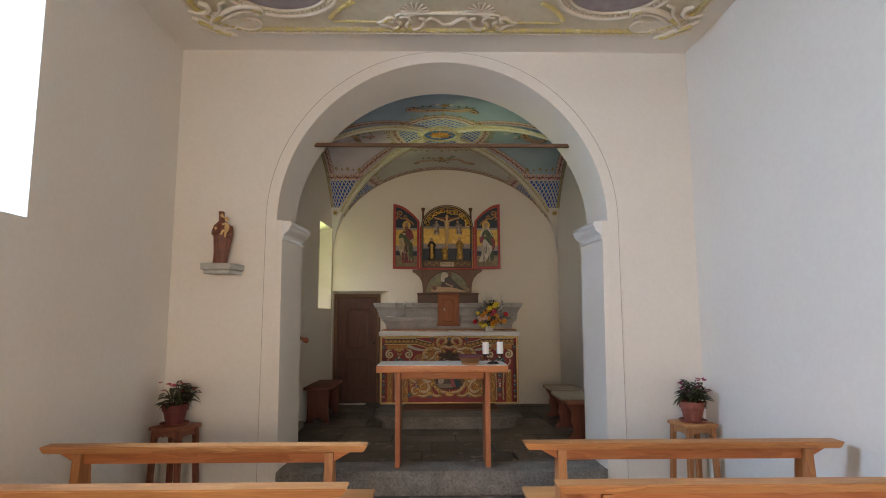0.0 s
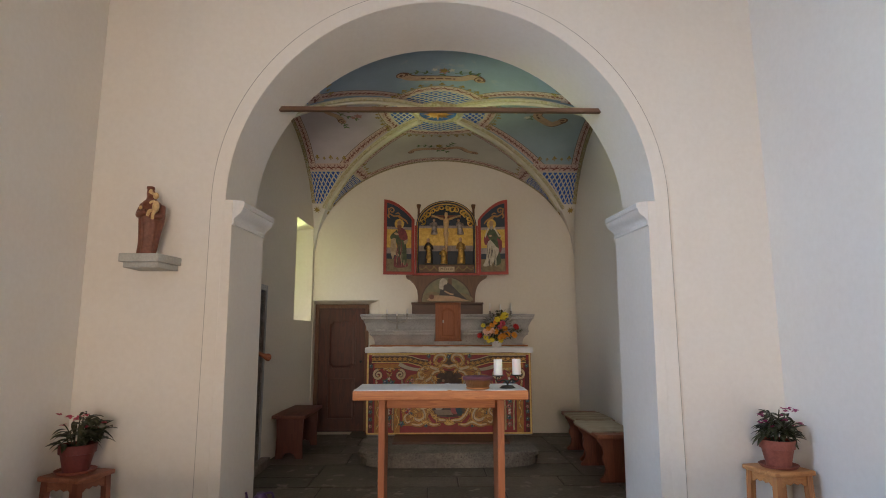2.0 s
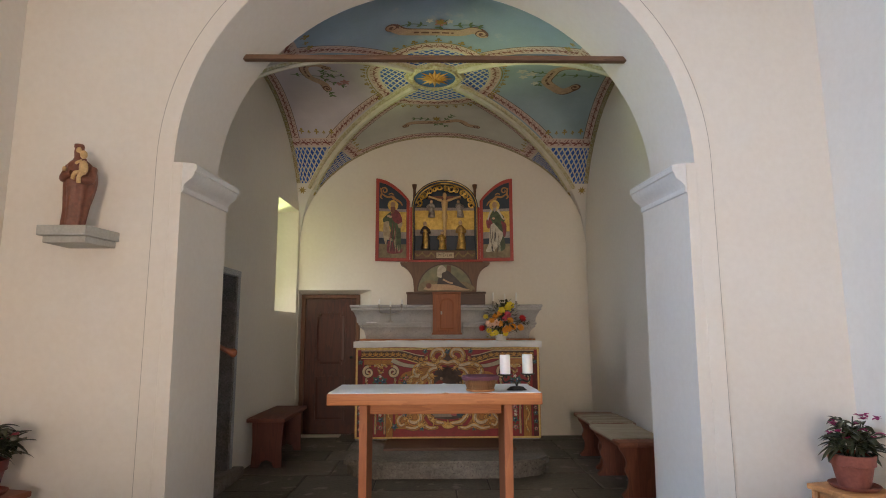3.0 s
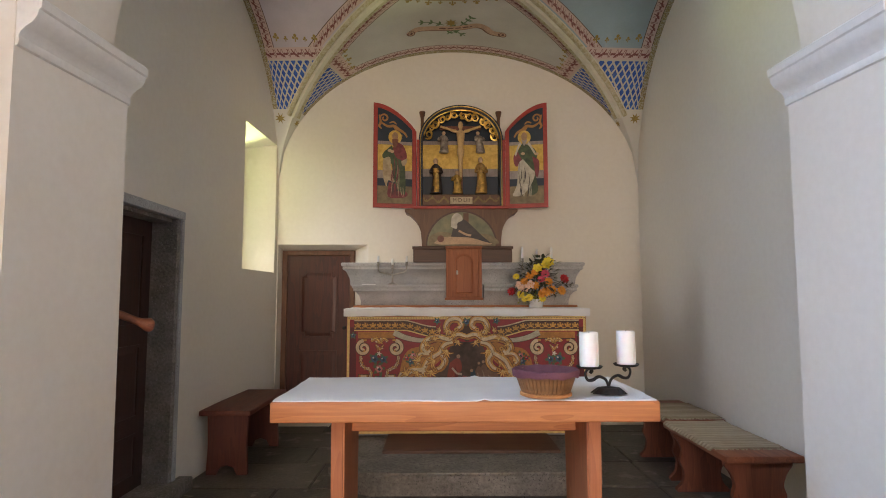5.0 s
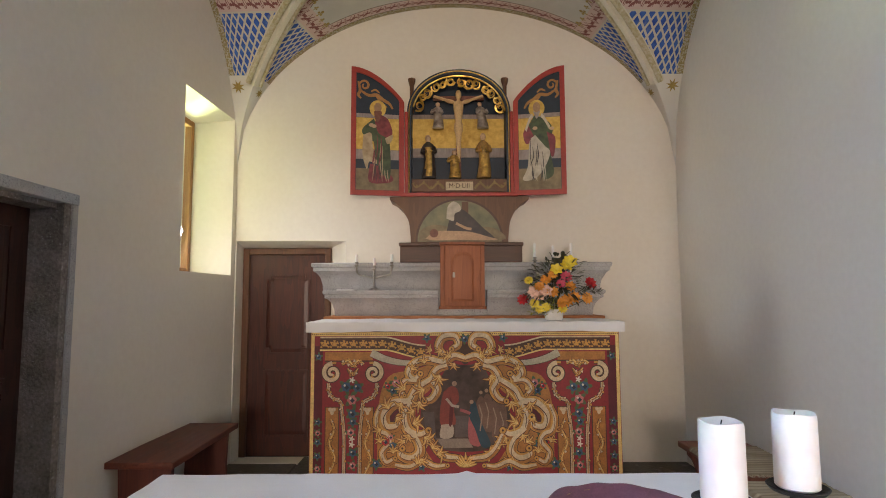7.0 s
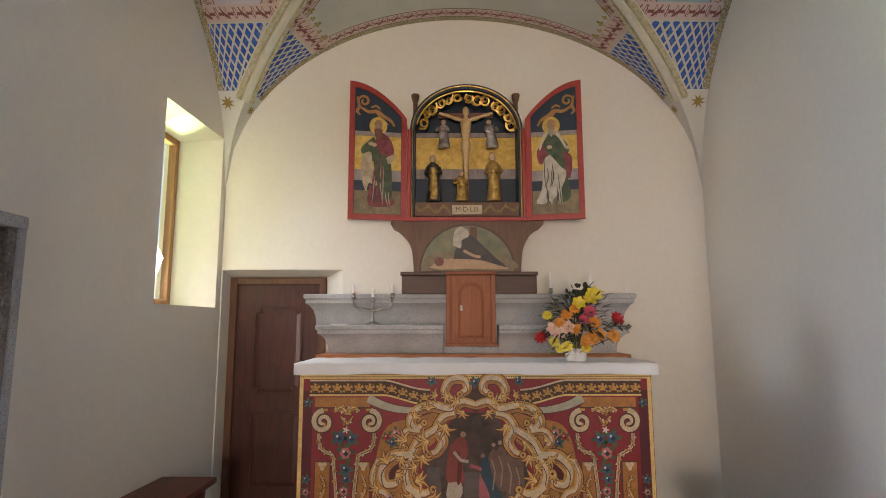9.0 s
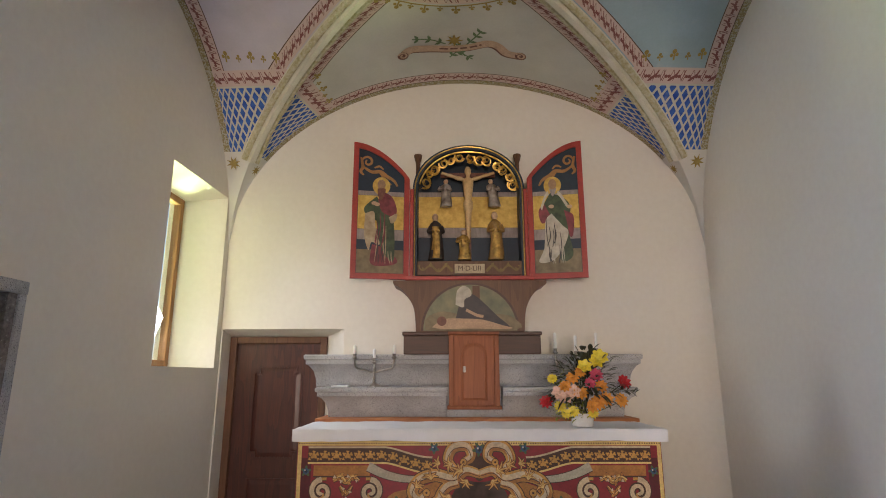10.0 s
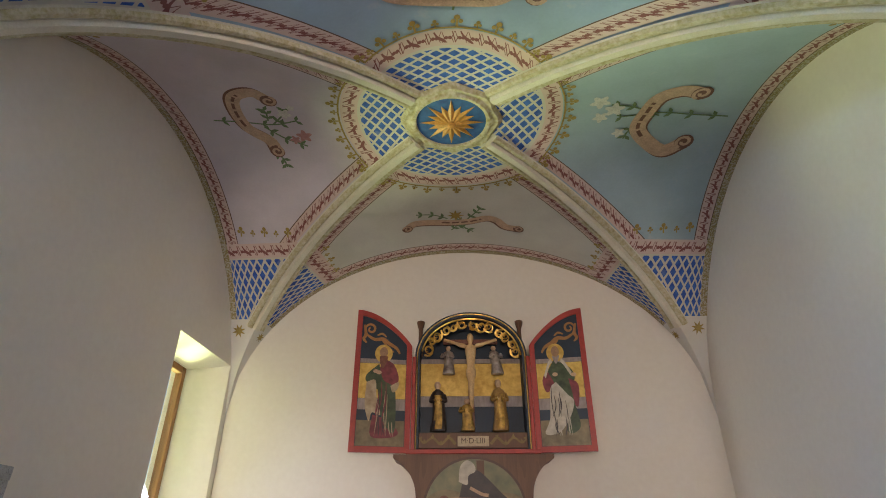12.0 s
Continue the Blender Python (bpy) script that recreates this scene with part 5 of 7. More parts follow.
# gilded tracery under the arch
bm = B()
_r = random.Random(5)
for k in range(13):
    t = math.pi * (k + 0.75) / 14.5 + 0.06
    cx, cz = AM + (SX - 0.085) * math.cos(t), S1 + (S2 - 0.085 - S1) * math.sin(t)
    r = _r.uniform(0.034, 0.052)
    cz -= _r.uniform(0.0, 0.022)
    cx += _r.uniform(-0.012, 0.012)
    for st, tu in ((t * 57.3 + 90 + _r.uniform(-50, 50), 1.15), (t * 57.3 - 90 + _r.uniform(-50, 50), -0.9), (_r.uniform(0, 360), 0.7)):
        tube(bm, [(cx + (a), SY0 + 0.035 + 0.01 * math.sin(i * 0.5), cz + b) for i, (a, b) in enumerate(spiral(0, 0, r, 0.008, st, tu, 14))], [0.0085 - 0.0004 * i for i in range(15)], 5)
tube(bm, [(AM + (SX - 0.048) * math.cos(t), SY0 + 0.03, S1 + (S2 - 0.048 - S1) * math.sin(t)) for t in [0.18 + (math.pi - 0.36) * i / 30 for i in range(31)]], 0.008, 6)
part("gilded_tracery", bm, GOLD, shrine, "gilded carved leaf tracery", 60)


def figure(name, x, y, z, h, wide, robe, kneel=False, lean=0.0, parent=None, label="", mantle=None):
    """A small carved robed figure: one plain mesh."""
    bm = B()
    prof = [(0.48, 0.0), (0.50, 0.03), (0.42, 0.20), (0.36, 0.42), (0.38, 0.58), (0.43, 0.70), (0.36, 0.77), (0.18, 0.82), (0.13, 0.835), (0.16, 0.86), (0.20, 0.90), (0.20, 0.94), (0.13, 0.985), (0.02, 1.0)]
    lathe(bm, [(r * wide, t * h) for r, t in prof], (0, 0, 0), 18)
    for v in bm.verts:
        t = v.co.z / h
        a = math.atan2(v.co.y, v.co.x)
        fold = 1 + (0.10 * math.sin(7 * a + 6 * t) if t < 0.6 else 0)
        v.co.x *= fold
        v.co.y *= 0.62 * fold
        if kneel and t < 0.4:
            v.co.x += 0.25 * wide * (0.4 - t)
        v.co.x += lean * t * wide + 0.05 * wide * math.sin(t * 5)
    for s in (-1, 1):
        tube(bm, smoothline([(s * 0.38 * wide, 0, 0.72 * h), (s * 0.48 * wide, -0.18 * wide, 0.58 * h), (s * 0.12 * wide, -0.36 * wide, 0.60 * h)], 4), 0.10 * wide, 7)
    for q in bm.faces:
        c = q.calc_center_median()
        t = c.z / h
        front = c.y < 0 and abs(c.x - lean * t * wide) < 0.24 * wide
        q.material_index = 1 if t > 0.84 and c.y < 0.1 * wide else (2 if not kneel and not (front and 0.02 < t < 0.64) else 0)
    bmesh.ops.translate(bm, verts=bm.verts, vec=(x, y, z))
    ob = part(name, bm, robe, parent, label, 60)
    ob.data.materials.append(FLESH)
    ob.data.materials.append(mantle)
    return ob


ROBEGOLD = shades("gilded_robe", (0.05, 0.022, 0.012), (0.78, 0.48, 0.11), 0.35, 0.5, fine=26.0, coarse=22.0, relief=0.3)
ROBESILVER = shades("silvered_robe", (0.09, 0.06, 0.05), (0.55, 0.48, 0.42), 0.4, 0.4, fine=18.0, coarse=24.0, relief=0.3)
fy = SY0 + 0.10
figure("robed_statue", AM - 0.262, fy, 2.612, 0.385, 0.125, ROBEGOLD, parent=shrine, label="small carved robed figure in gold and dark blue", mantle=DARKROBE)
figure("robed_statue", AM + 0.218, fy, 2.612, 0.40, 0.125, ROBEGOLD, parent=shrine, label="small carved robed figure in brown and gold", mantle=paint("brown_gilt_mantle", (0.30, 0.17, 0.045), 0.4))
figure("kneeling_statue", AM - 0.045, fy - 0.01, 2.612, 0.245, 0.105, ROBEGOLD, True, 0.12, shrine, "small carved kneeling figure in dull gold")
figure("angel_statue", AM - 0.19, fy, 3.055, 0.235, 0.10, ROBESILVER, True, 0.15, shrine, "small carved kneeling angel in silver and brown")
figure("angel_statue", AM + 0.205, fy, 3.055, 0.235, 0.10, ROBESILVER, True, -0.15, shrine, "small carved kneeling angel in silver and brown")
bm = B()
box(bm, AM - 0.022, AM + 0.022, fy + 0.02, fy + 0.04, 2.612, 3.40, 0.003)
box(bm, AM - 0.225, AM + 0.225, fy + 0.021, fy + 0.041, 3.315, 3.355, 0.003)
part("cross", bm, CARVED, shrine, "dark brown wooden cross")
bm = B()
lathe(bm, [(0.012, 0), (0.022, 0.03), (0.024, 0.10), (0.034, 0.20), (0.036, 0.24), (0.052, 0.28), (0.055, 0.33), (0.038, 0.36), (0.05, 0.42), (0.062, 0.50), (0.058, 0.54), (0.02, 0.56), (0.022, 0.575), (0.036, 0.60), (0.036, 0.63), (0.02, 0.655), (0.004, 0.66)], (0, 0, 0), 16)
for v in bm.verts:
    v.co.y *= 0.62
for s in (-1, 1):
    tube(bm, smoothline([(s * 0.05, 0, 0.535), (s * 0.11, 0.0, 0.565), (s * 0.215, 0.01, 0.605)], 4), [0.018] * 4 + [0.014] * 5, 7)
for v in bm.verts:
    if abs(v.co.x) < 0.075:
        v.co.x *= 0.72
bmesh.ops.scale(bm, verts=bm.verts, vec=(1, 1, 0.94))
bmesh.ops.translate(bm, verts=bm.verts, vec=(AM, fy - 0.012, 2.775))
part("crucified_statue", bm, CARVEDLIGHT, shrine, "pale carved figure on the cross", 60)
for x in (-0.305, 0.522):
    bm = B()
    lathe(bm, [(0.020, 0), (0.017, 0.20), (0.018, 0.235), (0.026, 0.26), (0.033, 0.29), (0.033, 0.305), (0.024, 0.308)], (x, 8.70, 3.215), 8)
    part("post", bm, BROWNWOOD, piece, "thin brown post with a flared top", 30)


def altar_wing(s, x_in, y_in, x_out, y_out, name):
    z0, zi, zo = 2.438, 3.255, 3.545
    n = 20

    def place(a, b, d):   # a: 0 at the hinge, 1 at the free edge
        dx, dy = x_out - x_in, y_out - y_in
        L = math.hypot(dx, dy)
        nx, ny = (dy / L, -dx / L)
        if ny > 0:
            nx, ny = -nx, -ny
        return (x_in + dx * a + nx * d, y_in + dy * a + ny * d, b)

    def line(i):
        top = [(t, zi + (zo - zi) * math.sin(t * math.pi / 2) ** 0.85) for t in [k / n for k in range(n + 1)]]
        w = i / 0.46
        pts = [(max(w, min(1 - w, a)), b - i * 1.1) for a, b in top]
        return [(w, z0 + i)] + pts + [(1 - w, z0 + i)]
    bm = B()
    o, i1 = line(0.0), line(0.042)
    rings = [[bm.verts.new(place(a, b, d)) for a, b in r] for r, d in ((o, -0.03), (o, 0.0), (i1, 0.0), (i1, -0.010))]
    for p, q in zip(rings, rings[1:]):
        for k in range(len(o)):
            bm.faces.new((p[k], p[(k + 1) % len(o)], q[(k + 1) % len(o)], q[k]))
    bm.faces.new(rings[0])
    wing = part(name, bm, FRAMERED, piece, "hinged painted wing in a red frame")
    ground = line(0.043)
    T = flat(lambda a, b, d: place(a, b, d - 0.009))
    zc = lambda f: z0 + f * (zi - z0)
    painted([("painted_night", NAVY, 0.001, "poly", ground),
             ("painted_brocade", BROCADE, 0.003, "poly", [(0.1, zc(0.48)), (0.9, zc(0.48)), (0.9, zc(0.815)), (0.1, zc(0.815))]),
             ("painted_mauve", MAUVE, 0.003, "poly", [(0.1, zc(0.375)), (0.9, zc(0.375)), (0.9, zc(0.478)), (0.1, zc(0.478))]),
             ("painted_mauve", MAUVE, 0.003, "poly", [(0.1, zc(0.817)), (0.9, zc(0.817)), (0.9, zc(0.86)), (0.1, zc(0.86))]),
             ("painted_ground", EARTHP, 0.003, "poly", [(0.1, zc(0.055)), (0.9, zc(0.055)), (0.9, zc(0.28)), (0.1, zc(0.28))])], T, wing)
    bm = B()
    M = flat(lambda a, b, dd: place(a / 0.46, b, dd - 0.009))
    for pts, w0 in ((spiral(0.345, 3.385, 0.052, 0.012, -60, 1.35, 30), 0.020), (smoothline([(0.375, 3.335), (0.31, 3.30), (0.24, 3.305), (0.19, 3.27), (0.13, 3.235), (0.10, 3.19)], 6), 0.030), (smoothline([(0.40, 3.42), (0.385, 3.34), (0.40, 3.30), (0.375, 3.27)], 6), 0.026), (smoothline([(0.29, 3.335), (0.25, 3.35), (0.215, 3.325)], 6), 0.018), (smoothline([(0.25, 3.30), (0.20, 3.24), (0.15, 3.20)], 6), 0.018)):
        M.stroke(bm, pts, lambda t, w0=w0: w0 * (0.4 + 0.6 * math.sin(math.pi * (0.1 + 0.85 * t))), 0.004)
    part("painted_scroll", bm, paint("wing_scroll_paint", (0.36, 0.17, 0.05)), wing)
    hx = 0.50 if s < 0 else 0.455
    bm = B()
    T.blob(bm, [(hx + 0.155 * math.cos(t), zc(0.915) + 0.074 * math.sin(t)) for t in [2 * math.pi * k / 24 for k in range(24)]], 0.0045)
    part("painted_halo", bm, BROCADE, wing)
    head = [(hx + 0.072 * math.cos(t), zc(0.925) + 0.044 * math.sin(t)) for t in [2 * math.pi * k / 14 for k in range(14)]]
    at = lambda *q: [(a, zc(f)) for a, f in q]
    if s < 0:
        shapes = [("painted_robe", WINEROBE, 0.006, "blob", at((0.64, 0.33), (0.46, 0.30), (0.30, 0.24), (0.20, 0.17), (0.33, 0.13), (0.655, 0.14))),
                  ("painted_sleeve", WINEROBE, 0.0062, "blob", at((0.46, 0.86), (0.30, 0.80), (0.22, 0.66), (0.34, 0.60), (0.52, 0.67), (0.56, 0.76))),
                  ("painted_cloak", GREENROBE, 0.008, "blob", at((0.57, 0.81), (0.78, 0.70), (0.76, 0.63), (0.60, 0.67), (0.57, 0.54), (0.52, 0.35), (0.39, 0.21), (0.26, 0.19), (0.27, 0.54), (0.34, 0.61), (0.49, 0.66))),
                  ("painted_mantle", SANDROBE, 0.010, "blob", at((0.77, 0.63), (0.62, 0.65), (0.59, 0.50), (0.51, 0.33), (0.65, 0.35), (0.70, 0.27), (0.78, 0.42))),
                  ("painted_hem", SANDROBE, 0.0102, "blob", at((0.36, 0.60), (0.22, 0.64), (0.24, 0.57), (0.32, 0.54))),
                  ("painted_beard", CARVED, 0.013, "blob", at((0.57, 0.885), (0.43, 0.885), (0.45, 0.82), (0.51, 0.765), (0.56, 0.82)))]
    else:
        shapes = [("painted_robe", GREENROBE, 0.006, "blob", at((0.41, 0.84), (0.65, 0.78), (0.76, 0.68), (0.69, 0.56), (0.72, 0.40), (0.76, 0.21), (0.55, 0.17), (0.50, 0.40), (0.31, 0.60), (0.28, 0.71))),
                  ("painted_lining", WINEROBE, 0.007, "blob", at((0.28, 0.75), (0.19, 0.65), (0.25, 0.535), (0.39, 0.60), (0.34, 0.68))),
                  ("painted_lining", WINEROBE, 0.0072, "blob", at((0.64, 0.66), (0.80, 0.60), (0.78, 0.42), (0.72, 0.40), (0.68, 0.54))),
                  ("painted_white_cloak", WHITEROBE, 0.009, "blob", at((0.42, 0.63), (0.31, 0.56), (0.27, 0.30), (0.17, 0.16), (0.41, 0.17), (0.60, 0.29), (0.70, 0.44), (0.60, 0.51))),
                  ("painted_collar", WHITEROBE, 0.0095, "stroke", (at((0.24, 0.68), (0.32, 0.80), (0.38, 0.84)), 0.035)),
                  ("painted_collar", WHITEROBE, 0.0096, "stroke", (at((0.70, 0.70), (0.60, 0.80), (0.54, 0.84)), 0.035)),
                  ("painted_beard", MAUVE, 0.013, "blob", at((hx - 0.07, 0.885), (hx, 0.80), (hx + 0.07, 0.885), (hx, 0.87)))]
    painted(shapes, T, wing)
    rnd = random.Random(3 + s)
    for mat, dd, lo, hi in ((DARKROBE, 0.0105, 0.14, 0.5), (SANDROBE if s < 0 else WHITEROBE, 0.0108, 0.14, 0.55), (WINEROBE if s < 0 else DARKROBE, 0.0111, 0.3, 0.7)):
        bm = B()
        for k in range(5):
            x = rnd.uniform(0.30, 0.58) if s < 0 else rnd.uniform(0.32, 0.60)
            z1 = rnd.uniform(lo + 0.12, hi)
            T.stroke(bm, smoothline([(x, zc(z1)), (x + rnd.uniform(-0.03, 0.03), zc((z1 + lo) / 2)), (x + rnd.uniform(-0.06, 0.06), zc(lo))], 4), lambda t: 0.016 * math.sin(math.pi * (0.1 + 0.85 * t)), dd + 0.00006 * k)
        part("painted_folds", bm, mat, wing)["kind"] = "stuff"
    bm = B()
    for x, z in (((0.62, 0.735), (0.57, 0.725)) if s < 0 else ((0.42, 0.70), (0.74, 0.69))):
        T.blob(bm, [(x + 0.05 * math.cos(q), zc(z) + 0.016 * math.sin(q)) for q in [2 * math.pi * k / 10 for k in range(10)]], 0.0125)
    part("painted_hands", bm, FLESH, wing)["kind"] = "stuff"
    bm = B()
    T.blob(bm, head, 0.0115)
    part("painted_head", bm, paint("painted_face_tone", (0.34, 0.20, 0.11)), wing)


altar_wing(-1, AM - 0.47, 8.555, -0.805, 8.475, "left_wing")
altar_wing(1, AM + 0.467, 8.555, 1.005, 8.475, "right_wing")


# ---------------------------------------------------------------- candelabra, flowers, paper on the altar
def candelabrum(x, y, z, scale, spread, label, heights, tall=0.088):
    c = thing("candelabrum", (x, y, z), label, "candelabrum", "candelabra on the altar")
    k = scale
    bm = lathe(B(), [(0.050 * k, 0), (0.050 * k, 0.006), (0.036 * k, 0.016), (0.014 * k, 0.026), (0.008 * k, 0.05), (0.012 * k, 0.06), (0.007 * k, 0.075), (0.007 * k, 0.12), (0.013 * k, 0.13), (0.008 * k, 0.14), (0.007 * k, 0.165)], (x, y, z), 14)
    part("stem", bm, SILVER, c, smooth=50)
    for i, dx in enumerate((-spread, 0, spread)):
        zt = z + heights[i]
        if dx:
            bm = tube(B(), smoothline([(x, y, z + 0.10), (x + dx * 0.4, y, z + 0.115), (x + dx * 0.9, y, z + 0.135), (x + dx, y, zt - 0.02), (x + dx, y, zt)], 5), 0.0075, 7)
            part("arm", bm, SILVER, c, smooth=50)
        bm = lathe(B(), [(0.006, -0.012), (0.020, 0.0), (0.022, 0.004), (0.012, 0.008), (0.013, 0.026), (0.016, 0.03)], (x + dx, y, zt), 12)
        part("cup", bm, SILVER, c, smooth=50)
        bm = lathe(B(), [(0.0115, 0.022), (0.0115, tall), (0.007, tall + 0.004), (0.0012, tall + 0.005), (0.0012, tall + 0.012)], (x + dx, y, zt), 12)
        part("candle", bm, WAX, c, "white candle", 50)


candelabrum(-0.60, 8.47, 1.6365, 1.0, 0.145, "three-armed silver candelabrum with white candles on stone shelf", (0.205, 0.175, 0.205))
candelabrum(0.876, 8.47, 1.6365, 1.0, 0.15, "three-armed silver candelabrum with taller candles behind flowers", (0.24, 0.22, 0.24), 0.14)
solid("paper_sheet", boxed(-0.90, -0.775, 8.42, 8.55, 1.6365, 1.646, 0.002), PAPER, "small white folded paper lying on the stone shelf", "paper")


def leaf_blade(bm, base, d, length, width, droop=0.3, up=Vector((0, 0, 1))):
    d = Vector(d).normalized()
    side = d.cross(up)
    side = side.normalized() if side.length > 1e-4 else Vector((1, 0, 0))
    n = 5
    rows = []
    for i in range(n + 1):
        t = i / n
        p = Vector(base) + d * length * t - Vector((0, 0, 1)) * droop * length * t * t
        w = width * math.sin(math.pi * min(0.98, 0.08 + 0.9 * t)) ** 0.8
        fold = Vector((0, 0, 0.18 * w))
        rows.append((bm.verts.new(p - side * w / 2 + fold), bm.verts.new(p), bm.verts.new(p + side * w / 2 + fold)))
    for a, b in zip(rows, rows[1:]):
        bm.faces.new((a[0], a[1], b[1], b[0]))
        bm.faces.new((a[1], a[2], b[2], b[1]))


def bloom(bm, at, r, kind, rnd, out):
    out = Vector(out).normalized()
    q = out.to_track_quat("Z", "Y").to_matrix()
    layers = {"rose": ((9, 1.0, 0.35), (7, 0.75, 0.7), (5, 0.45, 1.1)), "daisy": ((11, 1.0, 0.1),), "lily": ((6, 1.25, 0.45),)}[kind]
    for n, rr, tilt in layers:
        off = rnd.random() * 6
        for i in range(n):
            a = off + 2 * math.pi * i / n
            d = q @ Vector((math.cos(a) * math.cos(tilt), math.sin(a) * math.cos(tilt), math.sin(tilt)))
            leaf_blade(bm, at, d, r * rr, r * rr * (2.6 / n + 0.25), 0.0, out)
    ball(bm, Vector(at) + out * r * 0.15, r * 0.28, sub=1)


def bouquet():
    rnd = random.Random(12)
    x, y, z = 0.735, 7.77, 1.416
    f = thing("flower_arrangement", (x, y, z), "mixed bouquet of orange, yellow and red flowers in a white bowl", "flowers")
    part("bowl", lathe(B(), [(0.050, 0), (0.062, 0.004), (0.068, 0.05), (0.072, 0.085), (0.066, 0.085), (0.060, 0.06)], (x, y, z), 22), CERAMIC, f, smooth=40)
    bm = B()
    c = Vector((x + 0.02, y, z + 0.25))
    for i in range(330):
        a, e = rnd.uniform(0, 2 * math.pi), rnd.uniform(-0.5, 1.45)
        d = Vector((math.cos(a) * math.cos(e), 0.7 * math.sin(a) * math.cos(e), math.sin(e)))
        reach = rnd.uniform(0.02, 0.19) * (1.3 if d.x > 0 else 1.2)
        leaf_blade(bm, c + d * reach, d + Vector((0, 0, rnd.uniform(-0.4, 0.3))), rnd.uniform(0.038, 0.072), rnd.uniform(0.020, 0.034), 0.25)
    for i in range(26):
        t = i / 26
        p = Vector((x + 0.17 + 0.16 * t, y - 0.02, z + 0.20 + 0.03 * math.sin(3 * t)))
        leaf_blade(bm, p, (rnd.uniform(0.2, 1), rnd.uniform(-0.6, 0.4), rnd.uniform(-0.6, 0.8)), 0.05, 0.02, 0.1)
    for i in range(20):
        p = Vector((x + rnd.uniform(-0.02, 0.13), y + rnd.uniform(-0.04, 0.04), z + rnd.uniform(0.38, 0.50)))
        leaf_blade(bm, p, (rnd.uniform(-0.5, 0.7), rnd.uniform(-0.6, 0.4), rnd.uniform(0.1, 0.9)), 0.06, 0.032, 0.1)
    part("foliage", bm, LEAF, f, "dark green foliage")
    bm = B()
    for i in range(90):
        p = Vector((x + rnd.uniform(-0.17, 0.02), y + rnd.uniform(-0.10, 0.0), z + rnd.uniform(0.05, 0.16)))
        leaf_blade(bm, p, (rnd.uniform(-1, 0.6), rnd.uniform(-0.8, 0.2), rnd.uniform(-0.5, 0.5)), rnd.uniform(0.025, 0.045), 0.016, 0.3)
    for i in range(30):
        p = Vector((x + rnd.uniform(-0.20, -0.10), y - 0.03, z + rnd.uniform(0.22, 0.34)))
        leaf_blade(bm, p, (rnd.uniform(-1, 0.6), rnd.uniform(-0.8, 0.2), rnd.uniform(-0.3, 0.7)), 0.035, 0.014, 0.2)
    part("sprays", bm, LEAFLIGHT, f, "yellow-green flower sprays")
    stems = B()
    kinds = [(-0.06, 0.30, 0.042, "rose", ORANGEPETAL), (-0.10, 0.25, 0.038, "rose", ORANGEPETAL), (-0.02, 0.21, 0.045, "rose", ORANGEPETAL), (0.09, 0.25, 0.042, "rose", ORANGEPETAL), (0.07, 0.15, 0.050, "rose", ORANGEPETAL), (0.12, 0.17, 0.045, "rose", ORANGEPETAL), (0.03, 0.13, 0.042, "rose", ORANGEPETAL), (-0.02, 0.34, 0.035, "daisy", ORANGEPETAL),
             (0.06, 0.32, 0.045, "rose", PINKPETAL), (0.03, 0.27, 0.036, "rose", PINKPETAL), (0.22, 0.275, 0.048, "rose", REDPETAL), (-0.195, 0.155, 0.042, "rose", REDPETAL), (-0.10, 0.19, 0.045, "lily", PALEPETAL), (-0.13, 0.21, 0.04, "lily", PALEPETAL), (-0.06, 0.215, 0.04, "lily", PALEPETAL),
             (0.09, 0.43, 0.045, "lily", YELLOWPETAL), (0.0, 0.37, 0.040, "lily", YELLOWPETAL), (0.065, 0.40, 0.042, "lily", YELLOWPETAL), (-0.16, 0.30, 0.032, "daisy", YELLOWPETAL), (-0.13, 0.13, 0.035, "daisy", YELLOWPETAL), (-0.06, 0.10, 0.035, "daisy", YELLOWPETAL), (0.04, 0.09, 0.034, "daisy", YELLOWPETAL), (-0.10, 0.085, 0.03, "daisy", YELLOWPETAL), (0.20, 0.165, 0.045, "daisy", ORANGEPETAL)]
    for dx, dz, r, kind, mat in kinds:
        dx, r = dx * 1.15, r * 1.1
        bm = B()
        dy = -0.11 + 0.25 * abs(dx) + rnd.uniform(-0.02, 0.02)
        p = Vector((x + dx, y + dy, z + dz))
        bloom(bm, p, r, kind, rnd, (dx * 1.2, -0.8, 0.25 + (dz - 0.2)))
        part("flower", bm, mat, f)
        tube(stems, smoothline([(x + dx * 0.15, y, z + 0.07), (x + dx * 0.6, y + dy * 0.5, z + dz * 0.7), p + Vector((0, 0.01, -0.005))], 3), 0.0028, 5)
    part("stems", stems, LEAF, f)
    f.scale = (0.97, 0.92, 0.92)


bouquet()

# ---------------------------------------------------------------- the wooden altar table
tb = thing("altar_table", (-0.04, 4.93, FL), "simple reddish larch altar table on two board legs", "table")
part("tabletop", boxed(-0.687, 0.605, 4.665, 5.20, 1.100, 1.168, 0.006, 3), LARCH, tb, smooth=40)
for x0, x1 in ((-0.505, -0.458), (0.388, 0.438)):
    bm = B()
    hexa(bm, [(x0, 4.80, FL), (x1, 4.80, FL), (x1, 5.10, FL), (x0, 5.10, FL), (x0, 4.775, 1.10), (x1, 4.775, 1.10), (x1, 5.14, 1.10), (x0, 5.14, 1.10)])
    bmesh.ops.bevel(bm, geom=bm.edges[:], offset=0.006, segments=2, affect="EDGES")
    part("leg", bm, LARCH_Z, tb, smooth=40)
part("stretcher", boxed(-0.458, 0.388, 4.94, 4.97, 1.01, 1.098, 0.004), LARCH, tb)


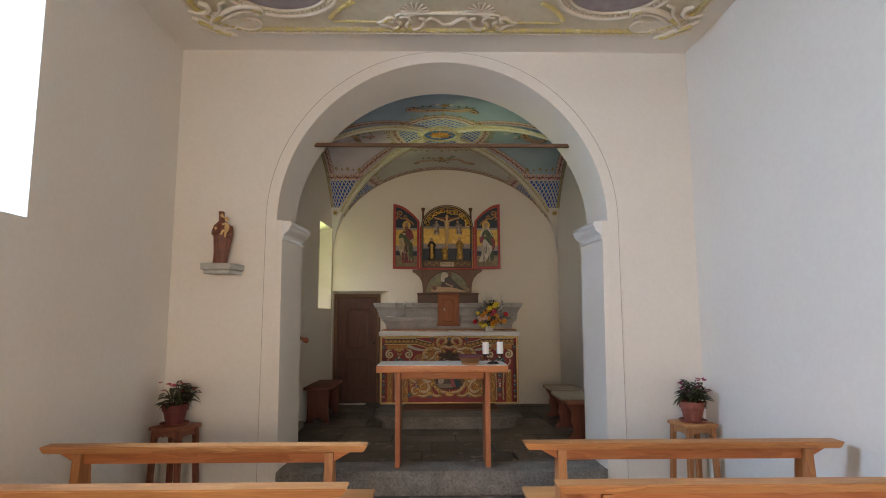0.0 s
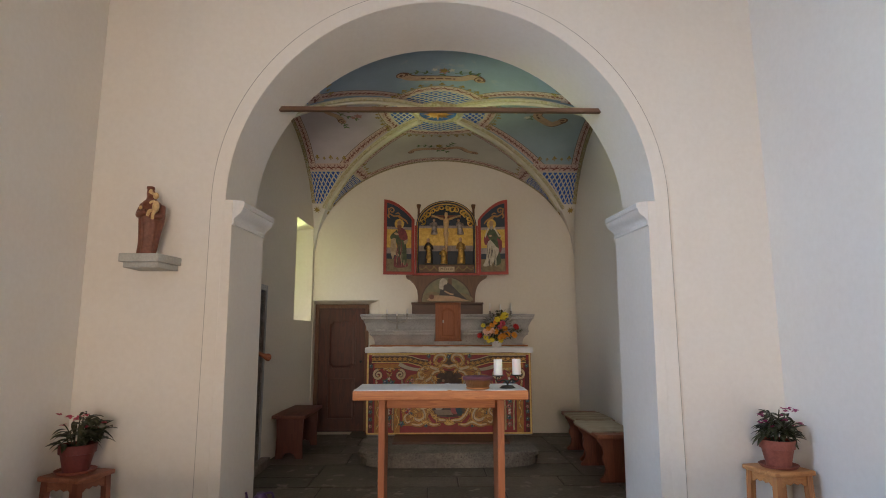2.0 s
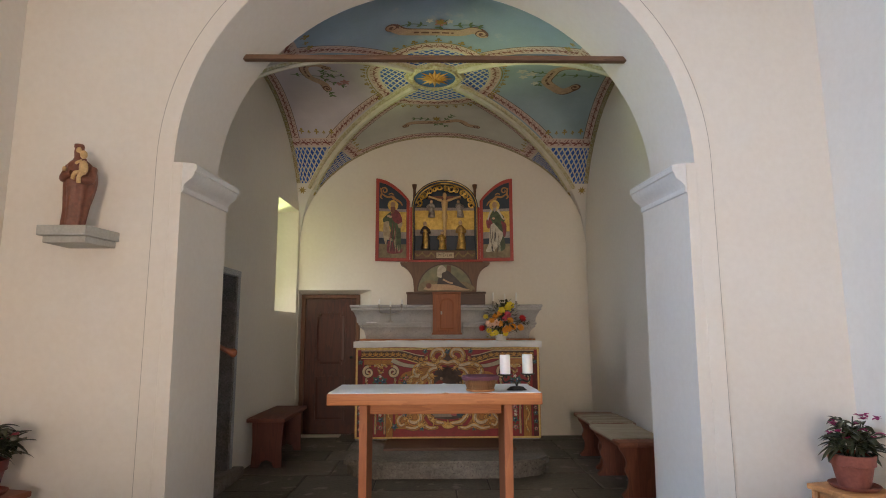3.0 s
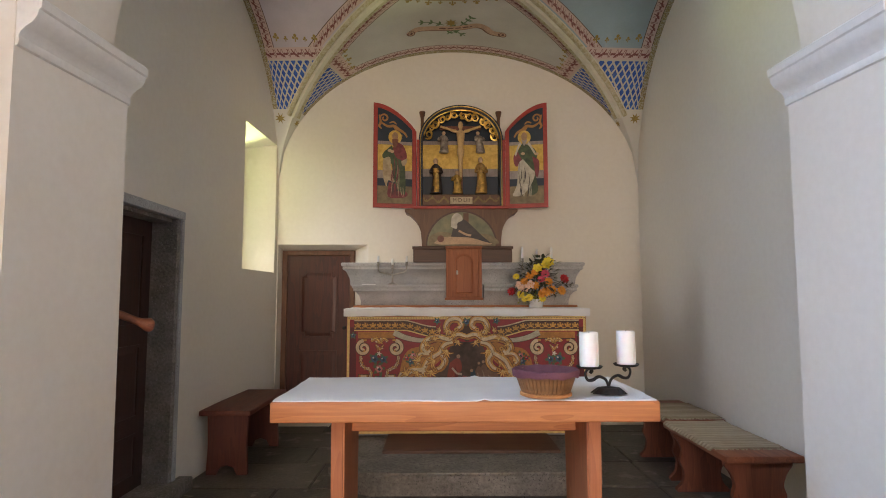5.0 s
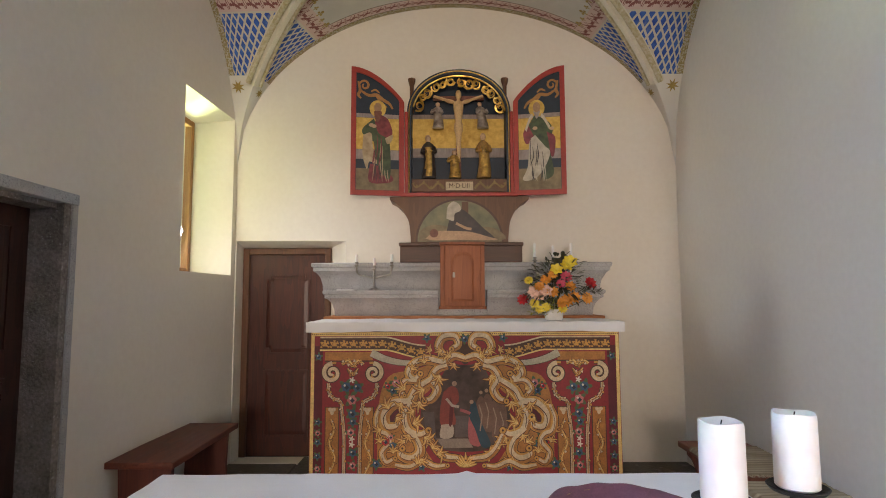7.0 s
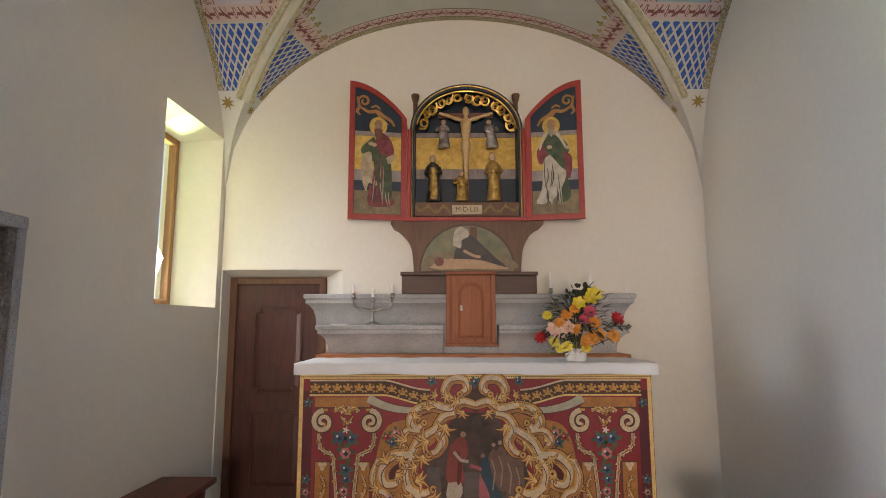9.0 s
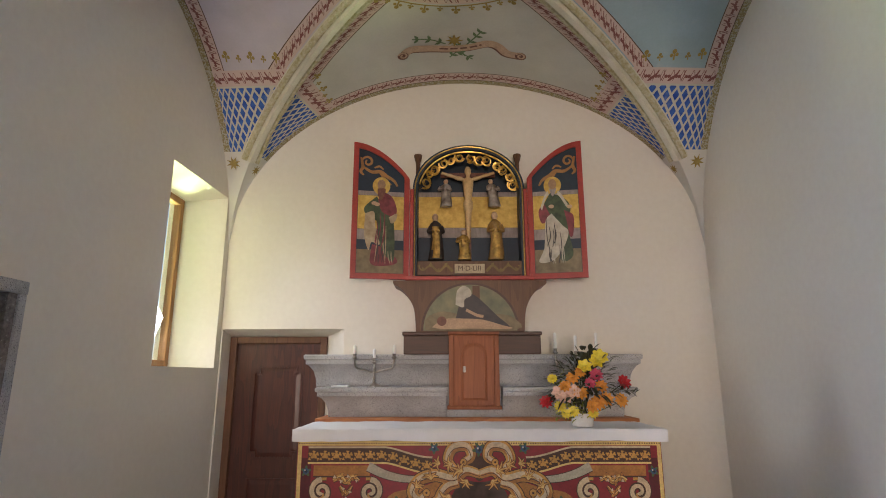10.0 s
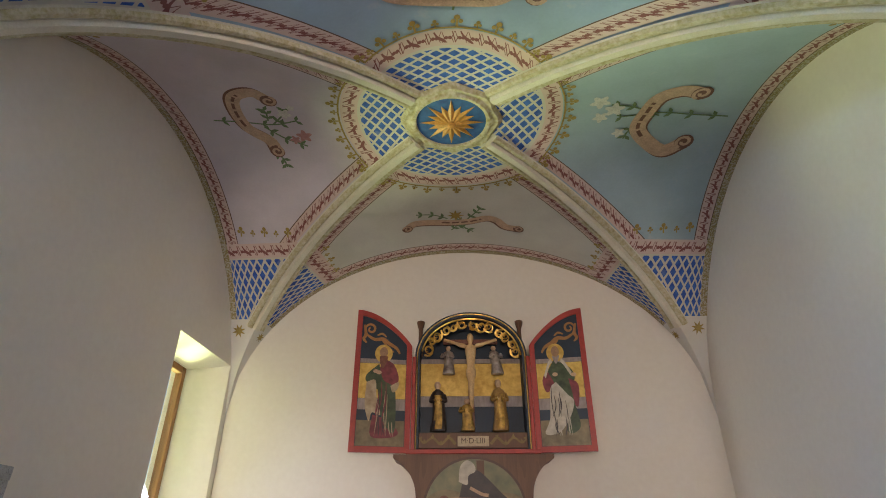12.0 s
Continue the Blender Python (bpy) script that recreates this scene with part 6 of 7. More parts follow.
def table_cloth():
    bm = B()
    n, m = 60, 26
    rows = []
    for j in range(m + 1):
        y = 4.672 + 0.534 * j / m
        row = []
        for i in range(n + 1):
            x = -0.68 + 1.278 * i / n
            wob = 0.004 * noise.noise((x * 9, y * 9, 0))
            fold = 0.006 * math.exp(-((x - 0.02) / 0.012) ** 2) + 0.003 * math.exp(-((x + 0.33) / 0.012) ** 2)
            z = 1.172 + 0.0025 * noise.noise((x * 7, y * 7, 4)) + fold
            row.append(bm.verts.new((x + wob * (i in (0, n)) * 2, y + (0.007 * noise.noise((x * 6, 2, 2)) if j in (0, m) else 0), z)))
        rows.append(row)
    for a, b in zip(rows, rows[1:]):
        for i in range(n):
            bm.faces.new((a[i], a[i + 1], b[i + 1], b[i]))
    r = bmesh.ops.extrude_face_region(bm, geom=bm.faces[:])
    bmesh.ops.translate(bm, verts=[v for v in r["geom"] if isinstance(v, bmesh.types.BMVert)], vec=(0, 0, -0.0035))
    return bm


solid("tablecloth", table_cloth(), LINEN, "white linen cloth with pressed folds on the wooden table", "tablecloth", smooth=50)


def basket():
    x, y, z = 0.238, 4.735, 1.1755
    b = thing("basket", (x, y, z), "round wicker collection basket lined with purple cloth", "basket")
    part("foot_ring", lathe(B(), [(0.078, 0), (0.088, 0.004), (0.088, 0.012), (0.08, 0.016), (0.05, 0.016)], (x, y, z), 28), PINE, b, "pale wooden base ring", 40)
    part("inner_wall", lathe(B(), [(0.074, 0.012), (0.103, 0.086), (0.100, 0.086), (0.07, 0.014)], (x, y, z), 28), WICKER, b, smooth=40)
    n = 44
    slat = B()
    hexa(slat, [(0.0788, -0.0048, 0.014), (0.0828, -0.0048, 0.014), (0.0828, 0.0048, 0.014), (0.0788, 0.0048, 0.014), (0.1045, -0.0062, 0.086), (0.1085, -0.0062, 0.086), (0.1085, 0.0062, 0.086), (0.1045, 0.0062, 0.086)])
    me = finish(slat, "slat", WICKER)
    for i in range(n):
        o = new("slat", me)
        o.parent = b
        o.rotation_euler.z = 2 * math.pi * i / n
    bm = B()
    prof = [(0.1125, 0.071), (0.1135, 0.076), (0.1150, 0.083), (0.1145, 0.0895), (0.1085, 0.0925), (0.098, 0.087), (0.080, 0.074), (0.055, 0.064), (0.028, 0.058), (0.010, 0.057)]
    seg = 72
    rings = []
    for k, (r, h) in enumerate(prof):
        ring = []
        for i in range(seg):
            a = 2 * math.pi * i / seg
            w = 0.005 * noise.noise((math.cos(a) * 3, math.sin(a) * 3, k * 0.5)) + (0.0016 * math.sin(13 * a + 0.8 * math.sin(3 * a)) if 4 < k < 9 else 0) + (0.006 * noise.noise((math.cos(a) * 5, math.sin(a) * 5, 4.0)) if k < 2 else 0)
            ring.append(bm.verts.new((x + r * math.cos(a), y + r * math.sin(a), z + h + w)))
        rings.append(ring)
    for p, q in zip(rings, rings[1:]):
        for i in range(seg):
            bm.faces.new((p[i], p[(i + 1) % seg], q[(i + 1) % seg], q[i]))
    rr = bmesh.ops.extrude_face_region(bm, geom=bm.faces[:])
    bmesh.ops.translate(bm, verts=[v for v in rr["geom"] if isinstance(v, bmesh.types.BMVert)], vec=(0, 0, -0.002))
    part("cloth_lining", bm, PURPLE, b, "gathered purple cloth with a slit in the middle", 60)
    # No opening is cut here: a dark disc gives the slit's shade.
    bm = lathe(B(), [(0.020, 0.0), (0.020, 0.0026), (0.014, 0.004)], (0, 0, 0), 12)
    bmesh.ops.transform(bm, matrix=pose(x, y, z + 0.0595, 0, 0, 20) @ Matrix.Diagonal((1.0, 0.55, 1, 1)), verts=bm.verts)
    part("slit", bm, IRON, b, "dark disc for the shade of a slit in the cloth")


basket()


def candle_stand():
    x, y, z = 0.467, 4.775, 1.1755
    ca, sa = math.cos(0.38), math.sin(0.38)
    c = thing("candle_holder", (x, y, z), "black wrought-iron holder with two scrolled arms", "candle holder")
    bm = B()
    n = 16
    top = [bm.verts.new((x + 0.066 * math.cos(2 * math.pi * i / n) * (1 if i % 2 else 0.86), y + 0.045 * math.sin(2 * math.pi * i / n) * (1 if i % 2 else 0.86), z + 0.001)) for i in range(n)]
    mid_ = [bm.verts.new((x + 0.040 * math.cos(2 * math.pi * i / n), y + 0.028 * math.sin(2 * math.pi * i / n), z + 0.020)) for i in range(n)]
    pk = bm.verts.new((x, y, z + 0.026))
    for i in range(n):
        j = (i + 1) % n
        bm.faces.new((top[i], top[j], mid_[j], mid_[i]))
        bm.faces.new((mid_[i], mid_[j], pk))
    bm.faces.new(top[::-1])
    part("base", bm, IRON, c, "hammered leaf-shaped iron base")
    for s in (-1, 1):
        pts = smoothline([(0, 0.022), (s * 0.010, 0.048), (s * 0.034, 0.060), (s * 0.056, 0.050), (s * 0.074, 0.052), (s * 0.081, 0.075), (s * 0.068, 0.090), (s * 0.058, 0.082), (s * 0.064, 0.074)], 6)
        part("arm", tube(B(), [(x + 1.2 * a * ca, y + 1.2 * a * sa, z + b) for a, b in pts], 0.0058, 8, 0.7), IRON, c, smooth=60)
        part("drip_plate", lathe(B(), [(0.010, 0.086), (0.040, 0.092), (0.046, 0.099), (0.044, 0.100), (0.036, 0.096)], (x + s * 0.080 * ca, y + s * 0.080 * sa, z), 22), IRON, c, smooth=40)
        cx, cy = x + s * 0.080 * ca, y + s * 0.080 * sa
        bm = lathe(B(), [(0.029, 0), (0.0325, 0.003), (0.033, 0.02), (0.0325, 0.113), (0.031, 0.119), (0.024, 0.118), (0.012, 0.113)], (cx, cy, z + 0.0965), 28)
        for v in bm.verts:
            if v.co.z > z + 0.2:
                v.co.z += 0.0012 * math.sin(3 * math.atan2(v.co.y - cy, v.co.x - cx) + s)
        cd = solid("pillar_candle", bm, WAX, "thick white pillar candle on the iron holder", "candle", group="pillar candles", smooth=40)
        part("wick", tube(B(), [(cx, cy, z + 0.208), (cx + 0.002, cy, z + 0.217)], 0.0011, 5), IRON, cd, "black wick")


candle_stand()


# ---------------------------------------------------------------- benches in the chancel
def bench(name, x0, x1, y0, y1, top, mat_y, mat_z, label, group, wavy):
    b = thing(name, ((x0 + x1) / 2, (y0 + y1) / 2, FL), label, "bench", group)
    part("seat", boxed(x0, x1, y0, y1, top - 0.038, top, 0.007, 3), mat_y, b, smooth=40)
    h = top - 0.038 - FL
    w = x1 - x0 - 0.06
    m = (x0 + x1) / 2
    if wavy:
        side = smoothline([(0.46 * w, 0.0), (0.47 * w, 0.05 * h), (0.36 * w, 0.16 * h), (0.33 * w, 0.34 * h), (0.40 * w, 0.50 * h), (0.36 * w, 0.66 * h), (0.42 * w, 0.82 * h), (0.50 * w, 0.92 * h), (0.50 * w, h)], 4)
        out = [(a, c) for a, c in side] + [(-a, c) for a, c in side[::-1]]
    else:
        out = [(0.47 * w, 0), (0.44 * w, 0.5 * h), (0.47 * w, h), (-0.47 * w, h), (-0.44 * w, 0.5 * h), (-0.47 * w, 0), (-0.24 * w, 0), (-0.16 * w, 0.12 * h), (0, 0.16 * h), (0.16 * w, 0.12 * h), (0.24 * w, 0)]
    for y in (y0 + 0.07, y1 - 0.11):
        part("leg_board", prism(B(), out, lambda a, c, d, y=y: (m + a, y + d, FL + c), 0.0, 0.036), mat_z, b)
    part("rail", boxed(m - 0.016, m + 0.016, y0 + 0.106, y1 - 0.11, top - 0.13, top - 0.039, 0.003), mat_y, b)
    return b


bench("bench", -1.94, -1.55, 7.095, 8.10, 0.66, REDWOOD_Y, REDWOOD_Z, "low dark red stained wooden bench beside the wall", "chancel benches", False)
bench("bench", 1.475, 1.92, 5.98, 6.86, 0.62, BENCH_Y, BENCH_Z, "reddish wooden bench with wavy leg boards and woven mat", "chancel benches", True)
bench("bench", 1.53, 1.96, 6.92, 7.70, 0.62, BENCH_Y, BENCH_Z, "reddish wooden bench with wavy leg boards and woven mat", "chancel benches", True)


def seat_mat(x0, x1, y0, y1, z, seed):
    rnd = random.Random(seed)
    bm = B()
    n, m = 26, 60
    rows = []
    for j in range(m + 1):
        y = y0 + (y1 - y0) * j / m
        row = []
        for i in range(n + 1):
            a = x0 - 0.018 + (x1 - x0 + 0.018) * i / n
            drop = 0.016 if i == 0 else 0.0
            row.append(bm.verts.new((a + 0.004 * noise.noise((y * 12, seed, 0)), y + 0.012 * noise.noise((a * 7, seed, j * 0.05)) * (1 if j in (0, m) else 0.4), z + 0.011 + 0.0022 * math.sin(j * 1.7) + 0.004 * noise.noise((a * 8, y * 8, seed)) - drop)))
        rows.append(row)
    for a, b in zip(rows, rows[1:]):
        for i in range(n):
            bm.faces.new((a[i], a[i + 1], b[i + 1], b[i]))
    r = bmesh.ops.extrude_face_region(bm, geom=bm.faces[:])
    bmesh.ops.translate(bm, verts=[v for v in r["geom"] if isinstance(v, bmesh.types.BMVert)], vec=(0, 0, -0.0075))
    ob = solid("seat_mat", bm, MAT, "beige and brown striped woven mat with fringed ends", "mat", group="bench mats", smooth=60)
    fr = B()
    for k in range(46):
        x = x0 + 0.005 + (x1 - x0 - 0.01) * k / 45
        tube(fr, [(x, y0 + 0.004, z + 0.010), (x + rnd.uniform(-0.006, 0.006), y0 - 0.012, z + 0.007), (x + rnd.uniform(-0.012, 0.012), y0 - rnd.uniform(0.02, 0.035), z + 0.003)], 0.0022, 4)
    part("fringe", fr, MAT, ob, "loose fringe")


seat_mat(1.482, 1.90, 6.14, 6.83, 0.62, 3)
seat_mat(1.537, 1.95, 6.95, 7.50, 0.62, 5)


# ---------------------------------------------------------------- pews, stools, plants, statue
def pew(x0, x1, y, label):
    p = thing("pew", ((x0 + x1) / 2, y + 0.2, NF), label, "pew", "pews in the nave")
    bm = B()
    e = 0.025
    hexa(bm, [(x0 + e, y - 0.055, 0.822), (x1 - e, y - 0.055, 0.822), (x1 - e, y + 0.055, 0.822), (x0 + e, y + 0.055, 0.822), (x0, y - 0.06, 0.862), (x1, y - 0.06, 0.862), (x1, y + 0.06, 0.862), (x0, y + 0.06, 0.862)])
    bmesh.ops.bevel(bm, geom=bm.edges[:], offset=0.006, segments=2, affect="EDGES")
    part("top_rail", bm, PINE, p, smooth=40)
    bm = B()
    prism(bm, [(x0 + 0.10, 0.821), (x0 + 0.22, 0.755), (x1 - 0.22, 0.755), (x1 - 0.10, 0.821)], lambda a, b, d: (a, y + d, b), -0.018, 0.014)
    part("under_rail", bm, LARCH, p)
    for x in (x0 + 0.21, x1 - 0.26):
        bm = B()
        out = [(-0.055, 0.82), (0.05, 0.82), (0.09, 0.45), (0.42, 0.42), (0.44, NF), (0.34, NF), (0.30, 0.25), (0.06, 0.25), (0.02, NF), (-0.10, NF), (-0.085, 0.45)]
        prism(bm, out, lambda a, b, d, x=x: (x + d, y + a, b), 0.0, 0.05)
        part("end_board", bm, PINE_Z, p)
    part("seat", boxed(x0 + 0.06, x1 + 0.0, y + 0.10, y + 0.48, 0.423, 0.452, 0.006, 2), PINE, p, smooth=40)
    part("back_board", boxed(x0 + 0.26, x1 - 0.26, y + 0.055, y + 0.075, 0.46, 0.60, 0.004), LARCH, p)
    return p


pew(-2.53, -0.535, 2.72, "plain pine pew with open back, foremost on its side")
pew(0.437, 2.46, 2.75, "plain pine pew with open back, foremost on its side")
pew(-2.53, -0.53, 1.86, "plain pine pew with open back, second in line")
pew(0.452, 2.49, 1.88, "plain pine pew with open back, second in line")


def stool(x, y, top, turn, mat_x, mat_z, label):
    s = thing("stool", (x, y, NF), label, "stool", "plant stools")
    m = pose(x, y, 0, 0, 0, turn)

    def put(name, bm):
        bmesh.ops.transform(bm, matrix=m, verts=bm.verts)
        return part(name, bm, mat_x if name in ("seat", "apron") else mat_z, s, smooth=40)
    put("seat", boxed(-0.165, 0.165, -0.155, 0.155, top - 0.034, top, 0.010, 3))
    for a in (-1, 1):
        for c in (-1, 1):
            bm = B()
            k = 0.021
            ax, ay, bx, by = a * 0.148, c * 0.135, a * 0.125, c * 0.115
            hexa(bm, [(ax - k, ay - k, NF), (ax + k, ay - k, NF), (ax + k, ay + k, NF), (ax - k, ay + k, NF), (bx - k, by - k, top - 0.034), (bx + k, by - k, top - 0.034), (bx + k, by + k, top - 0.034), (bx - k, by + k, top - 0.034)])
            put("leg", bm)
    low = [(-0.104, top - 0.036), (0.104, top - 0.036), (0.104, top - 0.105), (0.085, top - 0.100), (0.06, top - 0.082), (0.03, top - 0.092), (0.0, top - 0.078), (-0.03, top - 0.092), (-0.06, top - 0.082), (-0.085, top - 0.100), (-0.104, top - 0.105)]
    for c in (-1, 1):
        put("apron", prism(B(), low, lambda a, b, d, c=c: (a, c * 0.118 + d, b), -0.008, 0.008))
        put("apron", prism(B(), [(a * 0.9, b) for a, b in low], lambda a, b, d, c=c: (c * 0.128 + d, a, b), -0.008, 0.008))
    return s


stool(-2.515, 4.485, 0.655, -14, BENCH_Y, BENCH_Z, "reddish wooden stool carrying a potted plant")
stool(2.32, 4.505, 0.655, 12, PINE, PINE_Z, "pale worn wooden stool carrying a potted plant")


def potted_plant(x, y, z, pot_mat, dish_mat, petals, seed, label, size=1.0):
    rnd = random.Random(seed)
    p = thing("potted_plant", (x, y, z), label, "potted plant", "plants before the arch")
    part("saucer", lathe(B(), [(0.085, 0), (0.115, 0.004), (0.128, 0.022), (0.124, 0.024), (0.108, 0.010), (0.06, 0.009)], (x, y, z), 28), dish_mat, p, smooth=40)
    part("pot", lathe(B(), [(0.070, 0.010), (0.077, 0.012), (0.102, 0.128), (0.113, 0.131), (0.118, 0.188), (0.109, 0.190), (0.108, 0.165)], (x, y, z), 28), pot_mat, p, smooth=40)
    part("soil", lathe(B(), [(0.107, 0.160), (0.107, 0.168), (0.05, 0.174)], (x, y, z), 20), SOIL, p)
    leaves = B()
    for i in range(22):
        a = rnd.uniform(0, 2 * math.pi)
        reach = rnd.uniform(0.03, 0.16) * size
        h = rnd.uniform(0.24, 0.40) * (1.0 if reach < 0.14 else 0.86)
        tip = Vector((x + reach * math.cos(a), y + 0.8 * reach * math.sin(a), z + h))
        tip.x = max(NX0 + 0.12, min(NX1 - 0.12, tip.x))
        tip.y = min(NY1 - 0.10, tip.y)
        base = Vector((x + 0.03 * math.cos(a), y + 0.03 * math.sin(a), z + 0.165))
        part("stem", tube(B(), smoothline([base, (base + tip) / 2 + Vector((0, 0, 0.03)), tip], 4), 0.004, 5), LEAF, p)
        for k in range(6):
            d = Vector((math.cos(a + rnd.uniform(-1.3, 1.3)), math.sin(a + rnd.uniform(-1.3, 1.3)), rnd.uniform(-0.1, 0.9)))
            q = base.lerp(tip, rnd.uniform(0.4, 1.0))
            L = rnd.uniform(0.07, 0.12)
            end = q + d.normalized() * L
            if end.x < NX0 + 0.02 or end.x > NX1 - 0.02 or end.y > NY1 - 0.02:
                continue
            leaf_blade(leaves, q, d, L, rnd.uniform(0.030, 0.046), rnd.uniform(0.1, 0.7))
    for i in range(15):
        a = rnd.uniform(0, 2 * math.pi)
        rr = rnd.uniform(0.05, 0.17)
        q = Vector((max(NX0 + 0.06, min(NX1 - 0.06, x + rr * math.cos(a))), min(NY1 - 0.06, y + rr * math.sin(a) * 0.8), z + rnd.uniform(0.26, 0.41)))
        fl = B()
        for k in range(6):
            leaf_blade(fl, q, (math.cos(k * 1.05 + a), math.sin(k * 1.05 + a), rnd.uniform(-0.2, 0.9)), 0.027, 0.022, 0.15)
        part("blossom", fl, petals, p)
    part("leaves", leaves, LEAF, p, "dark olive-green pointed leaves")["kind"] = "stuff"


potted_plant(-2.525, 4.48, 0.655, TERRADARK, TERRACOTTA, PINKPETAL, 4, "leafy houseplant with red-pink blossoms in a dark terracotta pot", 1.1)
potted_plant(2.325, 4.50, 0.655, TERRACOTTA, TERRACOTTA, MAGENTA, 9, "leafy houseplant with magenta blossoms in a terracotta pot", 0.90)

sh = B()
prism(sh, [(-2.357, 4.465), (-2.072, 4.465), (-2.027, 4.745), (-2.357, 4.745)], lambda a, b, d: (a, b, d), 2.099, 2.159)
prism(sh, [(-2.337, 4.495), (-2.087, 4.495), (-2.047, 4.745), (-2.337, 4.745)], lambda a, b, d: (a, b, d), 2.059, 2.0988)
bmesh.ops.bevel(sh, geom=sh.edges[:], offset=0.004, segments=1, affect="EDGES")
solid("statue_shelf", sh, shades("pale_stone", (0.36, 0.36, 0.33), (0.52, 0.52, 0.48), 0.8, fine=70.0, coarse=6.0, relief=0.3), "small pale grey stone shelf on the wall", "shelf", smooth=40)


def carved_statue():
    """One plain mesh: a robed standing shape with a pale small shape on its arm."""
    bm = B()
    x, y, z, h = -2.187, 4.56, 2.159, 0.515
    prof = [(0.068, 0.0), (0.074, 0.012), (0.076, 0.06), (0.080, 0.12), (0.090, 0.19), (0.101, 0.26), (0.104, 0.31), (0.096, 0.35), (0.076, 0.39), (0.050, 0.412), (0.040, 0.428), (0.037, 0.445), (0.036, 0.47), (0.030, 0.492), (0.035, 0.497), (0.031, 0.515)]
    prof = [(r, q) for r, q in smoothline(prof, 3)]
    lathe(bm, prof, (0, 0, 0), 40)
    for v in bm.verts:
        t = v.co.z / h
        a = math.atan2(v.co.y, v.co.x)
        f = 1 + (0.10 * math.sin(7 * a + 4 * t) + 0.07 * math.sin(13 * a - 7 * t) * t) * (1 if t < 0.74 else 0.15)
        v.co.x = v.co.x * f - 0.028 + 0.030 * math.sin(math.pi * min(1, t / 1.1)) - (0.012 * t if t > 0.7 else 0)
        v.co.y = v.co.y * f * 0.75
    tube(bm, smoothline([(-0.085, 0, 0.37), (-0.098, -0.03, 0.30), (-0.05, -0.078, 0.295), (0.0, -0.085, 0.31)], 5), [0.026] * 10 + [0.022] * 6, 9)
    tube(bm, smoothline([(0.085, 0, 0.36), (0.098, -0.03, 0.285), (0.06, -0.075, 0.275), (0.03, -0.085, 0.28)], 5), [0.026] * 10 + [0.022] * 6, 9)
    dark = len(bm.faces)
    ball(bm, (0.040, -0.082, 0.345), 0.034, (0.85, 0.8, 1.35))
    ball(bm, (0.036, -0.085, 0.425), 0.024, (0.95, 1, 1.1))
    tube(bm, smoothline([(0.03, -0.09, 0.315), (0.005, -0.112, 0.305), (-0.012, -0.105, 0.272)], 4), 0.013, 7)
    tube(bm, smoothline([(0.05, -0.09, 0.315), (0.040, -0.115, 0.285), (0.032, -0.105, 0.248)], 4), 0.013, 7)
    tube(bm, smoothline([(0.035, -0.095, 0.385), (0.008, -0.10, 0.375), (-0.008, -0.09, 0.372)], 4), 0.009, 6)
    ball(bm, (-0.012, -0.024, 0.468), 0.022, (0.85, 0.6, 1.15))
    ball(bm, (-0.045, -0.098, 0.335), 0.013, (1, 1, 1.2))
    for k, q in enumerate(bm.faces):
        q.material_index = 0 if k < dark else 1
    pale = {v for q in bm.faces if q.material_index for v in q.verts if v.co.z < 0.455 and v.co.x > -0.03}
    for v in bm.verts:
        v.co.x *= 0.84
        if v in pale:
            v.co.x += 0.030
    bmesh.ops.translate(bm, verts=bm.verts, vec=(x, y, z))
    ob = solid("carved_statue", bm, CARVED, "carved brown wooden robed statue holding a pale smaller figure", "statue", smooth=60)
    ob.data.materials.append(CARVEDLIGHT)


carved_statue()


def watering_can():
    x, y, z = -1.48, 5.22, FL
    w = thing("watering_can", (x, y, z), "small purple plastic watering can on the chancel floor", "watering can")
    part("body", lathe(B(), [(0.062, 0), (0.068, 0.006), (0.066, 0.07), (0.055, 0.12), (0.035, 0.14), (0.033, 0.152)], (x, y, z), 20), CANPURPLE, w, smooth=40)
    part("spout", tube(B(), smoothline([(x - 0.055, y, z + 0.03), (x - 0.10, y - 0.01, z + 0.09), (x - 0.115, y - 0.012, z + 0.16)], 5), [0.016 - 0.0008 * i for i in range(11)], 9), CANPURPLE, w, smooth=60)
    part("handle", tube(B(), smoothline([(x + 0.035, y, z + 0.145), (x + 0.085, y, z + 0.15), (x + 0.10, y, z + 0.10), (x + 0.064, y, z + 0.04)], 5), 0.009, 8), CANPURPLE, w, smooth=60)


watering_can()

# ---------------------------------------------------------------- boss, stars and painted emblems of the vault
bz = VZ + VB + VD
boss = thing("trim_boss", (VX + BOSS, VY, bz - 0.1), "round vault boss with a gold star on blue in a stucco wreath", "vault boss", kind="structure")
BXC, BYC = VX + BOSS, VY
bm = B()
prof = [(0.335, 0.035), (0.325, -0.005), (0.30, -0.028), (0.27, -0.022), (0.255, -0.04), (0.235, -0.036), (0.228, -0.015)]
seg = 64
rings = []
for r, h in prof:
    ring = []
    for i in range(seg):
        a = 2 * math.pi * i / seg
        k = 1 + 0.035 * math.cos(8 * a) * (r > 0.26) + (0.012 * math.sin(30 * a) if 0.24 < r < 0.31 else 0)
        ring.append(bm.verts.new((BXC + r * k * math.cos(a), BYC + r * k * math.sin(a), bz + h)))
    rings.append(ring)
for p, q in zip(rings, rings[1:]):
    for i in range(seg):
        bm.faces.new((p[i], p[(i + 1) % seg], q[(i + 1) % seg], q[i]))
part("wreath", bm, RIBSPECK, boss, "stippled cream stucco wreath", 50)
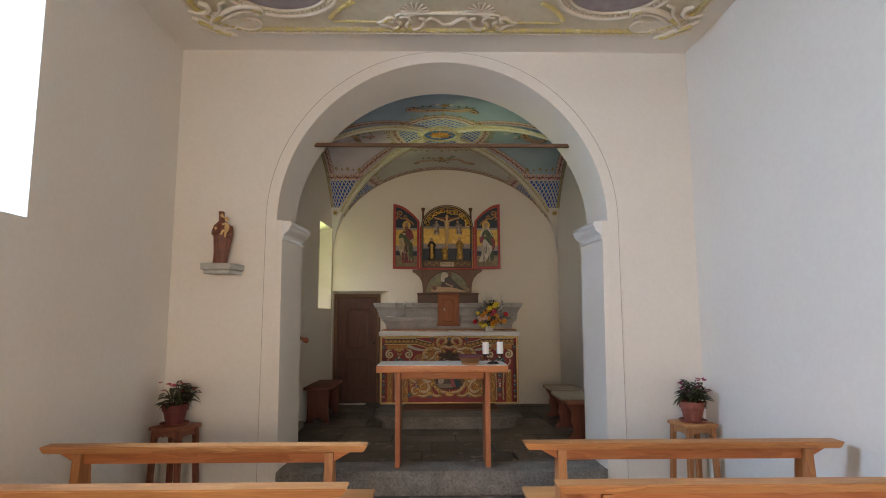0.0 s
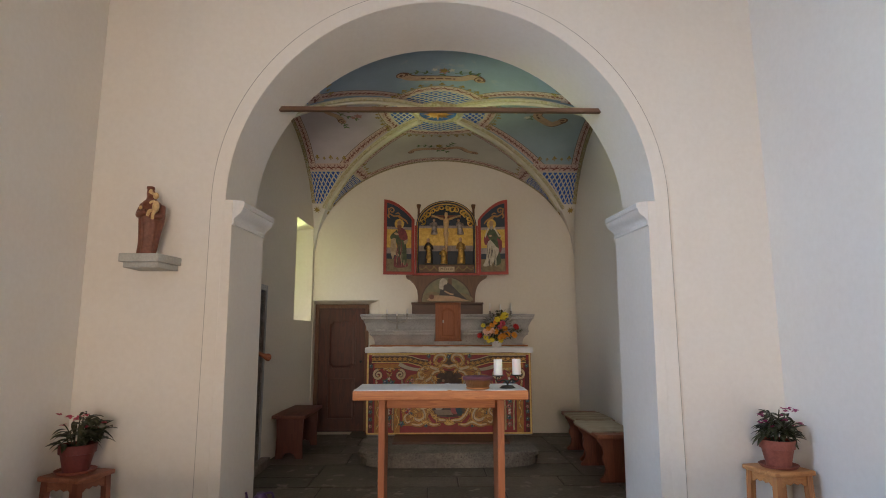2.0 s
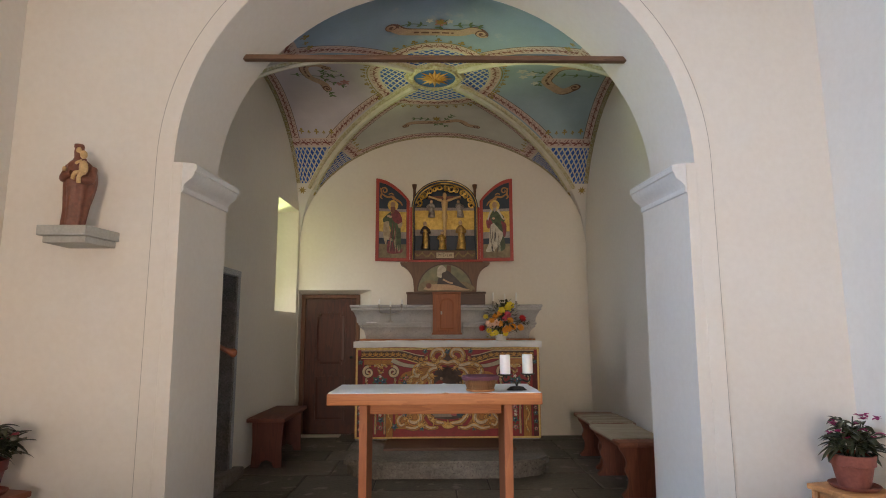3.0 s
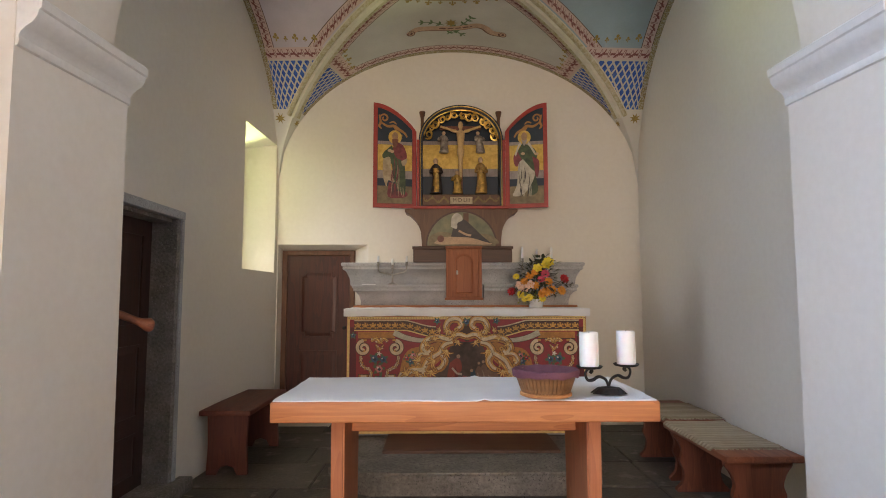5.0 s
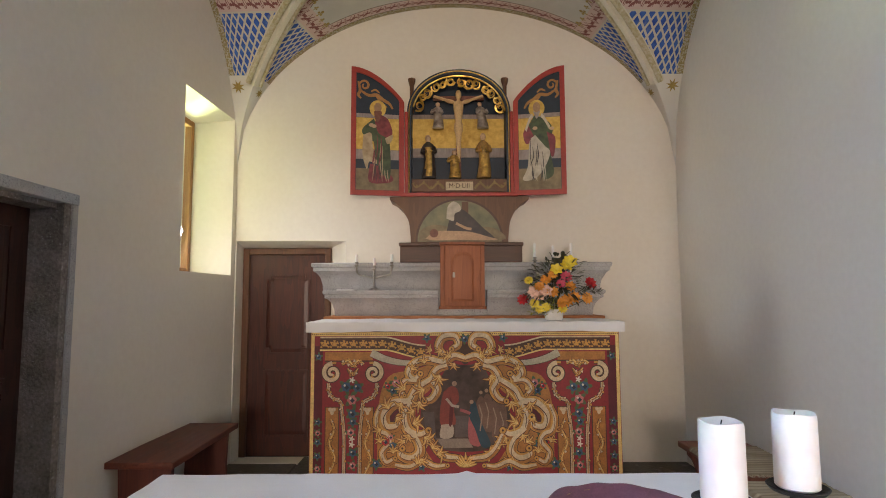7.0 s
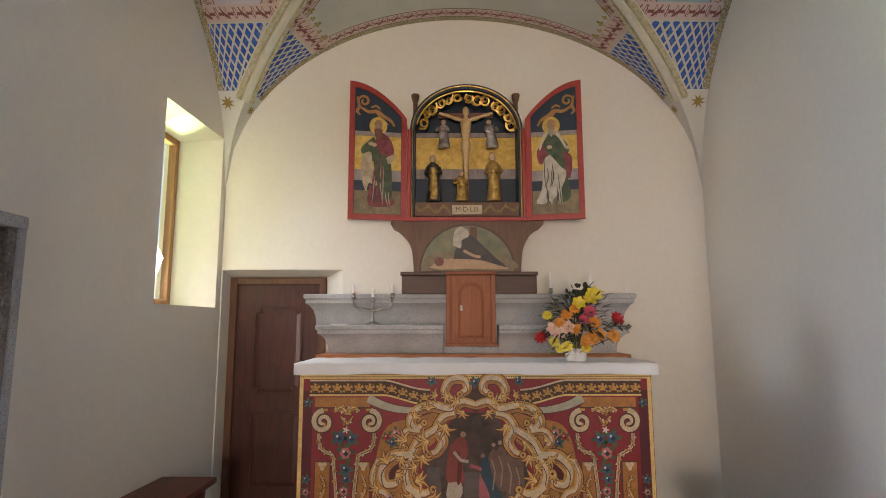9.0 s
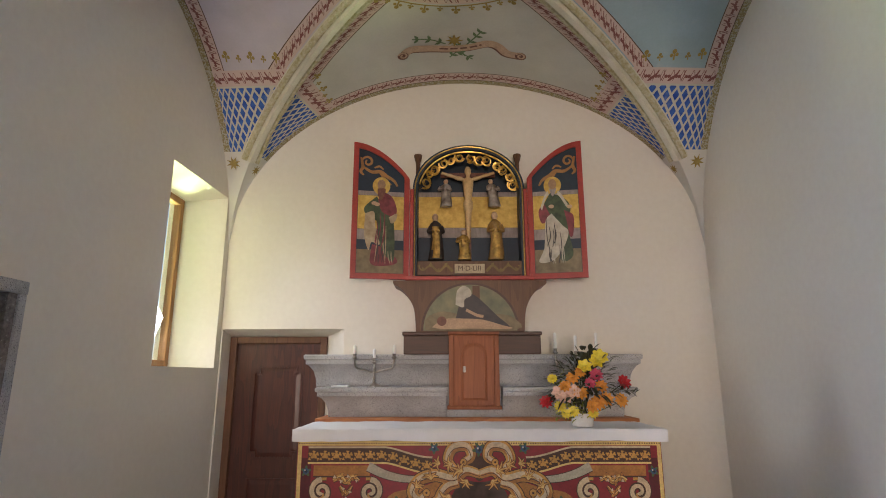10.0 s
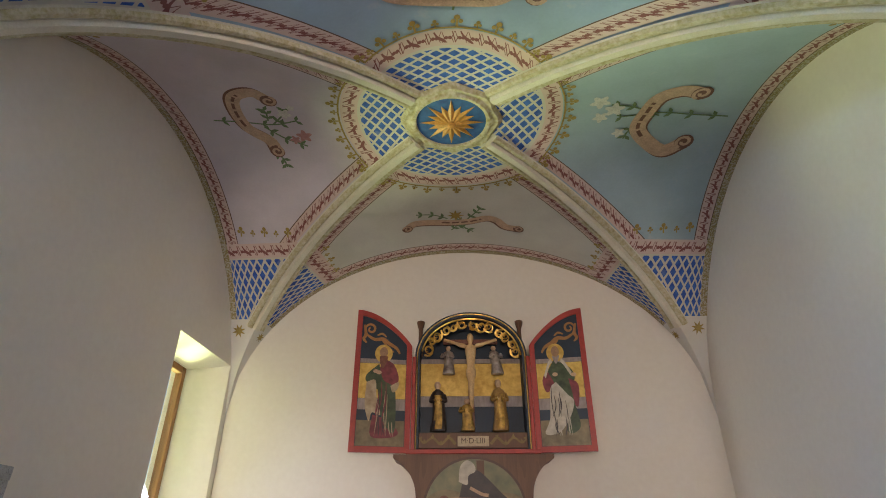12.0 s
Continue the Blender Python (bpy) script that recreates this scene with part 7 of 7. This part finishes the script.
part("blue_disc", lathe(B(), [(0.236, -0.020), (0.236, -0.008)], (BXC, BYC, bz), 48), shades("boss_blue", (0.012, 0.06, 0.22), (0.04, 0.16, 0.42), 0.6, fine=30.0, coarse=9.0, relief=0.1), boss, "deep blue disc")
bm = B()
ctr = bm.verts.new((BXC, BYC, bz - 0.05))
pts = []
for i in range(32):
    a = 2 * math.pi * i / 32 + math.pi / 2
    r = (0.215 if i % 4 == 0 else 0.165 if i % 2 == 0 else 0.105)
    pts.append(bm.verts.new((BXC + r * math.cos(a), BYC + r * math.sin(a), bz - 0.024)))
for i in range(32):
    bm.faces.new((ctr, pts[i], pts[(i + 1) % 32]))
part("gold_star", bm, GOLDPAINT, boss, "gold radiant star")
bm = B()
ball(bm, (BXC, BYC, bz - 0.045), 0.032, (1, 1, 0.6))
part("star_heart", bm, GOLDPAINT, boss, smooth=60)


def on_vault(cell, s0, a0=0.0, lift=0.004):
    (ox, oy), (sx, sy) = CELLS[cell]
    main, cross = (HX, HY) if ox else (HY, HX)

    def place(a, b, d):
        s = min(0.998, max(0.02, s0 - b / main))
        r = max(-0.99, min(0.99, (a0 + a) / (s * cross)))
        return vault_point(cell, s, r, lift + d)
    return flat(place)


VGOLD = paint("vault_gold_paint", (0.33, 0.235, 0.06), 0.75)
RIBBON = paint("ribbon_paint", (0.52, 0.36, 0.25), 0.8)
RIBBONDARK = paint("ribbon_shade_paint", (0.17, 0.085, 0.06), 0.8)
VLEAF = paint("vault_leaf_paint", (0.13, 0.20, 0.10), 0.8)
VWHITE = paint("vault_white_flower", (0.62, 0.62, 0.56), 0.8)
VPINK = paint("vault_pink_flower", (0.46, 0.24, 0.23), 0.8)


def emblem(cell, s0, ribbon, width, sprigs, blossoms, star=None, marks=(), k=1.2):
    ribbon = [(a * k, b * k) for a, b in ribbon]
    sprigs = [[(a * k, b * k) for a, b in p] for p in sprigs]
    blossoms = [(a * k, b * k, r * k, h) for a, b, r, h in blossoms]
    width, grow = width * k, k
    T = on_vault(cell, s0)
    par = VAULT[cell]
    bm = B()
    line = smoothline(ribbon, 8)
    T.stroke(bm, [(a + 0.012, b - 0.012) for a, b in line], width, 0.0)
    for a, b in (ribbon[0], ribbon[-1]):
        T.disc(bm, a, b, width * 0.62, 0.0022, n=14)
    part("ribbon_shadow", bm, RIBBONDARK, par)
    bm = B()
    T.stroke(bm, line, width, 0.0012)
    for a, b in (ribbon[0], ribbon[-1]):
        T.stroke(bm, spiral(a, b, width * 0.55, width * 0.15, 20, 1.2, 12), width * 0.22, 0.0034)
    part("painted_ribbon", bm, RIBBON, par)
    bm = B()
    n = len(line)
    for k0, k1 in marks:
        for k in range(int(n * k0), int(n * k1)):
            if k % 4 == 3 or k + 1 >= n:
                continue
            (a, b), (c, d) = line[k], line[k + 1]
            T.stroke(bm, [(a, b), (c, d)], width * 0.24, 0.0024)
    if marks:
        part("painted_writing", bm, RIBBONDARK, par)
    else:
        bm.free()
    bm = B()
    for p in sprigs:
        l = smoothline(p, 6)
        T.stroke(bm, l, 0.012, 0.0008)
        for k in range(2, len(l), 4):
            a, b = l[k]
            for s in (-1, 1):
                da, db = l[k][0] - l[k - 1][0], l[k][1] - l[k - 1][1]
                L = math.hypot(da, db) + 1e-6
                da, db = da / L, db / L
                e = (a + 0.055 * (0.6 * da - s * 0.8 * db), b + 0.055 * (0.6 * db + s * 0.8 * da))
                T.stroke(bm, [(a, b), ((a + e[0]) / 2, (b + e[1]) / 2), e], lambda t: 0.028 * math.sin(math.pi * (0.1 + 0.85 * t)), 0.0010)
    part("painted_leaves", bm, VLEAF, par)
    for mat, nm, which in ((VWHITE, "painted_white_flowers", "w"), (VPINK, "painted_pink_flowers", "p")):
        bm = B()
        k = 0
        for a, b, r, c in blossoms:
            if c == which:
                T.disc(bm, a, b, r, 0.003 + 0.0004 * k, lobes=5, depth=0.45, turn=a * 9)
                k += 1
        if k:
            part(nm, bm, mat, par)
        else:
            bm.free()
    if star:
        bm = B()
        pts = [(grow * star[0] + star[2] * (1 if i % 2 == 0 else 0.45) * math.cos(2 * math.pi * i / 16), grow * star[1] + star[2] * (1 if i % 2 == 0 else 0.45) * math.sin(2 * math.pi * i / 16)) for i in range(16)]
        T.blob(bm, pts, 0.0035)
        part("painted_star", bm, VGOLD, par)


emblem("altar", 0.72, [(0.38, -0.03), (0.32, 0.02), (0.20, 0.015), (0.05, 0.0), (-0.08, 0.015), (-0.20, 0.06), (-0.27, 0.04), (-0.33, -0.02), (-0.42, -0.03)], 0.062,
       [[(-0.05, -0.08), (0.0, 0.02), (0.03, 0.10)], [(0.08, 0.05), (0.18, 0.10), (0.30, 0.12)], [(-0.06, 0.04), (-0.12, 0.12), (-0.16, 0.18)], [(0.06, -0.09), (0.0, -0.04), (-0.10, -0.11)]],
       [], (0.02, 0.085, 0.075), ((0.30, 0.58),))
emblem("arch", 0.60, [(-0.36, -0.04), (-0.28, 0.04), (-0.14, 0.07), (0.02, 0.08), (0.16, 0.075), (0.26, 0.02), (0.33, 0.05)], 0.085,
       [[(0.05, -0.10), (0.0, 0.0), (-0.02, 0.14)], [(0.10, -0.02), (0.22, -0.05), (0.33, -0.04)], [(-0.10, -0.02), (-0.22, -0.06), (-0.35, -0.03)]],
       [(0.0, -0.06, 0.05, "p"), (0.07, -0.08, 0.03, "w"), (-0.08, -0.09, 0.03, "w")], (0.0, -0.07, 0.06), ((0.28, 0.6),))
emblem("west", 0.66, [(0.17, 0.10), (0.24, 0.03), (0.20, -0.08), (0.08, -0.12), (-0.06, -0.10), (-0.16, 0.0), (-0.24, 0.02)], 0.075,
       [[(0.0, -0.28), (-0.01, -0.12), (-0.03, 0.06), (0.0, 0.20)], [(-0.03, 0.06), (0.05, 0.14), (0.10, 0.16)], [(-0.05, 0.0), (-0.14, 0.10), (-0.20, 0.22)], [(0.0, 0.04), (0.06, 0.05), (0.10, 0.04)], [(-0.24, 0.0), (-0.30, 0.04), (-0.36, 0.05)]],
       [(0.06, 0.15, 0.045, "w"), (0.11, 0.20, 0.03, "w"), (-0.12, 0.22, 0.05, "p"), (-0.15, 0.16, 0.035, "p")], None, ((0.30, 0.66),))
emblem("east", 0.66, [(0.17, -0.16), (0.22, -0.08), (0.17, 0.0), (0.08, 0.07), (-0.02, 0.06), (-0.12, 0.03), (-0.16, -0.05), (-0.14, -0.13)], 0.07,
       [[(0.02, -0.30), (0.0, -0.14), (-0.02, 0.0), (0.0, 0.16)], [(0.0, 0.02), (0.08, 0.10), (0.14, 0.12)], [(0.0, 0.0), (-0.06, 0.12), (-0.08, 0.22)]],
       [(-0.05, 0.20, 0.045, "w"), (-0.10, 0.27, 0.045, "w"), (0.0, 0.25, 0.035, "w"), (0.10, 0.15, 0.03, "w")], None, ((0.36, 0.66),), 1.5)


def crowns_and_stars():
    for cell in CELLS:
        (ox, oy), _ = CELLS[cell]
        main, cross = (HX, HY) if ox else (HY, HX)
        bm = B()

        def fleur(s, r, towards, big):
            """A small gilt trefoil at (s, r), pointing along towards in the cell's own plan."""
            T = on_vault(cell, s, r * s * cross)
            ta, tb_ = towards
            L = math.hypot(ta, tb_)
            ta, tb_ = ta / L, tb_ / L
            k = big
            T.stroke(bm, [(0, 0), (ta * 0.030 * k, tb_ * 0.030 * k), (ta * 0.052 * k, tb_ * 0.052 * k)], 0.012 * k, 0.0)
            T.disc(bm, ta * 0.060 * k, tb_ * 0.060 * k, 0.017 * k, 0.0006, n=8)
            for q in (-1, 1):
                T.disc(bm, ta * 0.036 * k - q * tb_ * 0.020 * k, tb_ * 0.036 * k + q * ta * 0.020 * k, 0.013 * k, 0.0003, n=8)
        centre = vault_point(cell, 0.0001, 0)
        for i in range(13):
            r = -0.78 + 1.56 * i / 12
            lo, hi = 0.05, 0.95
            for _ in range(24):
                mid_s = (lo + hi) / 2
                if (vault_point(cell, mid_s, r) - centre).length < 0.745:
                    lo = mid_s
                else:
                    hi = mid_s
            fleur(lo, r, (r * cross * 0.9, -main), 1.05 if i % 2 == 0 else 0.7)
            if i:
                T = on_vault(cell, lo)
                T.stroke(bm, [(prev[1] * prev[0] * cross, -(prev[0] - lo) * main), (r * lo * cross, 0)], 0.012, 0.0)
            prev = (lo, r)
        for side in (-1, 1):
            m = 0.0
            while VZ + VB * math.sqrt(1 - m * m) + VD * 0.25 > 3.965:
                m += 0.004
            for i in range(5):
                s = m / 0.84 + (0.90 - m / 0.84) * i / 4
                if s < 0.93:
                    fleur(s, side * m / s, (-side, 0.15), 0.95 if i % 2 == 0 else 0.65)
        part("gilt_crown_border", bm, VGOLD, VAULT[cell])
        for side in (-1, 1):
            bm = B()
            s, r = 0.962, side * 0.932
            T = on_vault(cell, s, r * s * cross)
            R = 0.060 if ox else 0.048
            e = 0.006
            q0 = vault_point(cell, s, r, 0.014)
            ds = (vault_point(cell, s + e, r) - vault_point(cell, s - e, r)).normalized()
            dr = (vault_point(cell, s, r + e) - vault_point(cell, s, r - e))
            dr = (dr - ds * dr.dot(ds)).normalized()
            c = bm.verts.new(q0)
            ring = []
            for i in range(16):
                a = 2 * math.pi * i / 16
                k = R * (1 if i % 2 == 0 else 0.42)
                ring.append(bm.verts.new(q0 + ds * k * math.cos(a) + dr * k * math.sin(a)))
            for i in range(16):
                bm.faces.new((c, ring[i], ring[(i + 1) % 16]))
            part("painted_star", bm, VGOLD, VAULT[cell])


crowns_and_stars()

# ---------------------------------------------------------------- stucco of the nave ceiling
STUCCO = shades("cream_stucco", (0.66, 0.58, 0.45), (0.80, 0.72, 0.60), 0.85, fine=50.0, coarse=7.0, relief=0.25)
STUCCOGOLD = shades("green_gold_stucco", (0.56, 0.49, 0.34), (0.60, 0.48, 0.09), 0.7, fine=22.0, coarse=9.0, relief=0.5, depth=0.008)
STUCCOFIELD = shades("painted_ceiling_field", (0.60, 0.52, 0.37), (0.74, 0.66, 0.51), 0.9, fine=14.0, coarse=2.5, relief=0.15)
st = thing("trim_ceiling_stucco", (0, 2.9, CEIL - 0.05), "baroque stucco frame with green-gold rope moulding and scrolls", "stucco", kind="structure")
ZC = CEIL


def along(b):
    return NY1 - 1.1 * (5.07 - b)


def up(pts, z=0.0):
    return [(a, along(b), ZC - z) for a, b in pts]


bm = B()
OUT = [(-1.93, 4.69), (1.93, 4.69), (2.12, 4.58), (2.25, 4.52), (2.33, 4.38), (2.36, 2.4), (-2.36, 2.4), (-2.33, 4.38), (-2.25, 4.52), (-2.12, 4.58)]
prism(bm, OUT, lambda a, b, d: (a, along(b), ZC - d), -0.01, 0.018)
part("painted_field", bm, STUCCOFIELD, st, "pale painted ceiling field")
for off, r, mat, nm in ((0.0, 0.022, STUCCO, "plain_moulding"), (0.055, 0.026, STUCCOGOLD, "rope_moulding")):
    line = [(-2.33 + off, 2.42), (-2.33 + off, 4.30), (-2.20 + off, 4.50), (-1.95, 4.675 - off), (1.95, 4.675 - off), (2.20 - off, 4.50), (2.33 - off, 4.30), (2.33 - off, 2.42)]
    pts = []
    for (a, b), (c, d) in zip(line, line[1:]):
        n = max(2, int(math.hypot(c - a, d - b) / 0.018))
        pts += [(a + (c - a) * k / n, b + (d - b) * k / n) for k in range(n)]
    rad = [r * (1 + 0.28 * math.sin(i * 2.0)) if off else r for i in range(len(pts))]
    part(nm, tube(B(), up(pts, 0.022), rad, 7), mat, st, smooth=60)
def scroll_bar(bm, p, r, s, drop=0.038, flat=0.8):
    l = smoothline([(s * a, b) for a, b in p], 7)
    tube(bm, up(l, drop), [r * (0.6 + 0.45 * math.sin(math.pi * (0.12 + 0.8 * i / len(l)))) for i in range(len(l))], 8, flat)


PLATE = [(2.30, 4.46), (2.20, 4.60), (2.08, 4.60), (1.99, 4.565), (1.95, 4.595), (1.85, 4.60), (1.775, 4.56), (1.752, 4.49), (1.775, 4.435), (1.83, 4.42), (1.90, 4.45), (2.02, 4.42), (2.14, 4.36)]
for s in (-1, 1):
    bm = B()
    prism(bm, [(s * a, b) for a, b in smoothline(PLATE + PLATE[:1], 5)[:-1]], lambda a, b, d: (a, along(b), ZC - d), 0.012, 0.040)
    plate = part("cartouche", bm, STUCCO, st, "curled stucco plate with a thick rim")
    bm = B()
    scroll_bar(bm, PLATE[1:10] + [(1.852, 4.445), (1.85, 4.475), (1.82, 4.485)], 0.014, s, 0.042)
    part("rim", bm, STUCCO, plate, smooth=60)
    bm = B()
    for p, r in (([(2.24, 4.55), (2.18, 4.44), (2.08, 4.36), (1.98, 4.285), (1.86, 4.235), (1.74, 4.225), (1.68, 4.265), (1.70, 4.325), (1.765, 4.32), (1.76, 4.28)], 0.028), ([(2.10, 4.44), (2.03, 4.395), (1.93, 4.33), (1.84, 4.30), (1.78, 4.305)], 0.022), ([(2.36, 4.40), (2.28, 4.48), (2.20, 4.56), (2.12, 4.64), (2.06, 4.70)], 0.030), ([(2.34, 4.30), (2.24, 4.34), (2.16, 4.30), (2.14, 4.22), (2.20, 4.18)], 0.026), ([(2.36, 4.55), (2.28, 4.60), (2.20, 4.66), (2.10, 4.68)], 0.024), ([(2.14, 4.38), (2.06, 4.30), (2.02, 4.20), (1.95, 4.16)], 0.020)):
        scroll_bar(bm, p, r, s, 0.050)
    part("corner_scroll", bm, STUCCO, st, "curled stucco corner ornament", 60)
    bm = B()
    for p, r in (([(2.10, 4.66), (2.16, 4.62), (2.20, 4.57)], 0.022), ([(2.16, 4.43), (2.11, 4.385), (2.06, 4.345)], 0.018), ([(1.75, 4.23), (1.69, 4.26), (1.695, 4.30)], 0.018), ([(2.31, 4.44), (2.26, 4.49), (2.22, 4.53)], 0.018)):
        tube(bm, up(smoothline([(s * a, b) for a, b in p], 6), 0.068), r, 7)
    part("gilt_touch", bm, STUCCOGOLD, st, smooth=60)
    ex, ey, ea, eb = s * 1.45, 3.995, 0.505, 0.405
    bm = B()
    ell = [(ex + ea * math.cos(t), ey + eb * math.sin(t)) for t in [2 * math.pi * i / 72 for i in range(73)]]
    tube(bm, up(ell, 0.03), 0.020, 8)
    tube(bm, up([(ex + (a - ex) * 0.83, ey + (b - ey) * 0.80) for a, b in ell], 0.028), 0.013, 8)
    ov = part("oval_frame", bm, STUCCO, st, "oval stucco frame with a row of eggs", 60)
    bm = B()
    for i in range(56):
        t = 2 * math.pi * i / 56
        ball(bm, (ex + 0.918 * ea * math.cos(t), along(ey + 0.90 * eb * math.sin(t)), ZC - 0.026), 0.017, (0.8, 1.15, 1), sub=1)
    part("eggs", bm, STUCCO, ov, smooth=60)
    bm = B()
    bm.faces.new([bm.verts.new((ex + 0.80 * ea * math.cos(2 * math.pi * i / 40), along(ey + 0.77 * eb * math.sin(2 * math.pi * i / 40)), ZC - 0.021)) for i in range(40)])
    part("oval_picture", bm, shades("dim_oval_picture", (0.24, 0.19, 0.19), (0.40, 0.34, 0.33), 0.7, fine=12.0, coarse=5.0, relief=0.05), ov, "dim painted oval")
    bm = B()
    for p, r in (([(0.66, 4.485), (0.60, 4.46), (0.55, 4.40), (0.50, 4.405), (0.505, 4.46), (0.545, 4.47)], 0.020), ([(0.64, 4.50), (0.57, 4.53), (0.52, 4.575), (0.46, 4.56), (0.44, 4.49), (0.48, 4.46)], 0.022), ([(0.44, 4.40), (0.37, 4.39), (0.34, 4.45), (0.38, 4.54), (0.31, 4.585), (0.24, 4.54), (0.22, 4.44), (0.265, 4.41)], 0.022), ([(0.20, 4.46), (0.15, 4.41), (0.10, 4.44), (0.05, 4.50), (0.0, 4.51)], 0.020), ([(0.48, 4.37), (0.42, 4.34), (0.36, 4.36), (0.30, 4.36)], 0.018)):
        scroll_bar(bm, p, r, s, 0.034)
    part("leaf_scroll", bm, STUCCO, st, smooth=60)
    bm = B()
    for p, r in (([(0.60, 4.465), (0.56, 4.415), (0.52, 4.40)], 0.009), ([(0.50, 4.57), (0.45, 4.53), (0.45, 4.49)], 0.010), ([(0.35, 4.47), (0.37, 4.52), (0.34, 4.57)], 0.010)):
        tube(bm, up(smoothline([(s * a, b) for a, b in p], 5), 0.052), r, 6)
    part("gilt_touch", bm, STUCCOGOLD, st, smooth=60)
    for path, r in (([(s * (0.67 + 0.41 * i / 40), 4.485) for i in range(41)], 0.012), ([(s * (1.09 - 0.25 * i / 40), 4.43 - 0.25 * i / 40 - 0.03 * math.sin(math.pi * i / 40)) for i in range(41)], 0.020)):
        part("thin_rope_moulding", tube(B(), up(path, 0.026), [r * (1 + 0.32 * math.sin(i * 1.9)) for i in range(41)], 7), STUCCOGOLD, st, smooth=60)
    bm = B()
    for i in range(8):
        a = math.pi * (i + 0.5) / 8
        tube(bm, up([(s * 0.30, 4.31), (s * 0.30 + 0.08 * math.cos(a), 4.31 - 0.07 * math.sin(a)), (s * 0.30 + 0.14 * math.cos(a), 4.31 - 0.13 * math.sin(a))], 0.034), [0.006, 0.014, 0.008], 6)
    part("shell", bm, STUCCO, st, "ribbed stucco shell", 60)
bm = B()
tube(bm, up([(-0.42 + 0.84 * i / 20, 4.335) for i in range(21)], 0.03), 0.018, 8)
part("straight_moulding", bm, STUCCO, st, smooth=60)


# ---------------------------------------------------------------- flagstones
def flags(parent, x0, x1, y0, y1, z, seed, big, skip=lambda x, y: False):
    rnd = random.Random(seed)
    y = y0
    while y < y1 - 0.02:
        h = min(rnd.uniform(*big) * 0.8, y1 - y)
        if y1 - y - h < 0.2:
            h = y1 - y
        x = x0
        while x < x1 - 0.02:
            w = min(rnd.uniform(*big) * 1.3, x1 - x)
            if x1 - x - w < 0.25:
                w = x1 - x
            g = 0.006
            bm = B()
            dz = rnd.uniform(-0.004, 0.002)
            box(bm, x + g, x + w - g, y + g, y + h - g, z - 0.04, z + dz, 0.006, 1)
            if not skip(x + w / 2, y + h / 2):
                part("flagstone", bm, FLAG, parent)
            else:
                bm.free()
            x += w
        y += h


flags(bpy.data.objects["floor_chancel"], -2.03, CX1, 5.07, CY1 + 0.2, FL, 21, (0.45, 0.85))
flags(bpy.data.objects["floor_nave"], NX0, NX1, NY0, 4.69, NF, 22, (0.5, 0.8))
